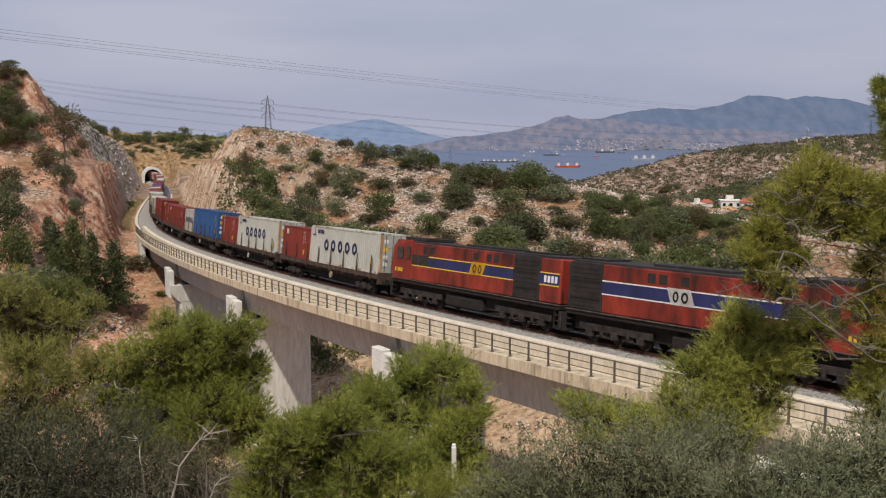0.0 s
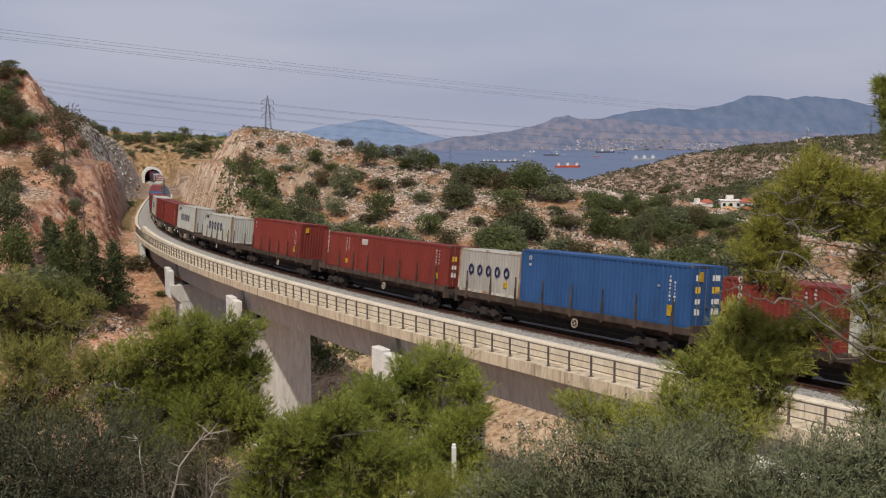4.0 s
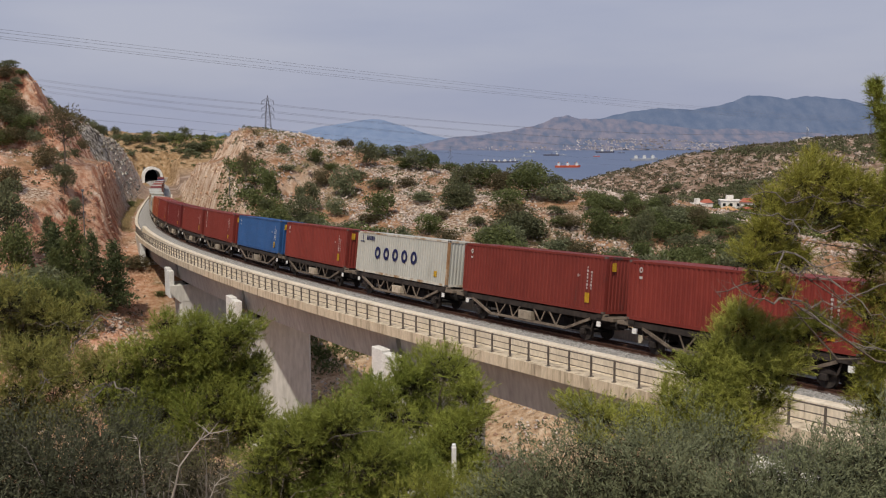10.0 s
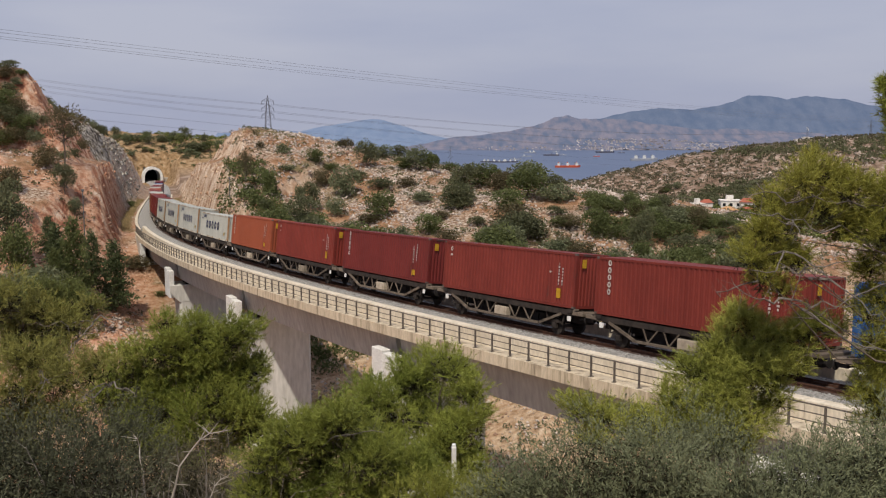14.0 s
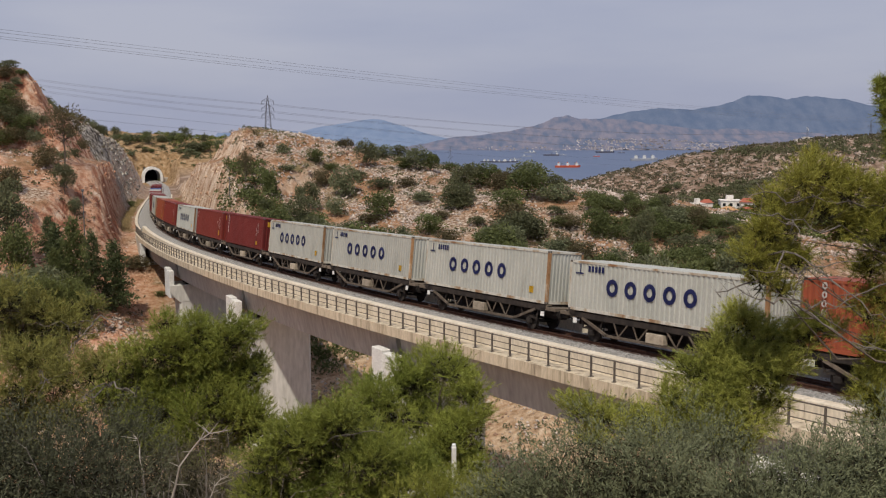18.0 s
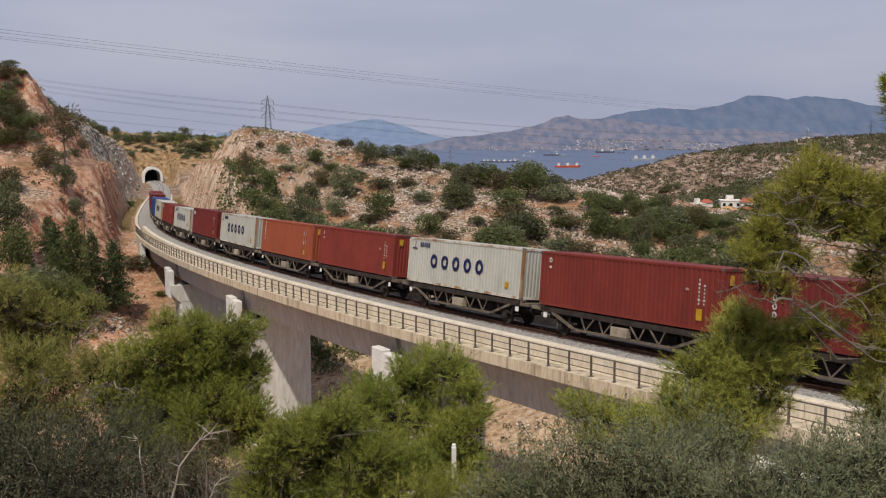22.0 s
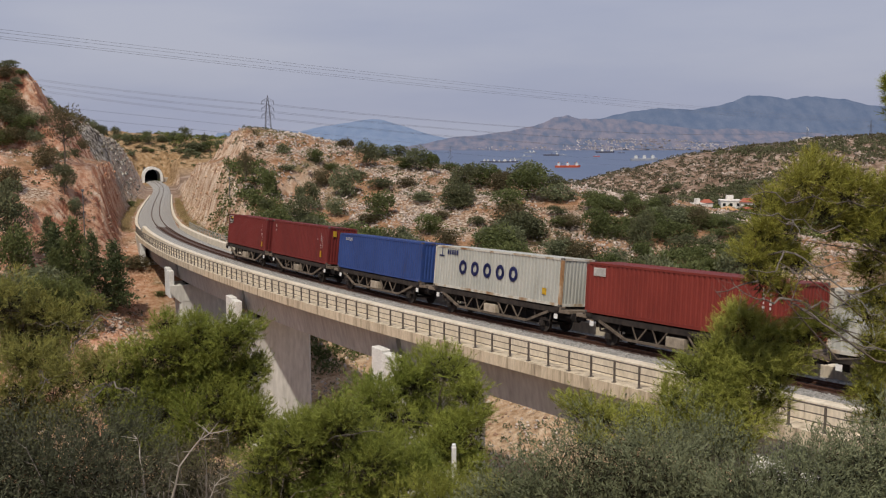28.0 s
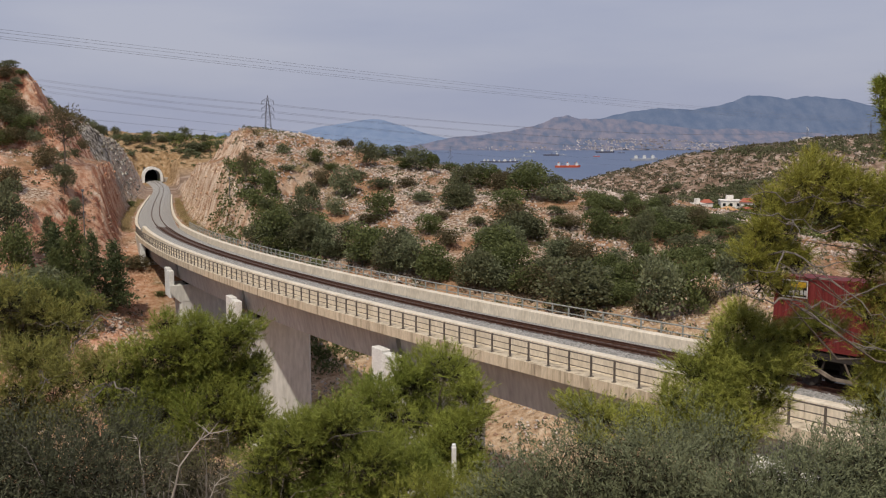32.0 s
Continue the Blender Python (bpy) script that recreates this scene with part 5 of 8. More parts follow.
for px_x, yy, ln, hull, label, hs, turn, masts in (
        (118, 2490, 42, HULL_DARK, "dark cargo ship with white deckhouses at anchor", (0.25, 0.5, 0.85), 4, 3), (147, 2470, 40, HULL_DARK, "rusty dark cargo ship at anchor", (0.15, 0.45, 0.75), -6, 3),
        (174, 2480, 42, HULL_DARK, "dark cargo ship with pale masts at anchor", (0.2, 0.5, 0.8), 3, 3), (205, 2700, 34, HULL_GREY, "small grey ship behind the anchored row", (0.4,), 5, 2),
        (277, 2130, 58, HULL_RED, "bright red tanker at anchor", (0.15, 0.5, 0.85), 3, 2), (262, 3010, 36, HULL_GREY, "grey coaster at anchor", (0.3,), 8, 1),
        (352, 3120, 52, HULL_DARK, "dark bulk carrier at anchor", (0.85,), -4, 1), (398, 3180, 24, HULL_GREY, "small grey ship at anchor", (0.5,), 0, 1),
        (480, 3000, 22, HULL_RED, "small red ship at anchor", (0.4,), 0, 1), (590, 3500, 70, HULL_DARK, "long dark ship off the far shore", (0.35, 0.85), 5, 1),
        (545, 2600, 76, HULL_GREY, "pale grey ship by the headland", (0.2, 0.5, 0.8), 2, 3), (640, 3450, 26, HULL_DARK, "dark ship off the far shore", (0.5,), 0, 1),
        (320, 3520, 44, HULL_GREY, "grey ship near the far shore", (0.5, 0.8), 0, 1), (425, 3600, 30, HULL_GREY, "grey ship near the far shore", (0.5,), 0, 1)):
    ship(px_x, yy, ln, hull, label, hs, turn, masts)

# the port town along the far shore
TOWN = mat("pale_far_buildings", [(0.3, (0.22, 0.20, 0.22)), (0.7, (0.46, 0.43, 0.43))], 0.01, 0.9, bump=0, island=0.3)
rng = np.random.default_rng(81)
bm = bmesh.new()
shore = np.array([v.co for v in bpy.data.objects["backdrop_mountains"].data.vertices])
lower = shore[(shore[:, 2] < -18) & (shore[:, 0] > 560) & (shore[:, 0] < 1250) & (shore[:, 1] < 4090)]
strand = shore[(shore[:, 2] < -55) & (shore[:, 0] > 150) & (shore[:, 0] < 1500)]
for pts_, count_ in ((lower, 420), (strand, 160)):
    for x, y, z in pts_[rng.integers(0, len(pts_), count_)]:
        x += rng.uniform(-5, 5)
        w, h = rng.uniform(3, 8), rng.uniform(1.2, 3.0)
        box(bm, (x - w / 2, y - 5, z - 3), (x + w / 2, y + 4, z + h))
for i in range(26):      # sheds and tanks of the port
    x, w, h = rng.uniform(640, 1010), rng.uniform(5, 18), rng.uniform(2, 5)
    box(bm, (x - w / 2, 3918, SEA_Z - 2), (x + w / 2, 3930, SEA_Z + h))
me = bpy.data.meshes.new("far_town")
bm.to_mesh(me)
bm.free()
me.materials.append(TOWN)
tagged(new("far_town", me), "pale scattered buildings along the far shore", "town", kind="stuff")

# a short white marker post on the near slope
mx, my = 0.222, 19.6
post = thing("marker_post", "short weathered white concrete post among the pines", "post", "", Matrix.Translation((mx, my, ground_z(mx, my))))
ph = 3.95 - ground_z(mx, my)
part("shaft", boxes(((-0.05, -0.05, -0.2), (0.05, 0.05, ph - 0.06)), ((-0.04, -0.04, ph - 0.07), (0.04, 0.04, ph)), bevel=0.012), WHITE_BLOCK, post)
# ---------- locomotives ----------
SOOT = mat("oily_black_bogie", [(0.3, (0.010, 0.009, 0.009)), (0.7, (0.048, 0.038, 0.034))], 3, 0.7, bump=0.3)

def locomotive(label, mid, turned, line_paint, emblem_paint, numbered, rad0, rad1):
    """Diesel locomotive, 17.9 m long: a cab at one end, a long hood with a louvred black radiator towards the other."""
    ob = thing("diesel_locomotive", label, "locomotive", "locomotives of the train")
    sg = -1 if turned else 1       # the cab leads or trails

    def p(name, pairs, material, text="", bevel=0.03, parent=None):
        fixed = []
        for lo, hi in pairs:
            x0, x1 = sorted((lo[0] * sg, hi[0] * sg))
            fixed.append(((x0, lo[1], lo[2]), (x1, hi[1], hi[2])))
        return part(name, boxes(*fixed, bevel=bevel), material, parent or ob, text)
    W = 1.36
    p("underframe", [((-8.6, -1.38, 1.34), (8.6, 1.38, 1.60)), ((-8.4, -0.9, 0.55), (8.4, 0.9, 1.36))], BLACK)
    p("walkway", [((-8.6, -1.46, 1.575), (8.6, 1.46, 1.625))], GRIME, "worn grey walkway edge", 0.01)
    p("pilot", [((-8.85, -1.35, 0.35), (-8.6, 1.35, 1.3))], LOCO_BLACK)
    p("pilot", [((8.6, -1.35, 0.35), (8.85, 1.35, 1.3))], LOCO_BLACK)
    # body sections from the cab end
    bm = bmesh.new()
    prof = [(-8.55, 1.62), (-8.75, 2.4), (-8.6, 3.7), (-8.25, 4.2), (-6.35, 4.24), (-6.3, 1.62)]
    vs = [[bm.verts.new((x * sg, y * (0.93 if z > 4.1 else 1.0), z)) for x, z in prof] for y in (-W - 0.05, W + 0.05)]
    for i in range(6):
        bm.faces.new((vs[0][i], vs[0][(i + 1) % 6], vs[1][(i + 1) % 6], vs[1][i]))
    bm.faces.new(vs[0][::-1])
    bm.faces.new(vs[1])
    bmesh.ops.recalc_face_normals(bm, faces=bm.faces)
    cab = part("cab", bm, LOCO_RED, ob, "red driver's cab")
    for y in (-1, 1):
        y0, y1 = sorted((y * (W + 0.045), y * (W + 0.065)))
        p("cab_window", [((-8.15, y0, 2.95), (-7.4, y1, 3.7))], GLASS_DARK, "dark cab window", 0.01, cab)
        p("cab_window", [((-6.95, y0, 2.95), (-6.5, y1, 3.8))], GLASS_DARK, "dark cab window", 0.01, cab)
        for q in range(4):
            p("number_bar", [((-8.25 + q * 0.22 + (0.10 if q else 0), y0, 2.08), (-8.12 + q * 0.22 + (0.10 if q else 0), y1, 2.32))], YELLOW, "", 0.0, cab)
    p("cab_window", [((-8.74, -1.0, 2.95), (-8.60, -0.2, 3.6)), ((-8.74, 0.2, 2.95), (-8.60, 1.0, 3.6))], GLASS_DARK, "", 0.02, cab)
    p("cab_roof", [((-7.6, -1.15, 4.20), (-5.2, 1.15, 4.42))], LOCO_BLACK, "sooty black roof", 0.03, cab)
    p("hood", [((-6.3, -W, 1.62), (rad0, W, 4.08))], LOCO_RED, "red hood with stained panels", 0.06)
    p("hood_roof", [((-6.3, -W + 0.06, 4.0), (8.3, W - 0.06, 4.19))], LOCO_BLACK, "sooty hood roof", 0.04)
    p("radiator", [((rad0, -W - 0.02, 1.64), (rad1, W + 0.02, 4.1))], LOCO_BLACK, "black louvred radiator section", 0.04)
    p("hood_end", [((rad1, -W, 1.62), (8.6, W, 4.06))], LOCO_RED if numbered else LOCO_BLACK, "", 0.08)
    for y in (-1, 1):
        y0, y1 = sorted((y * (W - 0.02), y * (W + 0.012)))
        p("stripe", [((-6.25, y0, 2.62), (rad0 - 0.02, y1, 3.22))], LOCO_BLUE, "dark blue stripe", 0.0)
        for z in (2.56, 3.22):
            p("stripe_edge", [((-6.25, y0, z), (rad0 - 0.02, y1, z + 0.06))], line_paint, "", 0.0)
        if numbered:
            p("stripe", [((rad1 + 0.05, y0, 2.62), (8.5, y1, 3.22))], LOCO_BLUE, "dark blue stripe", 0.0)
            for z in (2.56, 3.22):
                p("stripe_edge", [((rad1 + 0.05, y0, z), (8.5, y1, z + 0.06))], line_paint, "", 0.0)
            for q in range(4):
                p("number_bar", [((7.25 + q * 0.3, y0 - 0.006, 2.74), (7.45 + q * 0.3, y1 + 0.006, 3.10))], MARK, "", 0.0)
        # emblem: a slanted field on the stripe
        bm = bmesh.new()
        yy = y * (W + 0.02)
        q4 = [bm.verts.new((a * sg, yy, b)) for a, b in ((0.2, 2.54), (1.6, 2.54), (1.9, 3.32), (0.5, 3.32))]
        bm.faces.new(q4)
        part("emblem", mark_mesh(bm, emblem_paint, "emblem"), None, ob, "slanted emblem field")
        bm = bmesh.new()
        glyph(bm, 0.8 * sg, 2.66, 0.42, 0.52, "ring", y * (W + 0.03), 0.11)
        glyph(bm, 1.33 * sg, 2.66, 0.36, 0.52, "ring", y * (W + 0.03), 0.10)
        part("emblem_mark", mark_mesh(bm, LOCO_BLACK if emblem_paint is MARK else LOCO_RED, "emblem_mark"), None, ob)
        for q in range(9):
            x = -6.0 + q * 1.14
            p("access_door", [((x, y0, 1.7), (x + 1.04, y1, 2.50))], LOCO_RED, "", 0.012)
        for x in (-5.0, -4.2, 0.6, 1.9, 2.6):
            p("louvre", [((x, y0, 3.42), (x + 0.5, y1, 3.88))], LOCO_BLACK, "", 0.01)
        for q in range(9):
            z = 1.85 + q * 0.24
            p("radiator_slat", [((rad0 + 0.15, y * (W + 0.01) - 0.03, z), (rad1 - 0.15, y * (W + 0.01) + 0.012, z + 0.05))], LOCO_BLACK, "", 0.0)
        p("walkway_box", [((-6.3, y * 1.38 - 0.06, 1.64), (-3.4, y * 1.38 + 0.06, 2.5))], LOCO_RED, "", 0.03)
        p("soot_panel", [((-6.28, y0 - 0.006, 2.64), (-4.3, y1 + 0.006, 3.30))], SOOT, "soot-covered panel behind the cab", 0.0)
        for q in range(2):
            z = 2.3 + q * 0.9
            p("handrail", [((rad0 + 0.1, y * (W + 0.09) - 0.015, z), (rad1 - 0.1, y * (W + 0.09) + 0.015, z + 0.03))], BLACK, "", 0.0)
    p("exhaust_housing", [((-1.2, -0.7, 4.15), (3.4, 0.7, 4.32))], LOCO_BLACK)
    p("roof_fan", [((rad0 + 0.2, -0.9, 4.15), (rad1 - 0.2, 0.9, 4.30))], BLACK)
    p("horn", [((-6.25, -1.25, 3.95), (-5.8, -0.9, 4.25))], BLACK)
    p("fuel_tank", [((-2.3, -1.25, 0.38), (1.6, 1.25, 1.12))], BLACK, "black fuel tank", 0.12)
    for cx in (-5.3, 5.3):
        for dx in (-1.75, 0, 1.75):
            w = part("wheelset", WHEELSET, None, ob)
            w.matrix_basis = pose(cx + dx, 0, 0.49)
        for y in (-1.08, 1.08):
            bm = boxes(((cx - 2.5, y - 0.08, 0.62), (cx + 2.5, y + 0.08, 0.98)), bevel=0.03)
            for dx in (-1.75, 0, 1.75):
                box(bm, (cx + dx - 0.22, y - 0.16, 0.30), (cx + dx + 0.22, y + 0.16, 0.72), 0.05)
            for dx in (-0.9, 0.9):
                bar(bm, (cx + dx, y, 0.42), (cx + dx, y, 0.86), 0.13, 10)
                box(bm, (cx + dx - 0.35, y - 0.1, 0.34), (cx + dx + 0.35, y + 0.1, 0.44), 0.03)
            part("bogie_frame", bm, SOOT, ob)
    for x in (-8.5, 8.5):
        for y in (-1.25, 1.25):
            bm = bmesh.new()
            for z in (0.45, 0.75, 1.05):
                box(bm, (x - 0.2, y - 0.12, z), (x + 0.2, y + 0.12, z + 0.05))
            box(bm, (x - 0.22, y - 0.14, 0.4), (x - 0.18, y + 0.14, 1.3))
            bar(bm, (x + 0.2, y, 1.3), (x + 0.2, y, 2.5), 0.02, 5)
            part("step", bm, BLACK, ob)
    buffers(ob, 8.95, 1.0)
    MOVING.append((ob, mid, 5.3, LOW))


locomotive("red diesel locomotive with a dark blue stripe and yellow emblem", 12.45, False, YELLOW, YELLOW, True, 4.55, 6.85)
locomotive("red diesel locomotive with a white-edged blue stripe and white emblem", -5.35, True, MARK, MARK, False, 6.1, 8.4)
# ---------- plants ----------
def leaf_mat(name, a, b, island=0.35, rough=0.6, through_leaf=0.0):
    m = mat(name, [(0.3, a), (0.7, b)], 0.5, rough, bump=0.0, island=island, per_object=0.10, spec=0.2)
    if through_leaf:
        n, l = m.node_tree.nodes, m.node_tree.links
        body = n["Principled BSDF"]
        thin = n.new("ShaderNodeBsdfTranslucent")
        l.new(body.inputs["Base Color"].links[0].from_socket, thin.inputs[0])
        blend = n.new("ShaderNodeMixShader")
        blend.inputs[0].default_value = through_leaf
        l.new(body.outputs[0], blend.inputs[1])
        l.new(thin.outputs[0], blend.inputs[2])
        l.new(blend.outputs[0], n["Material Output"].inputs["Surface"])
    return m


PINE = leaf_mat("yellow_green_pine_needles", (0.128, 0.160, 0.027), (0.262, 0.288, 0.058))
PINE_YELLOW = leaf_mat("yellowish_pine_needles", (0.165, 0.175, 0.026), (0.33, 0.318, 0.060))
PINE_OLIVE = leaf_mat("dull_olive_pine_needles", (0.125, 0.130, 0.032), (0.250, 0.240, 0.066))
PINE_LIGHT = leaf_mat("light_green_pine_needles", (0.182, 0.202, 0.038), (0.355, 0.362, 0.080))
PINE_DARK = leaf_mat("dark_pine_needles", (0.076, 0.094, 0.026), (0.158, 0.176, 0.052))
OLIVE = leaf_mat("grey_green_olive_leaves", (0.106, 0.120, 0.060), (0.228, 0.246, 0.142), island=0.24, through_leaf=0.2)
DARK_OLIVE = leaf_mat("dark_dusty_olive_leaves", (0.050, 0.055, 0.030), (0.115, 0.118, 0.070))
BRUSH = leaf_mat("grey_brown_brush_leaves", (0.075, 0.068, 0.038), (0.160, 0.140, 0.085), island=0.28)
SHRUB = leaf_mat("dull_green_shrub_leaves", (0.084, 0.092, 0.046), (0.170, 0.174, 0.092), island=0.16, through_leaf=0.32)
GREENER = leaf_mat("mid_green_leaves", (0.084, 0.104, 0.038), (0.172, 0.190, 0.070), island=0.16, through_leaf=0.32)
SCRUB = leaf_mat("olive_brown_scrub", (0.100, 0.084, 0.042), (0.17, 0.142, 0.078), island=0.16, through_leaf=0.32)
CYPRESS = leaf_mat("dark_cypress_foliage", (0.052, 0.070, 0.029), (0.108, 0.130, 0.055))
HILL_SCRUB = leaf_mat("brown_green_hill_scrub", (0.060, 0.056, 0.032), (0.125, 0.112, 0.068))
DRY = leaf_mat("dry_grass", (0.20, 0.150, 0.065), (0.34, 0.265, 0.135))
BARK = mat("grey_brown_bark", [(0.3, (0.075, 0.058, 0.046)), (0.7, (0.17, 0.14, 0.115))], 6, 0.9, bump=0.5, stretch=(1, 1, 0.3))
# Near-black twig colour that puts interior shade into the near crowns.
INNER = mat("inner_twig_shade", [(0.3, (0.020, 0.018, 0.011)), (0.7, (0.050, 0.045, 0.027))], 4, 0.95, bump=0.0, spec=0.1)
BLEACHED = mat("bleached_dead_wood", [(0.3, (0.27, 0.235, 0.20)), (0.7, (0.44, 0.40, 0.35))], 6, 0.9, bump=0.3)
TWIG = mat("pale_grey_dead_twigs", [(0.3, (0.10, 0.085, 0.072)), (0.7, (0.23, 0.205, 0.18))], 6, 0.9, bump=0.3)


def rand_dirs(rng, n):
    d = rng.normal(size=(n, 3))
    return d / np.linalg.norm(d, axis=1)[:, None]


def blades(centres, dirs, length, width, rng, k, spread, name, material):
    """k thin pointed blades at each centre, fanned about its direction: needle tufts or leaf sprays."""
    n = len(centres)
    c = np.repeat(centres, k, axis=0)
    d = np.repeat(dirs, k, axis=0) + rng.normal(size=(n * k, 3)) * spread
    d /= np.linalg.norm(d, axis=1)[:, None]
    side = np.cross(d, rand_dirs(rng, n * k))
    side /= np.linalg.norm(side, axis=1)[:, None] + 1e-9
    ln = length * rng.uniform(0.6, 1.25, (n * k, 1))
    tri = np.stack([c - side * width / 2, c + side * width / 2, c + d * ln], axis=1).reshape(-1, 3)
    me = bpy.data.meshes.new(name)
    m = n * k
    me.vertices.add(m * 3)
    me.vertices.foreach_set("co", tri.astype(np.float32).ravel())
    me.loops.add(m * 3)
    me.loops.foreach_set("vertex_index", np.arange(m * 3, dtype=np.int32))
    me.polygons.add(m)
    me.polygons.foreach_set("loop_start", np.arange(0, m * 3, 3, dtype=np.int32))
    me.update(calc_edges=True)
    me.materials.append(material)
    return me


def leaves(centres, dirs, length, width, rng, name, material):
    """One pointed oval leaf (two triangles) at each centre."""
    n = len(centres)
    d = dirs + rng.normal(size=(n, 3)) * 0.6
    d /= np.linalg.norm(d, axis=1)[:, None]
    side = np.cross(d, rand_dirs(rng, n))
    side /= np.linalg.norm(side, axis=1)[:, None] + 1e-9
    ln = length * rng.uniform(0.6, 1.3, (n, 1))
    wd = width * rng.uniform(0.7, 1.2, (n, 1))
    v = np.stack([centres, centres + d * ln * 0.5 - side * wd / 2, centres + d * ln, centres + d * ln * 0.5 + side * wd / 2], axis=1).reshape(-1, 3)
    me = bpy.data.meshes.new(name)
    me.vertices.add(n * 4)
    me.vertices.foreach_set("co", v.astype(np.float32).ravel())
    me.loops.add(n * 4)
    me.loops.foreach_set("vertex_index", np.arange(n * 4, dtype=np.int32))
    me.polygons.add(n)
    me.polygons.foreach_set("loop_start", np.arange(0, n * 4, 4, dtype=np.int32))
    me.update(calc_edges=True)
    me.materials.append(material)
    return me


def lobed_cloud(rng, n, rx, rz, lobes, zc, inner=0.45):
    """Points and outward directions over a crown made of several uneven lobes."""
    lc = rand_dirs(rng, lobes) * np.array([rx * 0.62, rx * 0.62, rz * 0.58]) * rng.uniform(0.5, 1.0, (lobes, 1))
    lr = rng.uniform(0.32, 0.58, lobes)
    pick = rng.integers(0, lobes, n)
    d = rand_dirs(rng, n)
    d[:, 2] = np.abs(d[:, 2]) * 0.8 + d[:, 2] * 0.2
    d /= np.linalg.norm(d, axis=1)[:, None]
    rad = lr[pick][:, None] * rng.uniform(inner, 1.0, (n, 1)) ** 0.5
    p = lc[pick] + d * rad * np.array([rx, rx, rz])
    p[:, 2] += zc
    return p, d, lc + np.array([0, 0, zc])


def limbs_mesh(rng, base, tips, r0, name, material, top=None, wiggle=0.12):
    """A tapering trunk from base to top, with limbs that bend out to the tips."""
    bm = bmesh.new()
    base, top = Vector(base), Vector(top)
    pts = []
    n = 6
    for i in range(n + 1):
        t = i / n
        p = base.lerp(top, t)
        if 0 < i:
            p = p + Vector((rng.normal() * wiggle, rng.normal() * wiggle, 0))
        pts.append(p)
    for i in range(n):
        bar(bm, pts[i], pts[i + 1], r0 * (1 - 0.8 * i / n), 7, r0 * (1 - 0.8 * (i + 1) / n))
    for tip in tips:
        tip = Vector(tip)
        flat = math.hypot(tip.x - base.x, tip.y - base.y)
        t = min(0.9, max(0.12, (tip.z - 0.45 * flat - base.z) / max(0.01, top.z - base.z)))
        a = base.lerp(top, t)
        mid = a.lerp(tip, 0.5) + Vector((rng.normal(), rng.normal(), rng.normal())) * 0.1 * (tip - a).length
        r = r0 * (1 - 0.8 * t) * 0.6
        bar(bm, a, mid, r, 5, r * 0.6)
        bar(bm, mid, tip, r * 0.6, 5, r * 0.15)
        for q in range(3):
            b = mid.lerp(tip, rng.uniform(0.1, 0.8))
            e = b + Vector((rng.normal(), rng.normal(), rng.normal() * 0.6 + 0.2)) * min(0.3 * (tip - a).length, 0.28)
            bar(bm, b, e, r * 0.35, 4, r * 0.08)
    me = bpy.data.meshes.new(name)
    bm.to_mesh(me)
    bm.free()
    me.materials.append(material)
    return me


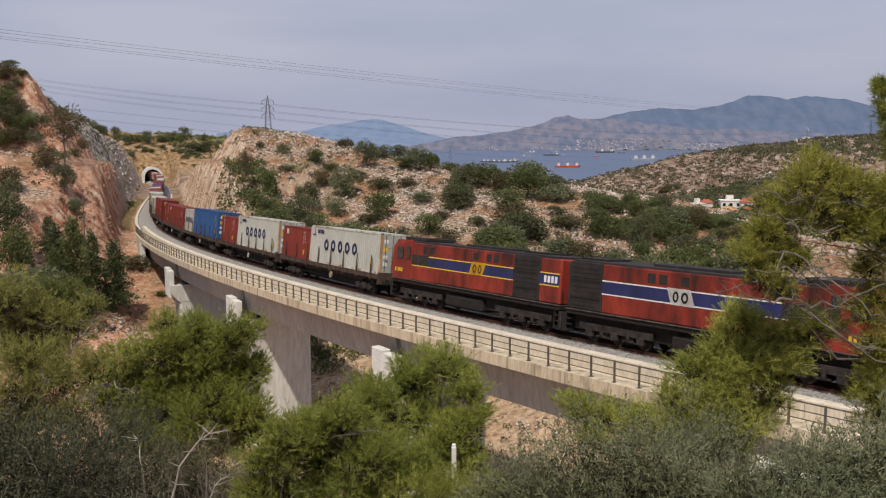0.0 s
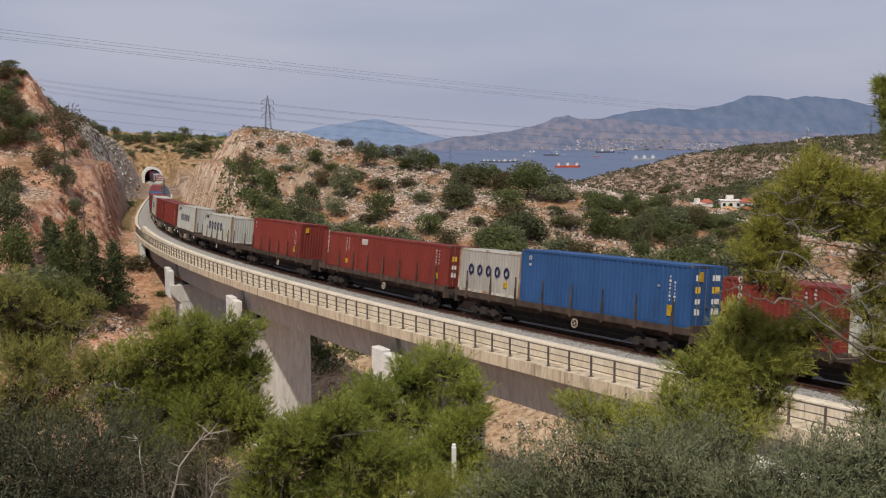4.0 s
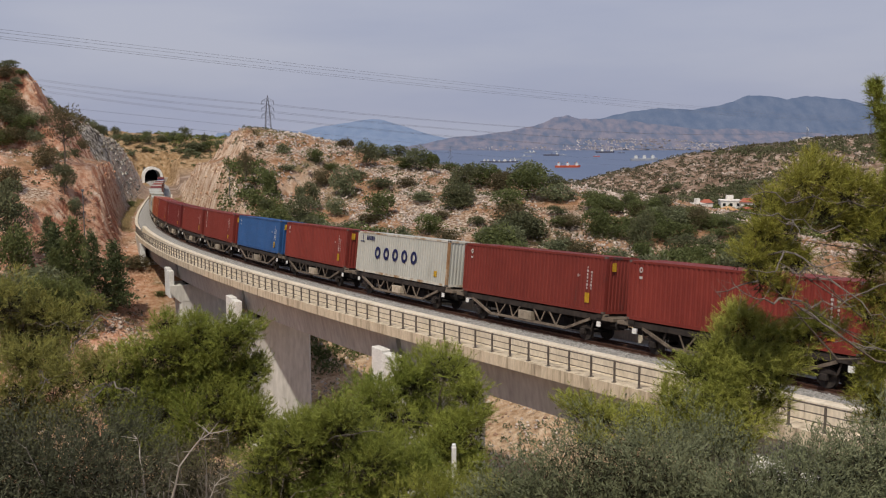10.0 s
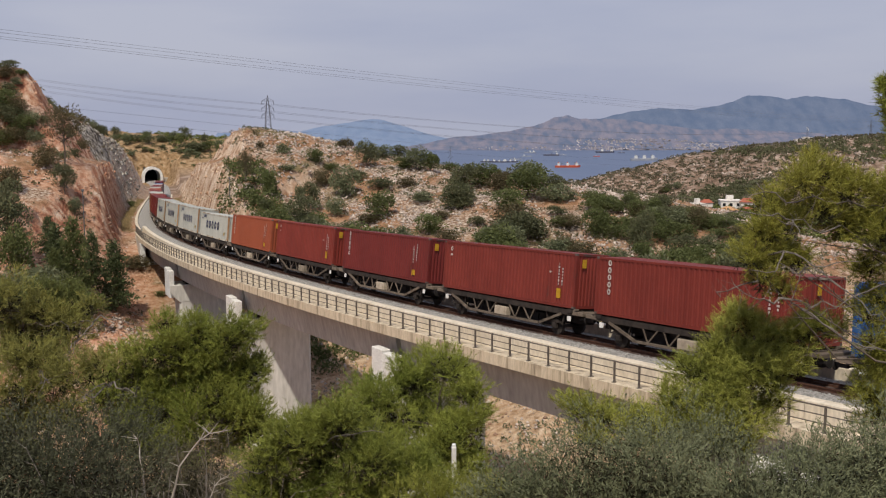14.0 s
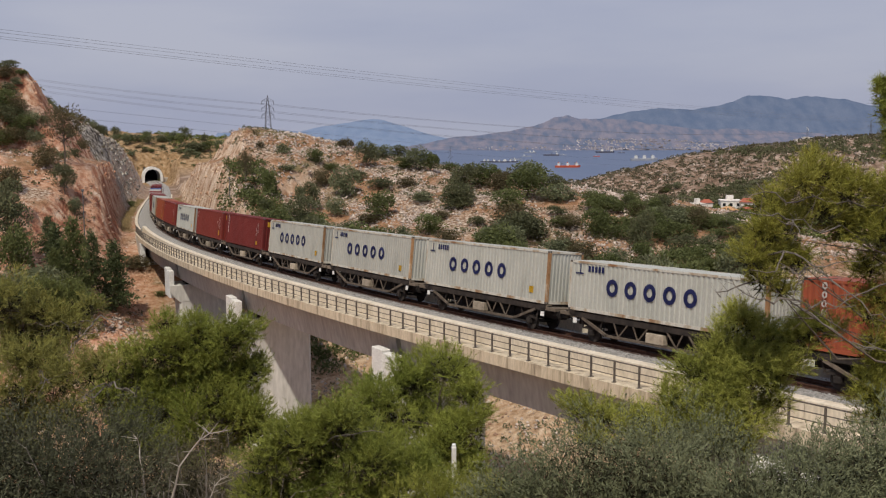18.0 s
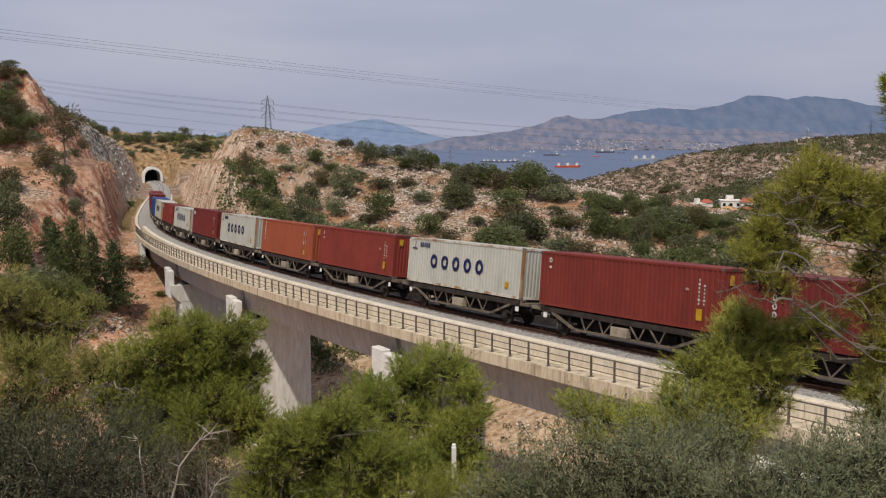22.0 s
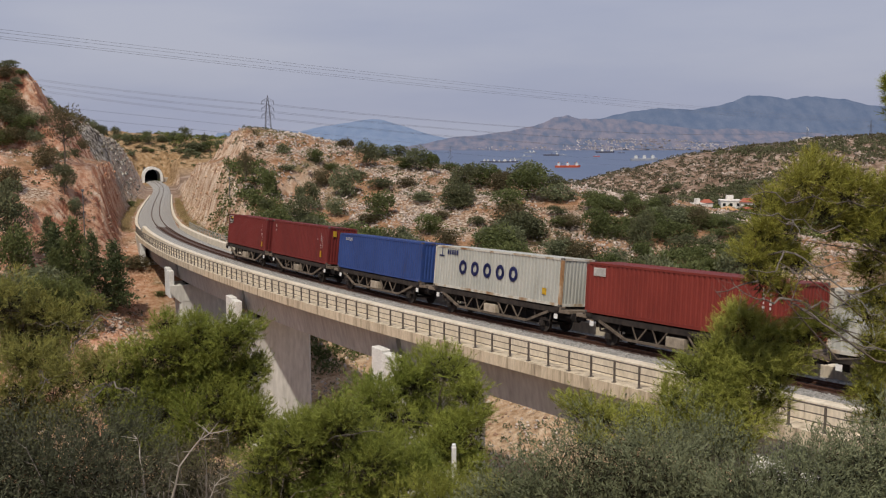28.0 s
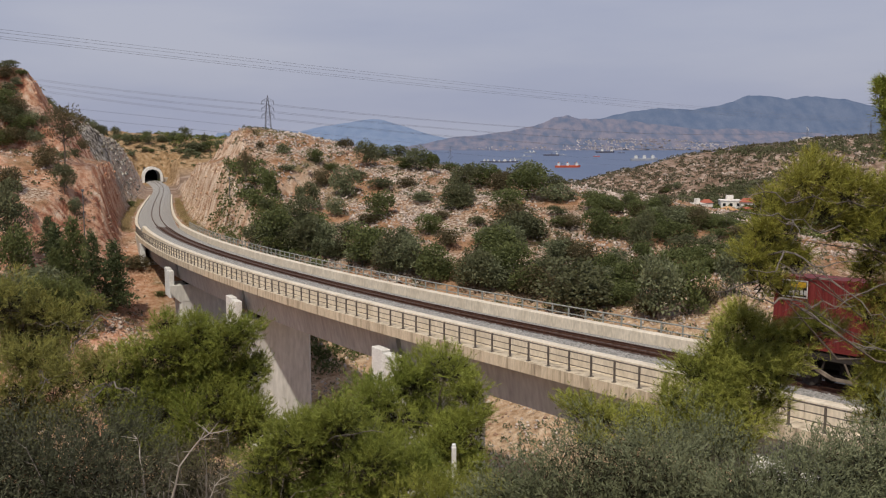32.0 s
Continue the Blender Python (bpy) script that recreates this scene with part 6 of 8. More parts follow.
# --- middle-distance bushes and trees: a few shapes, each set down many times ---
def small_plant(kind, seed, far=False):
    rng = np.random.default_rng(seed)
    if kind == "bush":
        p, d, lc = lobed_cloud(rng, 2300, 0.58, 0.58, 22, 0.30, 0.4)
        p[:, 2] = np.maximum(p[:, 2], 0.02)
        crown = leaves(p, d, 0.062, 0.042, rng, "crown", (SHRUB, GREENER, SCRUB, OLIVE)[seed % 4])
        wood = limbs_mesh(rng, (0, 0, -0.08), lc[:5], 0.022, "trunk", BARK, (0, 0, 0.45), 0.02)
    elif kind == "tree":
        p, d, lc = lobed_cloud(rng, 700 if far else 2300, 0.52, 0.62, 26, 0.36, 0.4)
        p[:, 2] = np.maximum(p[:, 2], 0.03)
        crown = leaves(p, d, 0.10 if far else 0.060, 0.065 if far else 0.040, rng, "crown", (GREENER, SHRUB, OLIVE)[seed % 3])
        wood = limbs_mesh(rng, (0, 0, -0.08), lc[:8], 0.022, "trunk", BARK, (0.03, 0, 0.75), 0.02)
    elif kind == "airy":
        p, d, lc = lobed_cloud(rng, 1500, 0.5, 0.40, 30, 0.62, 0.2)
        crown = leaves(p, d, 0.05, 0.022, rng, "crown", SCRUB)
        wood = limbs_mesh(rng, (0, 0, -0.08), lc, 0.022, "trunk", BARK, (0.02, 0, 0.85), 0.02)
    elif kind == "conifer":
        # whorls of uneven boughs that shorten towards a pointed top
        slim = (1.0, 0.72, 1.15)[seed % 3]
        pts, dirs = [], []
        tips = []
        for i in range(70):
            z = 0.07 + 0.91 * (i / 70) ** 0.9
            a = i * 2.399 + rng.uniform(-0.5, 0.5)
            reach = 0.5 * slim * (1 - z) ** 0.75 * rng.uniform(0.5, 1.15) * min(1.0, 0.55 + 2 * z) + 0.02
            k = max(14, int(120 * reach / 0.4))
            t = rng.uniform(0.12, 1.0, k)
            q = np.stack([reach * t * math.cos(a), reach * t * math.sin(a), z + reach * 0.35 * t * (0.6 - t)], 1) + rng.normal(size=(k, 3)) * np.array([0.035, 0.035, 0.014])
            pts.append(q)
            dirs.append(np.tile([math.cos(a), math.sin(a), 0.35], (k, 1)))
            tips.append(q[-1])
        p, d = np.concatenate(pts), np.concatenate(dirs)
        crown = leaves(p, d, 0.055, 0.022, rng, "crown", (GREENER, CYPRESS, CYPRESS)[seed % 3])
        wood = limbs_mesh(rng, (0, 0, -0.06), tips[:30:3], 0.016, "trunk", BARK, (0, 0, 0.97), 0.004)
    else:
        n = 3200
        z = rng.uniform(0.03, 1.0, n)
        a = rng.uniform(0, 2 * np.pi, n)
        r = 0.5 * np.minimum(1, (1.02 - z) ** 0.6) * (0.70 + 0.30 * np.sin(a * 3 + z * 15 + seed) * np.sin(z * 31 + a)) * np.sqrt(rng.uniform(0.1, 1.0, n)) * np.minimum(1, 0.55 + z * 2)
        p = np.stack([r * np.cos(a), r * np.sin(a), z], 1)
        d = np.stack([np.cos(a), np.sin(a), np.full(n, 0.9)], 1)
        crown = leaves(p, d, 0.06, 0.035, rng, "crown", CYPRESS)
        wood = limbs_mesh(rng, (0, 0, -0.06), p[:8], 0.025, "trunk", BARK, (0, 0, 0.9), 0.008)
    return crown, wood


PLANT_WORDS = {"bush": ("shrub", "rounded dull green shrub on the stony slope", "shrub", "shrubs on the slopes"),
               "tree": ("slope_tree", "small leafy tree on the stony slope", "tree", "trees on the slopes"),
               "airy": ("slope_tree", "thin-leaved brownish tree on the bench of the cutting", "tree", "trees on the slopes"),
               "belt": ("slope_tree", "dense dark green tree in the belt below the village", "tree", "trees on the slopes"),
               "conifer": ("conifer", "dark pointed conifer with uneven boughs on the slope", "tree", "conifers on the slopes"),
               "cypress": ("conifer", "dark slender conifer on the slope", "tree", "conifers on the slopes"),
               "skyline": ("ridge_pine", "dark pine on the skyline of the hill", "tree", "pines on the skyline")}
_plants = {}


def set_plants(kind, spots, variants):
    rng = np.random.default_rng(len(spots) * 7 + 1)
    shape = "tree" if kind in ("skyline", "belt") else kind
    for i, (x, y, w, h) in enumerate(spots):
        key = (kind, i % variants)
        name, label, cat, group = PLANT_WORDS[kind]
        if key not in _plants:
            crown, wood = small_plant(shape, (102 if kind == "belt" else 100) + (i % variants) * (3 if kind == "belt" else 1), kind == "skyline")
            ob = thing(name, label, cat, group)
            part("crown", crown, None, ob)
            part("trunk", wood, None, ob)
            _plants[key] = ob
        else:
            ob = copy_thing(_plants[key], Matrix.Identity(4))
        ob.matrix_basis = Matrix.Translation((x, y, ground_z(x, y))) @ Matrix.Rotation(rng.uniform(0, 6.28), 4, "Z") @ Matrix.Diagonal((w * 1.15, w * 1.15, h * 1.1, 1))


set_plants("bush", [(-24.4, 132.5, 1.7, 1.8), (-20.4, 154.0, 2.8, 2.5), (-16.9, 167.0, 2.8, 2.0), (-10.4, 165.5, 3.3, 2.5), (-7.8, 174.0, 3.0, 2.6), (-6.3, 155.0, 3.1, 2.3), (-18.6, 148.0, 3.1, 2.9), (-14.6, 143.5, 3.7, 5.6), (-9.4, 145.0, 3.7, 1.9), (-8.9, 133.0, 4.2, 4.4), (-10.3, 132.0, 3.0, 1.8), (-2.8, 138.0, 3.7, 1.6), (2.3, 132.5, 4.1, 3.9), (-1.9, 124.5, 3.7, 3.3), (0.5, 119.0, 3.0, 2.1), (-15.3, 136.5, 2.3, 3.3), (3.5, 142.5, 4.9, 4.2), (6.4, 143.0, 4.5, 3.8), (9.0, 140.5, 4.0, 3.8), (13.1, 145.5, 6.2, 4.1), (16.3, 141.5, 3.6, 2.5), (9.1, 130.0, 4.4, 3.5), (9.0, 123.5, 5.3, 4.0), (7.0, 118.0, 5.0, 3.9)], 8)
set_plants("bush", [(11.3, 121.0, 3.4, 3.2), (15.3, 123.0, 2.8, 1.5), (14.4, 113.0, 2.6, 3.0), (17.8, 134.5, 2.3, 1.6), (2.4, 133.0, 4.2, 4.2), (19.2, 118.5, 3.5, 4.5), (16.4, 122.5, 3.4, 1.8), (15.8, 134.0, 4.3, 2.8), (9.8, 120.0, 5.3, 4.5), (6.1, 113.5, 5.0, 4.8), (14.2, 112.5, 2.7, 2.8), (20.0, 109.5, 3.5, 2.8), (28.7, 112.5, 4.0, 3.3), (29.5, 105.5, 2.1, 2.2), (9.8, 104.0, 4.1, 3.5), (4.9, 107.0, 4.7, 4.0), (28.5, 127.2, 3.7, 2.9), (29.3, 128.8, 2.6, 2.3), (30.8, 126.3, 3.8, 1.9), (27.4, 122.7, 3.3, 2.5), (28.2, 121.5, 2.7, 3.3), (33.2, 120.9, 3.4, 2.2), (32.2, 120.6, 2.4, 3.2), (29.5, 121.4, 3.7, 3.2)], 8)
set_plants("bush", [(32.8, 123.2, 2.5, 2.2), (32.4, 123.0, 2.7, 2.5), (36.2, 117.2, 2.3, 1.7), (32.1, 115.1, 2.3, 2.2), (34.3, 110.0, 3.9, 2.8), (21.0, 127.1, 2.3, 1.8), (25.4, 125.3, 2.3, 2.0), (24.8, 121.5, 3.0, 1.5), (25.0, 128.6, 1.9, 2.3), (21.7, 131.0, 3.1, 1.6), (26.8, 95.5, 2.7, 2.4), (18.3, 100.5, 2.4, 1.7)], 8)
set_plants("bush", [(-123.9, 476.0, 12.2, 5.7), (-24.5, 132.5, 1.5, 1.6), (-29.9, 158.0, 1.3, 1.4), (-25.9, 156.5, 2.2, 1.9), (-115.9, 328.0, 4.7, 4.9), (-37.9, 126.5, 1.4, 0.9), (-43.3, 133.5, 4.2, 2.0), (-45.4, 100.5, 4.3, 3.6), (15.1, 127.0, 2.5, 1.5), (157.3, 673.2, 5.2, 4.3), (154.6, 676.6, 5.7, 6.3), (165.4, 676.5, 6.2, 5.2), (159.6, 675.0, 5.5, 6.3), (-76.6, 234.0, 2.7, 2.1), (-5.5, 145.5, 2.9, 1.5), (-24.1, 148.5, 2.1, 1.3), (-13.2, 149.0, 2.5, 1.8), (-18.0, 154.0, 2.6, 1.4), (-0.1, 129.0, 2.2, 1.5), (-5.1, 123.5, 2.5, 2.2)], 8)
set_plants("bush", [(4.5, 125.5, 2.1, 1.5), (1.4, 184.0, 3.7, 2.2)], 8)
set_plants("tree", [(-12.2, 155.5, 4.0, 4.4), (-4.3, 154.5, 3.9, 3.9), (-2.1, 155.0, 3.5, 3.7), (-19.6, 131.5, 5.2, 4.3), (-21.6, 123.0, 4.5, 4.4), (-21.4, 122.0, 4.8, 5.5), (-17.5, 121.5, 4.1, 5.4), (-15.0, 121.0, 3.8, 4.7), (-9.9, 117.0, 5.0, 5.9), (-6.3, 113.5, 4.2, 5.1), (-4.0, 112.5, 3.8, 4.4), (-1.1, 110.0, 4.1, 4.6), (3.5, 106.5, 4.2, 4.4), (5.4, 106.0, 3.3, 3.5), (9.5, 104.5, 4.4, 3.4), (13.6, 99.0, 7.5, 5.8), (21.0, 92.5, 4.8, 7.0), (24.4, 93.5, 4.5, 5.5), (23.5, 112.5, 3.1, 5.2), (29.1, 95.5, 3.0, 5.2), (12.1, 135.5, 5.9, 5.1)], 6)
set_plants("tree", [(-55.0, 120.0, 4.1, 4.6), (-43.9, 103.0, 5.3, 4.6), (-47.3, 105.0, 3.9, 6.6), (-43.3, 93.5, 3.7, 4.2)], 6)
set_plants("conifer", [(-40.8, 117.5, 6.4, 8.2), (-43.6, 118.0, 3.6, 7.2), (-43.4, 111.5, 5.2, 8.8), (-45.8, 112.5, 4.6, 7.0), (-48.9, 118.0, 2.9, 4.6), (-44.6, 109, 3.4, 5.0)], 3)
set_plants("bush", [(-45.0, 106.5, 4.9, 3.1), (-41.3, 108.5, 3.8, 3.2), 
            (-58.3, 127.5, 3.8, 3.8), (-80.7, 199.0, 2.3, 1.9), (-87.3, 220.0, 2.9, 1.8), (-95.7, 248.5, 3.8, 2.3), (-101.9, 270.5, 4.2, 2.9), (-107.5, 292.0, 4.5, 4.1), (-113.1, 312.0, 4.1, 3.7), (-118.5, 332.0, 4.3, 3.9)], 8)
set_plants("tree", [(-50.6, 110.5, 4.6, 7.2), ], 6)
_rb = np.random.default_rng(77)
set_plants("belt", [(21 + 2.5 * (i // 4) + _rb.uniform(-1, 1), 117.5 + 3.6 * (i % 4) + _rb.uniform(-1.5, 1.5), _rb.uniform(2.2, 3.9), _rb.uniform(1.7, 3.1) * (0.62 if 14 < i < 19 else 0.42 if i > 18 else 1.0)) for i in range(36)], 3)
set_plants("tree", [(-18.9, 138.5, 2.4, 4.5), (-20.9, 140.5, 2.0, 2.9), (-25.2, 139.5, 2.6, 4.0)], 6)
set_plants("airy", [(-28.6, 139.0, 2.2, 6.4)], 1)
_rb = np.random.default_rng(78)
set_plants("skyline", [((-174 + 2.4 * i if i < 18 else -126 + 2.2 * (i - 18)) + _rb.uniform(-2, 2), (506 if i < 18 else 482) + _rb.uniform(-14, 10), _rb.uniform(2.5, 8), _rb.uniform(2.0, 7.0) ) for i in range(32)], 3)
set_plants("bush", [(-127.9, 472.0, 3.8, 2.3), (-117.7, 460.0, 1.8, 1.6), (-147.2, 476.0, 3.1, 2.2), (-151.6, 468.0, 3.3, 2.7), (-122.8, 460.0, 3.6, 1.4), (-148.3, 480.0, 3.5, 2.5), (-154.2, 488.0, 3.8, 1.7), (-118.6, 464.0, 3.6, 2.4),
            (-140.8, 484.0, 3.1, 2.1), (-144.0, 476.0, 3.4, 2.1), (-121.2, 452.0, 3.4, 1.4), (-133.2, 476.0, 2.9, 1.9), (-124.7, 484.0, 2.2, 2.1), (-113.2, 440.0, 3.6, 1.4), (-135.8, 488.0, 2.0, 2.3), (-125.7, 480.0, 3.7, 2.1)], 8)


set_plants("bush", [(*track(s, lat).xy, w, h) for s, lat, w, h in ((166, 25, 4.4, 3.2), (178, 24, 4, 2.8), (192, 24, 4.6, 3.4), (210, 25, 4.2, 3.0), (135, 13, 2.4, 1.8), (150, 15, 2.6, 2.2), (170, 14, 2.8, 2.4), (120, 14, 2.2, 1.6))], 8)
set_plants("bush", [(-10, 106, 5, 3), (-14, 107, 4, 3)], 8)
set_plants("bush", [(-75.5, 169.0, 3.0, 1.8), (-73.3, 169.0, 2.0, 1.2), (-75.4, 167.5, 4.0, 2.8), (-73.5, 167.5, 2.0, 1.5), (-74.4, 165.5, 3.5, 2.5), (-70.9, 156.5, 4.5, 3.8), (-69.1, 156.5, 3.6, 2.8), (-67.0, 156.0, 3.0, 2.4),
            (-69.5, 154.5, 4.6, 3.8), (-67.3, 154.5, 3.8, 3.0), (-68.5, 152.5, 4.6, 3.0), (-65.4, 154.0, 3.0, 2.2), (-65.0, 157.0, 2.2, 1.4), (-69.4, 151.6, 4.6, 3.0), (-56.8, 137.5, 3.6, 3.6)], 8)
set_plants("tree", [(-52.3, 132.5, 3.0, 4.0), (-50.5, 131.0, 2.0, 2.6)], 6)
# the thicket behind the viaduct
set_plants("bush", [(-20.2, 122.0, 3.4, 3.2), (-18.0, 124.0, 3.8, 2.3), (-12.6, 122.0, 3.2, 2.6), (-9.7, 117.5, 4.4, 3.0), (-12.5, 128.0, 3.8, 2.4), (-8.5, 120.5, 3.8, 3.6), (-3.3, 113.5, 3.9, 2.3), (-1.3, 111.5, 4.0, 3.1), (4.8, 113.0, 4.2, 3.0), (6.6, 110.0, 4.0, 3.6), (6.0, 118.0, 3.4, 3.5), (8.4, 116.0, 3.5, 3.7), (13.7, 106.0, 3.0, 2.5), (16.2, 106.0, 4.3, 2.9), (16.1, 110.0, 3.6, 2.8), (18.0, 103.5, 3.4, 3.1), (23.0, 105.0, 3.9, 3.7)], 8)
set_plants("tree", [(-23.2, 124.5, 3.2, 3.6), (-15.1, 121.0, 2.8, 4.0), (-17.3, 130.0, 4.1, 3.4), (-5.7, 114.5, 3.6, 3.9), (-4.5, 118.5, 3.3, 2.5), (8.4, 107.5, 3.9, 4.3), (11.2, 107.0, 4.2, 2.8), (13.2, 110.5, 3.8, 3.1), (20.1, 103.0, 3.7, 4.1)], 6)
set_plants("bush", [(-24.9, 127.5, 3.6, 2.6), (-21.6, 123.5, 3.9, 2.9), (-19.1, 124.0, 3.8, 2.9), (-16.3, 122.0, 2.6, 2.3), (-13.3, 121.0, 4.1, 2.5), (-10.2, 119.0, 4.0, 1.8), (-7.2, 115.5, 3.4, 1.9), (-4.7, 114.0, 3.5, 2.4), (-2.3, 114.0, 2.6, 1.9), (0.4, 110.0, 3.0, 2.9), (3.0, 108.5, 3.8, 1.8), (5.5, 107.5, 3.9, 1.8), (7.6, 105.5, 3.6, 1.8), (10.1, 104.5, 2.6, 2.8), (12.5, 104.0, 2.9, 1.9), (14.6, 101.0, 4.2, 2.8), (16.8, 100.0, 3.1, 2.9), (19.0, 99.0, 3.5, 2.5), (20.3, 94.0, 2.9, 2.9)], 8)
set_plants("airy", [(-54.9, 139.5, 6.0, 8.6)], 1)

_rb = np.random.default_rng(79)
set_plants("belt", [(16 + 1.5 * i + _rb.uniform(-1, 1), 101 + 9 * _rb.random(), _rb.uniform(2.4, 4.2), _rb.uniform(2.2, 3.4)) for i in range(16)], 3)

# --- foreground pines, olives and a dead bush ---
def near_pine(y, lobes, seed, material=PINE, cover=4.0, bare=0, foot=None, label="bushy yellow-green pine with long needles"):
    """A pine whose crown is a cluster of boughs (x, z, radius), each bristling with upswept twigs of needles."""
    rng = np.random.default_rng(seed)
    x = foot if foot is not None else float(np.mean([l[0] for l in lobes]))
    g = ground_z(x, y)
    ob = thing("pine_tree", label, "pine tree", "pines on the near slope", Matrix.Translation((x, y, g)))
    needle, width, twig, k = 0.052 + 0.0026 * y, 0.00050 * y, 0.14 + 0.008 * y, 26
    starts, ends_, cores, tips = [], [], [], []
    for lx, lz, r in lobes:
        r *= 1.18
        c = np.array([lx - x, rng.normal() * 0.45 * r, lz - g])
        tips.append(c)
        m = int(cover * math.pi * r * r / (k * needle * width / 2))
        # a bough is itself a handful of smaller clumps
        q = 13
        cc = c + rand_dirs(rng, q) * rng.uniform(0.1, 0.85, (q, 1)) * r * np.array([1, 1, 0.85])
        pick = rng.integers(0, q, m)
        d = rand_dirs(rng, m)
        d[:, 2] = d[:, 2] * 0.8 + 0.15
        rad = r * rng.uniform(0.22, 0.48, q)[pick][:, None]
        p0 = cc[pick] + d * rad * np.sqrt(rng.uniform(0.15, 1.0, (m, 1)))
        out = (p0 - c) / r + d * 0.8 + np.array([0, 0, 0.75]) + rng.normal(size=(m, 3)) * 0.35
        out /= np.linalg.norm(out, axis=1)[:, None]
        starts.append(p0)
        ends_.append(p0 + out * twig * rng.uniform(0.5, 1.15, (m, 1)))
        n = max(12, int(50 * r * r / 0.2))
        cores.append(c + rand_dirs(rng, n) * rng.uniform(0.1, 0.7, (n, 1)) * r * np.array([1, 1, 0.8]) - np.array([0, 0, 0.1 * r]))
    a, b = np.concatenate(starts), np.concatenate(ends_)
    t = rng.uniform(0, 1, (len(a), k, 1))
    root = a[:, None, :] * (1 - t) + b[:, None, :] * t
    along = (b - a) / (np.linalg.norm(b - a, axis=1)[:, None] + 1e-9)
    d = along[:, None, :] * 0.8 + rng.normal(size=(len(a), k, 3)) * 0.45
    d /= np.linalg.norm(d, axis=2)[:, :, None]
    part("crown", blades(root.reshape(-1, 3), d.reshape(-1, 3), needle, width, rng, 1, 0.05, "crown", material), None, ob)
    # dark twigs fill the boughs to paint in the crown's inner shade
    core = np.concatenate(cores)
    part("inner_crown", blades(core, rand_dirs(rng, len(core)), 0.2, 0.0012 * y, rng, 4, 0.7, "inner_crown", INNER), None, ob, "dark twigs added as shade inside the crown")
    top = max(tips, key=lambda q: q[2])
    part("trunk", limbs_mesh(rng, (0, 0, -0.3), tips, 0.055 + 0.02 * len(lobes) / 10, "trunk", BARK, (top[0] * (0.7 if foot is None else 0.15), 0, top[2] - 0.2)), None, ob)
    for i in range(bare):       # bare grey boughs that stick out of the crown
        c = tips[int(rng.integers(0, len(tips)))]
        bm = bmesh.new()
        p0, r = Vector((c[0] + 0.25, -0.2, c[2] - 0.25)), 0.014 + 0.0003 * y
        ang, lift = rng.uniform(2.6, 6.6), rng.normal() * 0.05
        for q in range(7):
            p1 = p0 + Vector((math.cos(ang) * 0.17, math.sin(ang) * 0.12, rng.normal() * 0.06 + lift))
            bar(bm, p0, p1, r, 5, r * 0.84)
            for w in range(2 if q > 1 else 0):
                e = p1 + Vector((rng.normal() * 0.16, rng.normal() * 0.10, rng.normal() * 0.16))
                bar(bm, p1, e, r * 0.42, 4, r * 0.14)
            p0, r, ang = p1, r * 0.84, ang + rng.normal() * 0.35
        part("dead_branch", bm, TWIG, ob, "bare grey branch")
    return ob


def near_olive(x, y, top_z, radius, crown_h, seed, count=11000, material=OLIVE, label="grey-green wild olive bush with narrow leaves"):
    rng = np.random.default_rng(seed)
    g = ground_z(x, y)
    ob = thing("olive_bush", label, "bush", "bushes on the near slope", Matrix.Translation((x, y, g)))
    zc = top_z - g - crown_h / 2
    p, d, lc = lobed_cloud(rng, count // 7, radius, crown_h * 0.62, 26, zc, 0.35)
    # sprays: each twig carries nine narrow leaves that stand off it in turn
    d[:, 2] += 0.5
    d += rng.normal(size=d.shape) * 0.35
    d /= np.linalg.norm(d, axis=1)[:, None]
    k = np.linspace(0.0, 0.20, 9)
    pp = (p[:, None, :] + d[:, None, :] * k[None, :, None] * rng.uniform(0.6, 1.2, (len(p), 1, 1)) + rng.normal(size=(len(p), 9, 3)) * 0.012).reshape(-1, 3)
    part("crown", leaves(pp, np.repeat(d, 9, axis=0) * 1.3, 0.058, 0.016, rng, "crown", material), None, ob)
    # dark twigs at the heart of the bush stand in for its shade
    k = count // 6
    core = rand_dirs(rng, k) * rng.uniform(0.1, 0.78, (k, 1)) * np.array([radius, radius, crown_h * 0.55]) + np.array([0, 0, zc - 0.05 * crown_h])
    part("inner_crown", blades(core, rand_dirs(rng, k), 0.17, 0.016, rng, 3, 0.7, "inner_crown", INNER), None, ob, "dark twigs added as shade inside the bush")
    part("trunk", limbs_mesh(rng, (0, 0, -0.3), lc[:14], 0.05, "trunk", BARK, (0, 0, zc)), None, ob)
    return ob


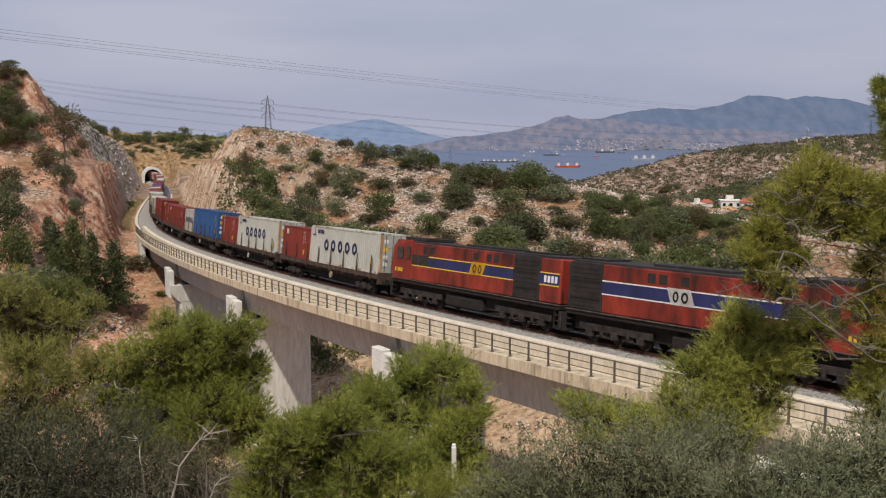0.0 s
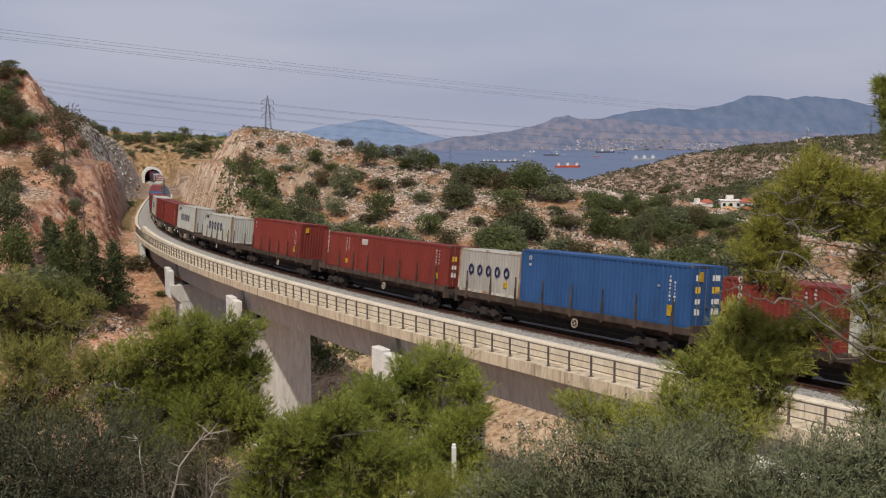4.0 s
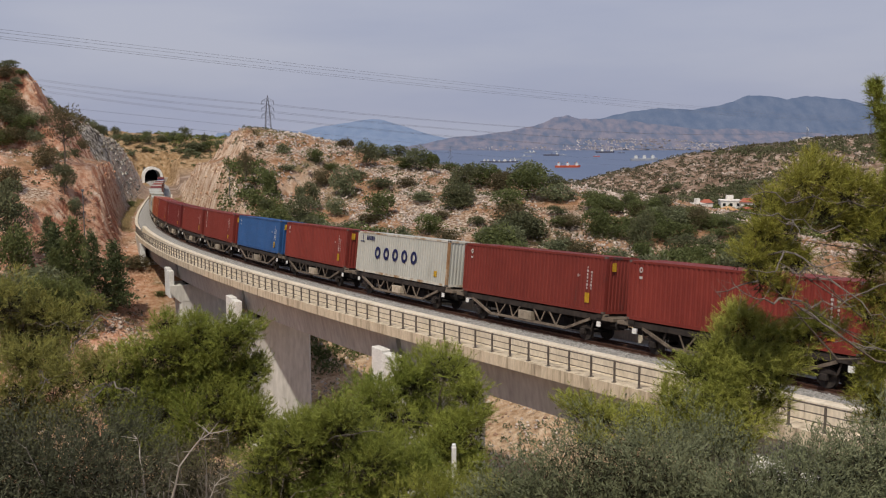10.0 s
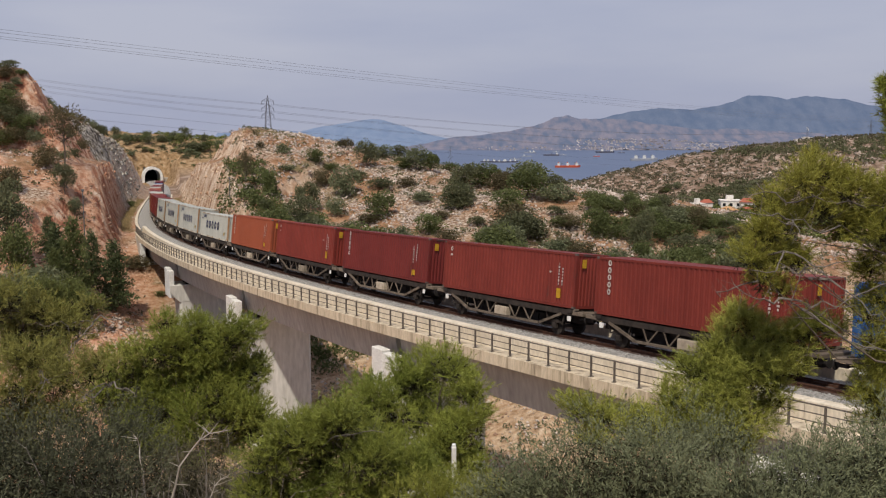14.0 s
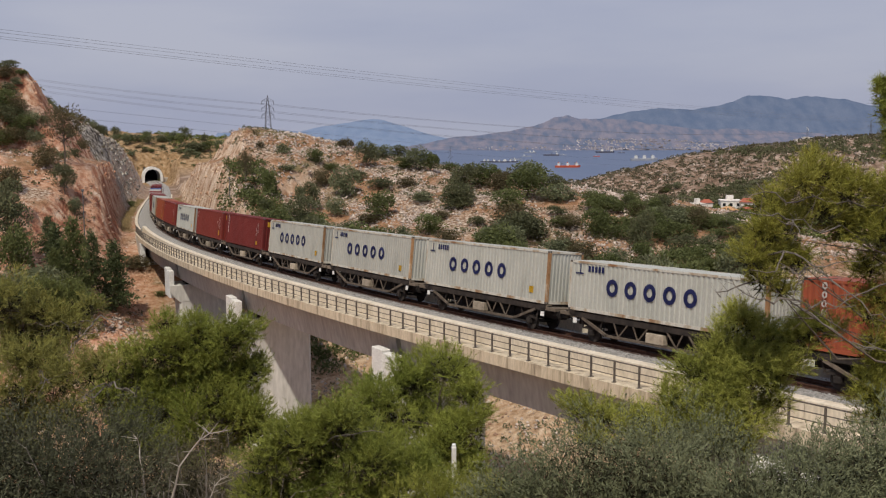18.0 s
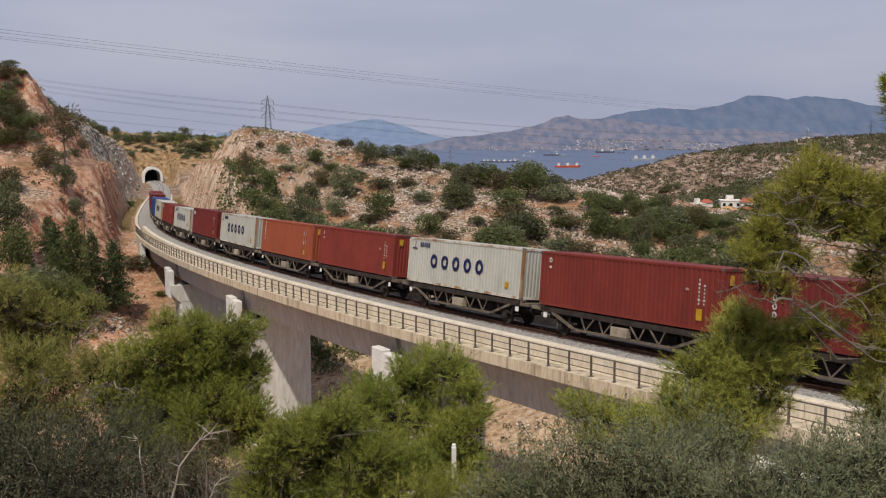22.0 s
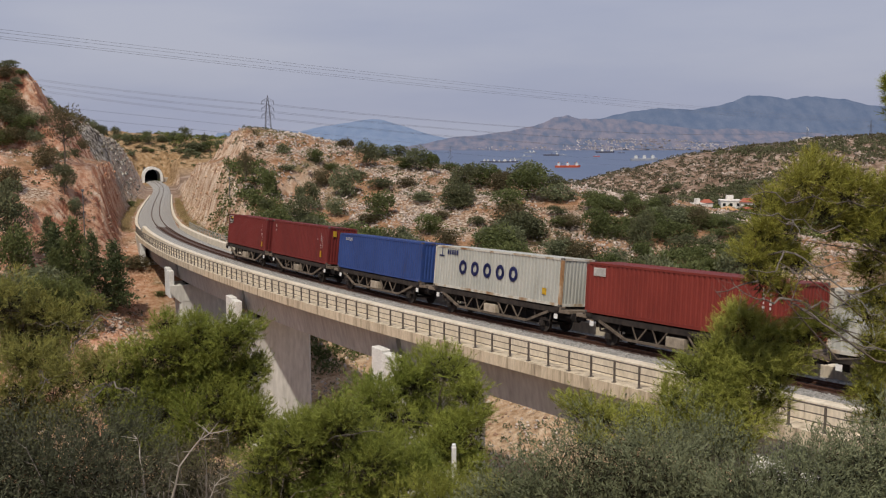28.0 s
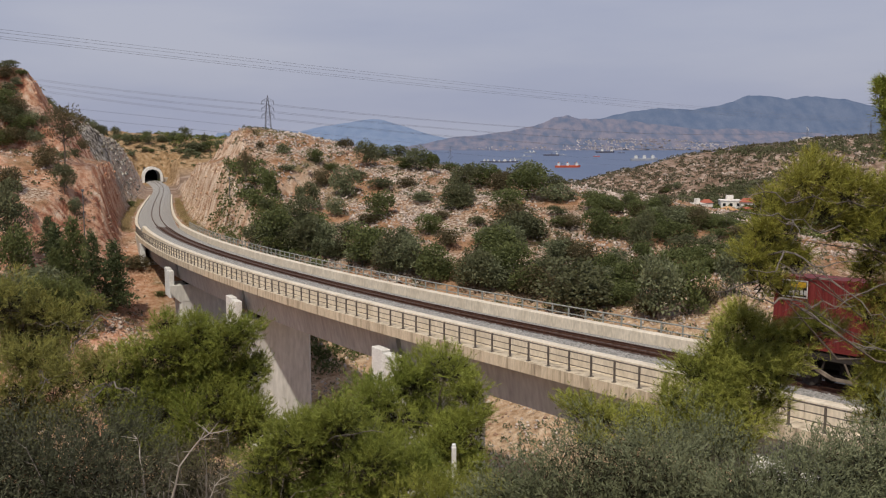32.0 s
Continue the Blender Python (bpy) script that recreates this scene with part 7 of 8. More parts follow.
def dead_bush(x, y, top_z, radius, seed):
    rng = np.random.default_rng(seed)
    g = ground_z(x, y)
    ob = thing("dead_bush", "leafless grey bush of tangled dry twigs", "bush", "bushes on the near slope", Matrix.Translation((x, y, g)))
    bm = bmesh.new()
    h = top_z - g
    for i in range(34):
        a, r = rng.uniform(0, 6.28), radius * rng.uniform(0.3, 1.0)
        p0 = Vector((rng.normal() * 0.2, rng.normal() * 0.2, -0.1))
        tip = Vector((r * math.cos(a), r * math.sin(a), h * rng.uniform(0.5, 1.0)))
        rr = rng.uniform(0.006, 0.018)
        for k in range(5):       # a crooked bough in five lengths, with finer twigs off each
            p1 = p0.lerp(tip, 1 / (5 - k)) + Vector((rng.normal(), rng.normal(), rng.normal() * 0.7)) * (0.09 if k < 4 else 0.0)
            bar(bm, p0, p1, rr, 4, rr * 0.8)
            if k:
                for q in range(4):
                    s0 = p0.lerp(p1, rng.random())
                    e = s0 + Vector((rng.normal(), rng.normal(), rng.normal() * 0.6 + 0.25)) * 0.17
                    bar(bm, s0, e, rr * 0.4, 3, rr * 0.2)
                    bar(bm, e, e + Vector((rng.normal(), rng.normal(), rng.normal() + 0.2)) * 0.09, rr * 0.2, 3, rr * 0.08)
            p0, rr = p1, rr * 0.8
    part("branchwork", bm, TWIG, ob)
    return ob


DUSTY = "dull dusty pine with grey twigs"
near_pine(29, [(-9.73, 2.91, 1.05), (-8.46, 3.81, 0.91), (-7.55, 4.07, 0.96), (-6.35, 4.3, 0.8), (-6.07, 3.18, 0.79), (-7.63, 2.73, 1.32), (-8.8, 1.92, 1.14), (-6.42, 2.0, 1.06), (-10.36, 2.38, 0.63), (-8.61, 4.55, 0.35), (-9.59, 1.22, 0.94), (-8.09, 0.97, 1.12), (-6.58, 0.89, 1.03), (-5.70, 1.67, 0.77), (-9.20, 2.1, 1.02), (-7.45, 1.85, 1.0), (-7.0, 2.6, 0.9)], 1, PINE, 4.4)
near_pine(21, [(0.07, 5.19, 0.58), (0.6, 4.67, 0.43), (-0.63, 4.74, 0.64), (-1.4, 4.35, 0.7), (0.39, 3.89, 0.66), (-0.57, 3.82, 0.79), (0.58, 3.09, 0.51), (-0.3, 3.0, 0.6), (-0.1, 3.55, 0.6), (-1.3, 3.5, 0.6), (-2.0, 4.0, 0.5)], 2, PINE, 4.0)
near_pine(15.5, [(-1.74, 5.75, 0.53), (-2.31, 5.55, 0.53), (-1.28, 5.15, 0.62), (-2.04, 5.0, 0.63), (-2.84, 5.1, 0.55), (-0.62, 4.8, 0.63), (-3.0, 4.5, 0.57), (-1.38, 4.45, 0.57), (-2.33, 4.4, 0.57)], 4, PINE, 3.6, bare=3)
near_pine(15.0, [(-0.22, 4.55, 0.42), (0.36, 4.62, 0.38), (0.78, 4.72, 0.26), (-0.7, 4.4, 0.46), (0.1, 4.1, 0.45)], 28, PINE_LIGHT, 3.5)
near_pine(16, [(3.92, 5.97, 0.35), (4.29, 6.39, 0.39), (4.75, 6.82, 0.40), (5.16, 7.25, 0.37), (5.49, 6.93, 0.40), (5.91, 6.88, 0.37), (6.32, 7.22, 0.31), (5.08, 6.33, 0.48), (5.51, 6.32, 0.39), (4.85, 5.66, 0.45), (5.40, 5.63, 0.41), (5.83, 5.86, 0.25), (4.36, 5.66, 0.37), (4.51, 6.01, 0.41), (5.27, 6.60, 0.41), (4.90, 6.11, 0.44), (5.11, 5.17, 0.41), (4.69, 6.45, 0.39), (5.64, 6.60, 0.37), (4.54, 5.31, 0.39), (6.12, 7.0, 0.33), (6.52, 7.08, 0.26), (5.95, 6.55, 0.28), (4.1, 5.6, 0.35)], 5, PINE_LIGHT, 4.0)
near_pine(19, [(2.72, 4.91, 0.35), (3.29, 4.75, 0.39), (3.93, 4.81, 0.39), (4.4, 4.63, 0.35), (3.1, 4.3, 0.4), (3.9, 4.3, 0.4)], 19, PINE_LIGHT, 3.2)
near_pine(15, [(5.19, 9.37, 0.34), (5.49, 9.76, 0.29), (5.89, 9.84, 0.34), (6.30, 9.58, 0.34), (6.77, 9.54, 0.37), (5.05, 8.90, 0.34), (5.44, 9.06, 0.37), (5.91, 9.30, 0.37), (6.37, 9.03, 0.37), (6.82, 8.98, 0.36), (4.81, 8.49, 0.25), (5.21, 8.56, 0.32), (5.02, 8.16, 0.25), (5.39, 7.99, 0.23), (5.64, 8.47, 0.27), (6.76, 8.40, 0.32), (6.97, 7.85, 0.25), (6.93, 7.21, 0.25), (7.05, 6.66, 0.24), (6.84, 7.58, 0.28), (6.94, 6.86, 0.30), (6.86, 6.32, 0.32), (7.05, 5.95, 0.32)], 6, PINE_YELLOW, 3.8, bare=22, foot=8.4)
near_pine(22, [(-10.06, 6.65, 0.63), (-9.36, 6.31, 0.55), (-8.71, 5.98, 0.48), (-9.98, 5.71, 0.66), (-9.14, 5.37, 0.53), (-8.35, 6.4, 0.29)], 8, PINE_OLIVE, 3.4, bare=14, label=DUSTY)
near_pine(17, [(-7.5, 6.5, 0.45), (-6.8, 6.1, 0.42), (-7.6, 5.9, 0.5), (-6.2, 6.3, 0.32), (-7.0, 5.4, 0.5), (-7.9, 5.3, 0.5), (-7.7, 4.7, 0.5)], 7, PINE_OLIVE, 3.5, bare=8, label=DUSTY)
near_pine(38, [(-15.9, 4.1, 0.9), (-16.7, 3.6, 0.9), (-15.0, 3.5, 0.9), (-15.9, 2.8, 1.3)], 9, PINE_DARK, 3.0, label="dark round pine bush")
near_olive(2.2, 12, 6.8, 1.5, 2.4, 11, 19000)
near_olive(3.5, 13, 6.55, 1.3, 2.4, 12, 14000)
near_olive(4.9, 11, 6.95, 1.2, 2.4, 13, 15000)
near_olive(3.9, 10.6, 6.95, 1.1, 2.2, 27, 12000)
near_olive(1.2, 12.5, 6.2, 1.2, 2.2, 14, 14000)
near_olive(-5.7, 11.0, 6.5, 1.2, 2.6, 36, 12000, DARK_OLIVE, "dark dusty wild olive bush")
near_olive(-4.2, 11.4, 5.9, 1.0, 2.2, 37, 10000, DARK_OLIVE, "dark dusty wild olive bush")
near_olive(3.9, 11.4, 6.2, 1.3, 2.6, 39, 10000)
near_olive(3.6, 10.2, 6.95, 0.9, 1.9, 71, 8000)
near_olive(5.6, 11.5, 6.9, 1.0, 2.4, 72, 9000)
near_olive(6.3, 12.6, 7.0, 1.0, 2.6, 73, 9000)
near_olive(4.3, 9.4, 6.7, 1.0, 2.0, 29, 13000)
near_olive(-6.2, 12.6, 6.9, 1.3, 3.0, 61, 17000, DARK_OLIVE, "dark dusty wild olive bush")
near_olive(-5.0, 12.4, 6.6, 1.2, 3.0, 62, 17000, DARK_OLIVE, "dark dusty wild olive bush")
near_olive(-4.6, 11.2, 5.7, 1.1, 2.4, 63, 15000, DARK_OLIVE, "dark dusty wild olive bush")
near_olive(-5.6, 15.5, 6.0, 1.2, 3.0, 64, 14000, DARK_OLIVE, "dark dusty wild olive bush")
near_olive(-4.7, 17.5, 4.7, 1.3, 2.6, 65, 13000, BRUSH, "grey-brown brush of dry twigs and small leaves")
near_olive(-3.6, 16.5, 4.6, 1.1, 2.4, 66, 12000, BRUSH, "grey-brown brush of dry twigs and small leaves")
near_olive(-4.0, 20.0, 3.2, 1.5, 2.6, 68, 12000, BRUSH, "grey-brown brush of dry twigs and small leaves")
near_olive(-6.0, 20.0, 3.6, 1.6, 2.8, 69, 13000, BRUSH, "grey-brown brush of dry twigs and small leaves")
near_olive(-3.9, 14.2, 4.6, 1.0, 2.2, 67, 12000, BRUSH, "grey-brown brush of dry twigs and small leaves")
dead_bush(-5.6, 12.4, 6.7, 1.1, 34)
dead_bush(-4.4, 12.0, 6.1, 1.0, 35)
dead_bush(-3.9, 15.5, 5.5, 1.1, 21)
dead_bush(-3.4, 14.5, 5.3, 0.9, 22)
dead_bush(-6.9, 12.6, 8.0, 1.0, 23)
dead_bush(-8.4, 15.5, 7.7, 1.2, 24)
snag = thing("dead_sapling", "bleached bare sapling bent over among grey brush", "dead tree", "", Matrix.Translation((-4.1, 13.2, ground_z(-4.1, 13.2))))
foot_z = ground_z(-4.1, 13.2)
for reach, lean_x, top_z, r in ((1.0, -0.05, 6.30, 0.024), (-0.10, -0.16, 6.2, 0.018), (0.5, 0.5, 5.6, 0.014)):
    bm = bmesh.new()
    last = Vector((lean_x, 0, -0.1))
    _q = np.random.default_rng(int(abs(reach) * 100))
    for i in range(1, 11):      # each bough rises steeply and then arches over
        a = i / 10 * math.pi / 2
        nxt = Vector((lean_x + reach * (1 - math.cos(a)) + _q.normal() * 0.015, _q.normal() * 0.03, (top_z - foot_z) * math.sin(a) ** 0.8))
        bar(bm, last, nxt, r * (1.05 - 0.08 * (i - 1)), 6, r * (1.05 - 0.08 * i))
        if i > 4:
            for w in range(3):
                e = nxt + Vector((_q.normal() * 0.10, _q.normal() * 0.08, abs(_q.normal()) * 0.11))
                bar(bm, nxt, e, r * 0.28, 4, r * 0.1)
        last = nxt
    part("bough", bm, BLEACHED, snag)

# a leader shoot of a near pine, which nods in the wind
_rng = np.random.default_rng(31)
_h = np.sort(_rng.uniform(0, 1.0, 420))
_c = np.stack([_rng.normal(size=420) * 0.03, _rng.normal(size=420) * 0.03, _h], 1)
_d = rand_dirs(_rng, 420) + np.array([0, 0, 0.9])
SHOOT_FOOT = (6.5, 10.0, ground_z(6.5, 10.0))
shoot = thing("pine_sapling", "slender young pine with one upright leader", "pine tree", "", Matrix.Translation(SHOOT_FOOT))
_top = (11.05 - SHOOT_FOOT[2]) / 0.97
_c[:, 2] = _top - 1.1 + _c[:, 2] * 1.1
part("crown", blades(_c, _d / np.linalg.norm(_d, axis=1)[:, None], 0.11, 0.008, _rng, 12, 0.5, "crown", PINE), None, shoot)
_bm = bmesh.new()
bar(_bm, (0, 0, -0.2), (0, 0, _top - 0.05), 0.045, 7, 0.008)
part("trunk", _bm, BARK, shoot)

# ---------- stones, scrub and dry grass ----------
def scattered(name, label, category, material, x, y, size, seed, flat=0.75):
    """Many loose stones joined into one sheet of stuff."""
    rng = np.random.default_rng(seed)
    n = len(x)
    z = ground_height(x, y)
    octa = np.array([(1, 0, 0), (0, 1, 0), (-1, 0, 0), (0, -1, 0), (0, 0, 1), (0, 0, -1)], float)
    ring = np.array([(0, 1, 4), (1, 2, 4), (2, 3, 4), (3, 0, 4), (1, 0, 5), (2, 1, 5), (3, 2, 5), (0, 3, 5)])
    v = octa[None] * rng.uniform(0.55, 1.25, (n, 6, 1)) + rng.normal(size=(n, 6, 3)) * 0.16
    a = rng.uniform(0, 6.28, n)
    ca, sa = np.cos(a)[:, None], np.sin(a)[:, None]
    vx, vy = v[:, :, 0] * ca - v[:, :, 1] * sa, v[:, :, 0] * sa + v[:, :, 1] * ca
    v = np.stack([vx, vy, v[:, :, 2] * flat], -1) * size[:, None, None]
    v += np.stack([x, y, z + size * 0.15], -1)[:, None, :]
    f = (ring[None] + (np.arange(n) * 6)[:, None, None]).reshape(-1, 3)
    me = bpy.data.meshes.new(name)
    me.vertices.add(n * 6)
    me.vertices.foreach_set("co", v.astype(np.float32).ravel())
    me.loops.add(len(f) * 3)
    me.loops.foreach_set("vertex_index", f.astype(np.int32).ravel())
    me.polygons.add(len(f))
    me.polygons.foreach_set("loop_start", np.arange(0, len(f) * 3, 3, dtype=np.int32))
    me.update(calc_edges=True)
    me.materials.append(material)
    return tagged(new(name, me), label, category, kind="stuff")


ROCK = mat("pale_pinkish_limestone", [(0.3, (0.34, 0.275, 0.23)), (0.7, (0.55, 0.475, 0.42))], 1.5, 0.95, bump=0.3, island=0.3, spec=0.1)
RED_ROCK = mat("reddish_stones", [(0.3, (0.26, 0.150, 0.10)), (0.7, (0.42, 0.29, 0.22))], 1.5, 0.95, bump=0.3, island=0.3, spec=0.1)
rng = np.random.default_rng(41)


def spread_points(n, x0, x1, y0, y1, scale, cut, seed):
    """Random spots, thicker where a slow noise runs high, and clear of the railway."""
    x, y = rng.uniform(x0, x1, n), rng.uniform(y0, y1, n)
    k = fbm(x / scale, y / scale, seed, 3) + rng.uniform(-0.12, 0.12, n) > cut
    x, y = x[k], y[k]
    s, lat = line_coords(x, y)
    k = ~((np.abs(lat) < 12.5) & (s > 108)) & ~((np.abs(lat) < 5.5) & (s > 85))
    return x[k], y[k]


x, y = spread_points(62000, -45, 75, 72, 178, 9, -0.02, 51)
scattered("rubble", "pale limestone rubble strewn over the slope", "rubble", ROCK, x, y, rng.uniform(0.10, 0.42, len(x)) ** 1.15 * np.interp(y, [75, 110], [0.6, 1.0]), 52)
x, y = spread_points(9000, -45, 75, 72, 178, 7, -0.05, 53)
scattered("red_stones", "reddish loose stones on the slope", "stones", RED_ROCK, x, y, rng.uniform(0.08, 0.32, len(x)), 54)
x, y = spread_points(9000, -95, -28, 80, 165, 8, -0.02, 55)
scattered("red_stones", "reddish loose stones on the slope", "stones", RED_ROCK, x, y, rng.uniform(0.08, 0.36, len(x)), 56)
x, y = spread_points(2600, -95, -32, 85, 150, 8, 0.02, 57)
scattered("rubble", "pale limestone rubble strewn over the slope", "rubble", ROCK, x, y, rng.uniform(0.10, 0.34, len(x)), 58)
x, y = spread_points(9000, 70, 520, 380, 860, 60, -0.03, 59)
scattered("hill_rocks", "pale rocks on the far hillside", "rocks", ROCK, x, y, rng.uniform(0.5, 1.9, len(x)), 60)


def crags(n, s0, s1, l0, l1, size, name, label, material, seed):
    """Broken rock standing out of the steep faces beside the line."""
    r2 = np.random.default_rng(seed)
    ss2, ll2 = r2.uniform(s0, s1, n), r2.uniform(l0, l1, n)
    th = np.interp(ss2, S, TH)
    x2, y2 = np.interp(ss2, S, TX) - np.sin(th) * ll2, np.interp(ss2, S, TY) + np.cos(th) * ll2
    e = 0.5
    slope = np.hypot(ground_height(x2 + e, y2) - ground_height(x2 - e, y2), ground_height(x2, y2 + e) - ground_height(x2, y2 - e))
    k = (slope > 0.7) & (fbm(x2 / 5, y2 / 5, seed + 2, 3) + r2.uniform(-0.12, 0.12, n) > -0.06)
    x2, y2 = x2[k], y2[k]
    scattered(name, label, "rocks", material, x2, y2, r2.uniform(size[0], size[1], len(x2)) ** 1.3, seed + 5, 1.1)


RED_CRAG = mat("rust_red_rock", [(0.30, (0.20, 0.080, 0.05)), (0.46, (0.42, 0.215, 0.135)), (0.60, (0.55, 0.36, 0.25)), (0.74, (0.62, 0.50, 0.40))], 0.5, 0.95, bump=0.4, island=0.22, spec=0.1)
TAN_CRAG = mat("pale_tan_rock", [(0.30, (0.27, 0.135, 0.080)), (0.46, (0.46, 0.295, 0.19)), (0.60, (0.58, 0.44, 0.32)), (0.74, (0.64, 0.54, 0.44))], 0.4, 0.95, bump=0.4, island=0.22, spec=0.1)
GREY_CRAG = mat("grey_limestone_crag", [(0.32, (0.10, 0.088, 0.072)), (0.5, (0.29, 0.26, 0.22)), (0.66, (0.52, 0.49, 0.43))], 0.4, 0.95, bump=0.4, island=0.3, spec=0.1)
crags(1500, 108, 195, 6.5, 30, (0.15, 0.45), "red_crags", "broken rust-red rock of the cutting wall", RED_CRAG, 301)
crags(3000, 204, 340, 6.5, 30, (0.2, 0.7), "grey_crags", "broken grey limestone of the cutting wall", GREY_CRAG, 302)
crags(900, 108, 240, -24, -6.5, (0.14, 0.48), "tan_crags", "broken pale tan rock of the cutting wall", TAN_CRAG, 303)


def scrub(name, label, material, x, y, size, seed, per=14, blade=0.55, wide=0.4):
    """Low plants joined into one sheet of stuff."""
    r2 = np.random.default_rng(seed)
    z = ground_height(x, y)
    c = np.stack([x, y, z], -1).repeat(per, axis=0)
    sz = size.repeat(per)
    off = rand_dirs(r2, len(c)) * (sz * 0.5)[:, None]
    off[:, 2] = np.abs(off[:, 2]) * 0.9
    d = rand_dirs(r2, len(c))
    d[:, 2] = np.abs(d[:, 2])
    n = len(c)
    side = np.cross(d, rand_dirs(r2, n))
    side /= np.linalg.norm(side, axis=1)[:, None] + 1e-9
    a = c + off
    ln, wd = (sz * blade)[:, None], (sz * wide)[:, None]
    v = np.stack([a, a + d * ln * 0.5 - side * wd / 2, a + d * ln, a + d * ln * 0.5 + side * wd / 2], axis=1).reshape(-1, 3)
    me = bpy.data.meshes.new(name)
    me.vertices.add(n * 4)
    me.vertices.foreach_set("co", v.astype(np.float32).ravel())
    me.loops.add(n * 4)
    me.loops.foreach_set("vertex_index", np.arange(n * 4, dtype=np.int32))
    me.polygons.add(n)
    me.polygons.foreach_set("loop_start", np.arange(0, n * 4, 4, dtype=np.int32))
    me.update(calc_edges=True)
    me.materials.append(material)
    return tagged(new(name, me), label, "scrub", kind="stuff")


x, y = spread_points(8200, -45, 75, 72, 178, 8, -0.06, 61)
scrub("low_scrub", "low dull green scrub between the stones", SHRUB, x, y, rng.uniform(0.25, 1.0, len(x)), 62, 12, 0.36, 0.24)
x, y = spread_points(4200, -45, 75, 72, 178, 11, 0.03, 63)
scrub("dry_grass", "tufts of dry yellow grass", DRY, x, y, rng.uniform(0.25, 0.6, len(x)), 64, 12, 0.9, 0.06)
x, y = spread_points(2600, -100, -28, 85, 245, 9, 0.0, 65)
scrub("low_scrub", "low olive-brown scrub on the cutting slopes", SCRUB, x, y, rng.uniform(0.3, 1.2, len(x)), 66, 16, 0.35, 0.24)
x, y = spread_points(12500, 70, 440, 440, 825, 60, -0.16, 67)
scrub("hill_scrub", "dark scrub dotted over the far hill", HILL_SCRUB, x, y, rng.uniform(1.0, 3.6, len(x)), 68, 9, 0.44, 0.36)
x, y = spread_points(1500, 60, 260, 260, 480, 50, -0.1, 69)
scrub("valley_woods", "dark green woods in the valley", PINE_DARK, x, y, rng.uniform(3.0, 6.5, len(x)), 70, 44, 0.25, 0.18)
x, y = spread_points(1800, -330, -60, 470, 600, 40, -0.02, 71)
scrub("hilltop_scrub", "scrub and low pines on the tunnel hill", PINE_DARK, x, y, rng.uniform(1.2, 4.0, len(x)), 72, 24, 0.3, 0.22)

def woods(name, label, material, spots, seed, size):
    """Patches of far woodland: [(x, y, rx, ry, count)]."""
    r2 = np.random.default_rng(seed)
    xs2 = np.concatenate([cx + rx * r2.normal(size=k) * 0.5 for cx, cy, rx, ry, k in spots])
    ys2 = np.concatenate([cy + ry * r2.normal(size=k) * 0.5 for cx, cy, rx, ry, k in spots])
    scrub(name, label, material, xs2, ys2, r2.uniform(size[0], size[1], len(xs2)), seed + 1, 30, 0.26, 0.20)


woods("far_woods", "dark green woods behind the village", SHRUB, [(188, 622, 40, 26, 260), (140, 470, 60, 40, 160), (270, 735, 40, 30, 110), (330, 700, 60, 50, 220), (240, 760, 20, 20, 40)], 401, (3.0, 6.5))
woods("hill_woods", "low dark scrub on the tunnel hill", SHRUB, [(-140, 478, 40, 22, 130), (-118, 470, 26, 24, 60), (-170, 505, 40, 30, 80)], 403, (0.8, 2.4))
_rv = np.random.default_rng(405)
_s5, _l5 = _rv.uniform(112, 260, 2600), _rv.uniform(4.6, 7.2, 2600) * np.where(_rv.random(2600) < 0.5, 1, -1)
_t5 = np.interp(_s5, S, TH)
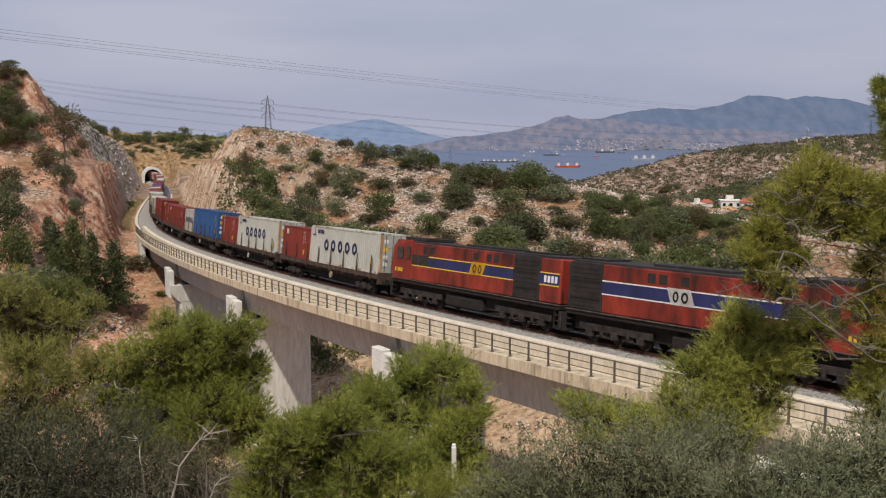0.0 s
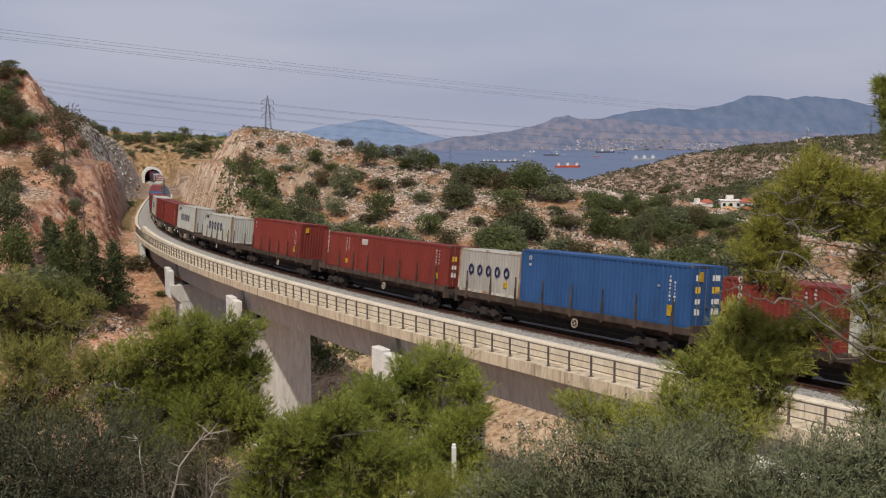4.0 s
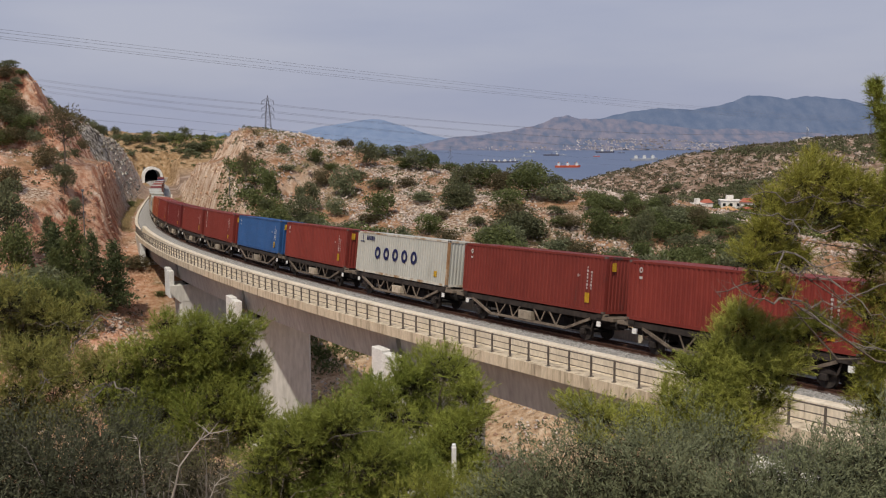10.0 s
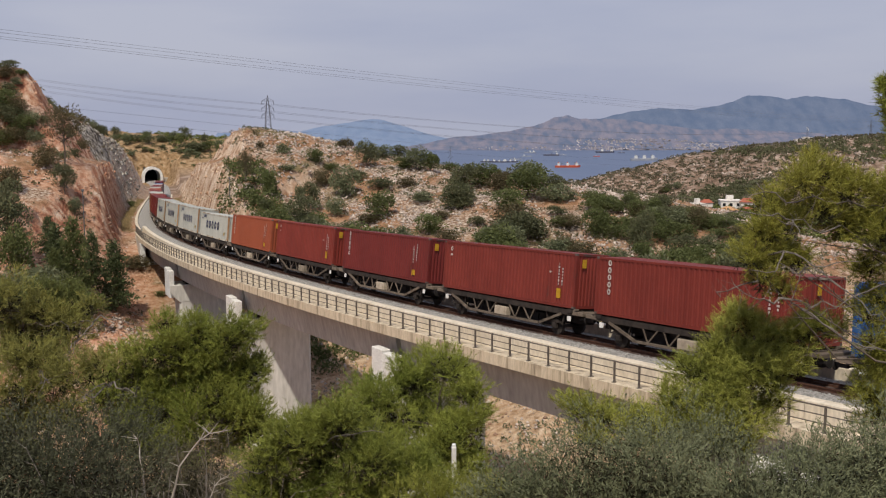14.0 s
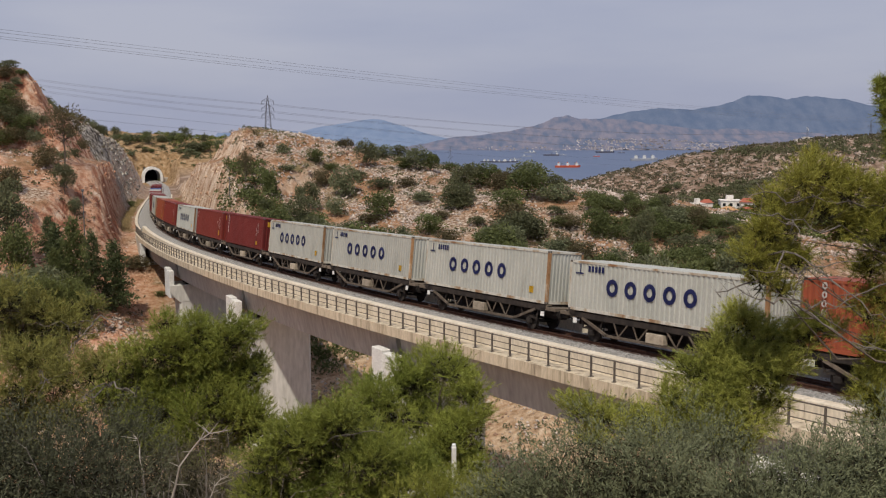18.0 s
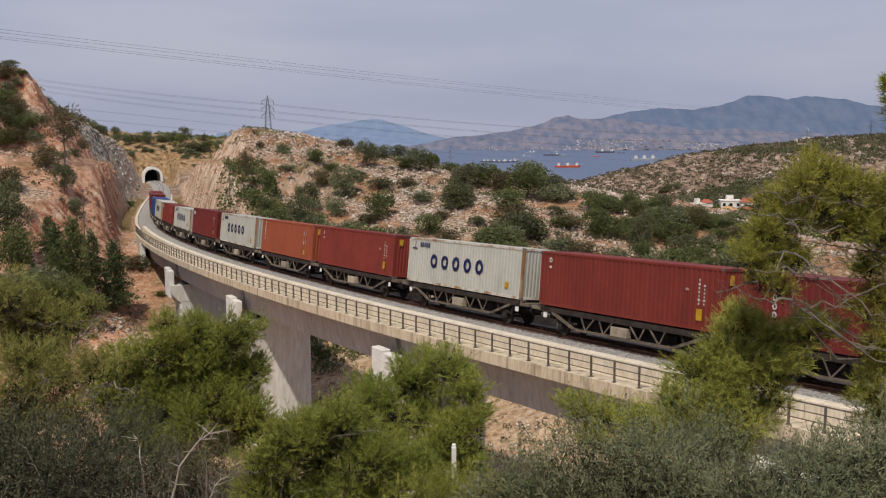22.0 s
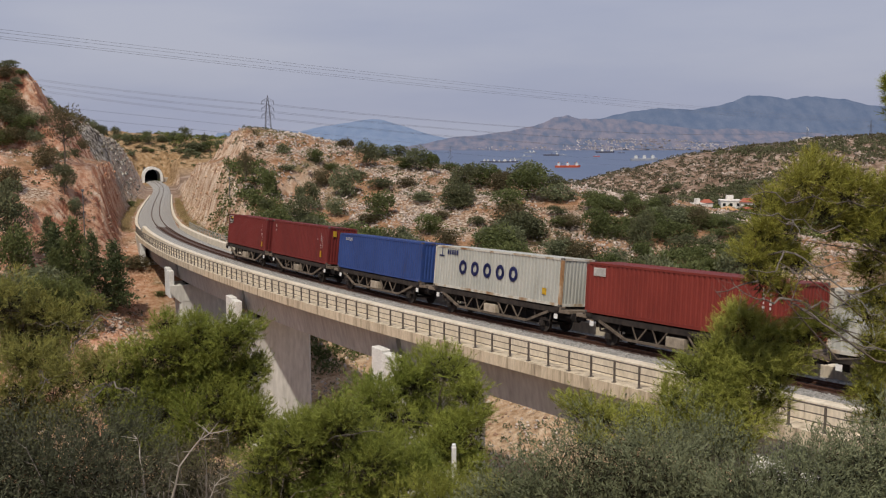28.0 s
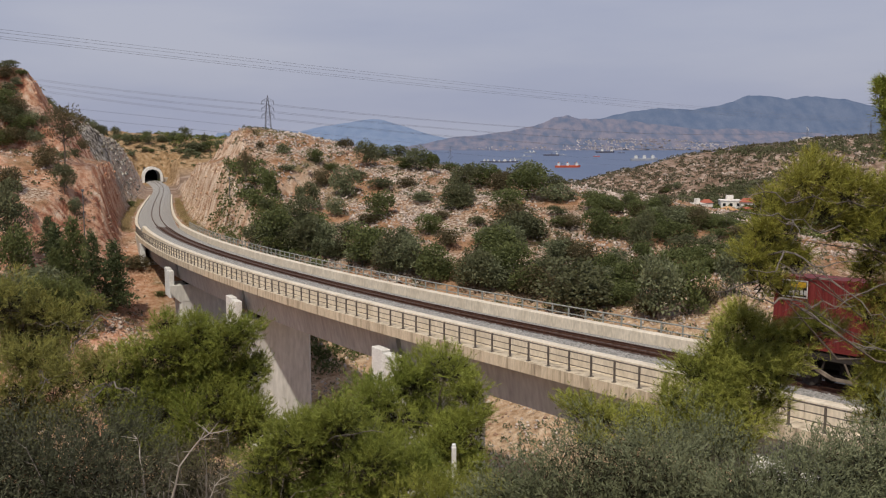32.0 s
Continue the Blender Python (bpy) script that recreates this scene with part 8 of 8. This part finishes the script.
scrub("dry_grass", "tufts of dry yellow grass beside the track", DRY, np.interp(_s5, S, TX) - np.sin(_t5) * _l5, np.interp(_s5, S, TY) + np.cos(_t5) * _l5, _rv.uniform(0.3, 0.75, 2600), 406, 12, 0.8, 0.07)

_rw = np.random.default_rng(407)
_s6, _l6 = _rw.uniform(52, 112, 650), -_rw.uniform(6.5, 15.0, 650)
_t6 = np.interp(_s6, S, TH)
scrub("slope_scrub", "dense dull green scrub close behind the viaduct", GREENER, np.interp(_s6, S, TX) - np.sin(_t6) * _l6, np.interp(_s6, S, TY) + np.cos(_t6) * _l6, _rw.uniform(0.9, 2.2, 650), 408, 30, 0.22, 0.15)

# slim posts beside the line
for px_, py_, hh in ((-47.8, 127.0, 7.1), (-31.6, 142.0, 3.8)):
    pole_ = thing("line_post", "slim grey steel post beside the railway", "post", "posts by the line", Matrix.Translation((px_, py_, ground_z(px_, py_))))
    bm = bmesh.new()
    bar(bm, (0, 0, -0.3), (0, 0, hh), 0.09, 8, 0.06)
    part("pole", bm, STEEL, pole_)
    part("cap", boxes(((-0.16, -0.1, hh), (0.16, 0.1, hh + 0.3)), bevel=0.03), STEEL, pole_)

# loose stones on the ballast shoulders of the viaduct
_rb = np.random.default_rng(91)
m_n = 9000
ss_, ll_ = _rb.uniform(-24, 60, m_n) ** 1.0, _rb.uniform(0.95, 2.45, m_n) * np.where(_rb.random(m_n) < 0.8, 1, -1)
_px, _py, _th = np.interp(ss_, S, TX), np.interp(ss_, S, TY), np.interp(ss_, S, TH)
_z = profile(ss_) + np.interp(ll_, [-2.5, 1.55, 2.5], [-0.36, -0.36, -0.68]) + np.tan(np.interp(ss_, S, CANT)) * (ll_ - 1.1)
ob = scattered("ballast_stones", "angular grey ballast stones", "ballast", STONE, _px - np.sin(_th) * ll_, _py + np.cos(_th) * ll_, _rb.uniform(0.03, 0.065, m_n), 92)
_v = np.empty(len(ob.data.vertices) * 3, np.float32)
ob.data.vertices.foreach_get("co", _v)
_v = _v.reshape(-1, 6, 3)
_v[:, :, 2] += (_z - ground_height(_px - np.sin(_th) * ll_, _py + np.cos(_th) * ll_))[:, None]
ob.data.vertices.foreach_set("co", _v.ravel())
ob.data.update()


motions()
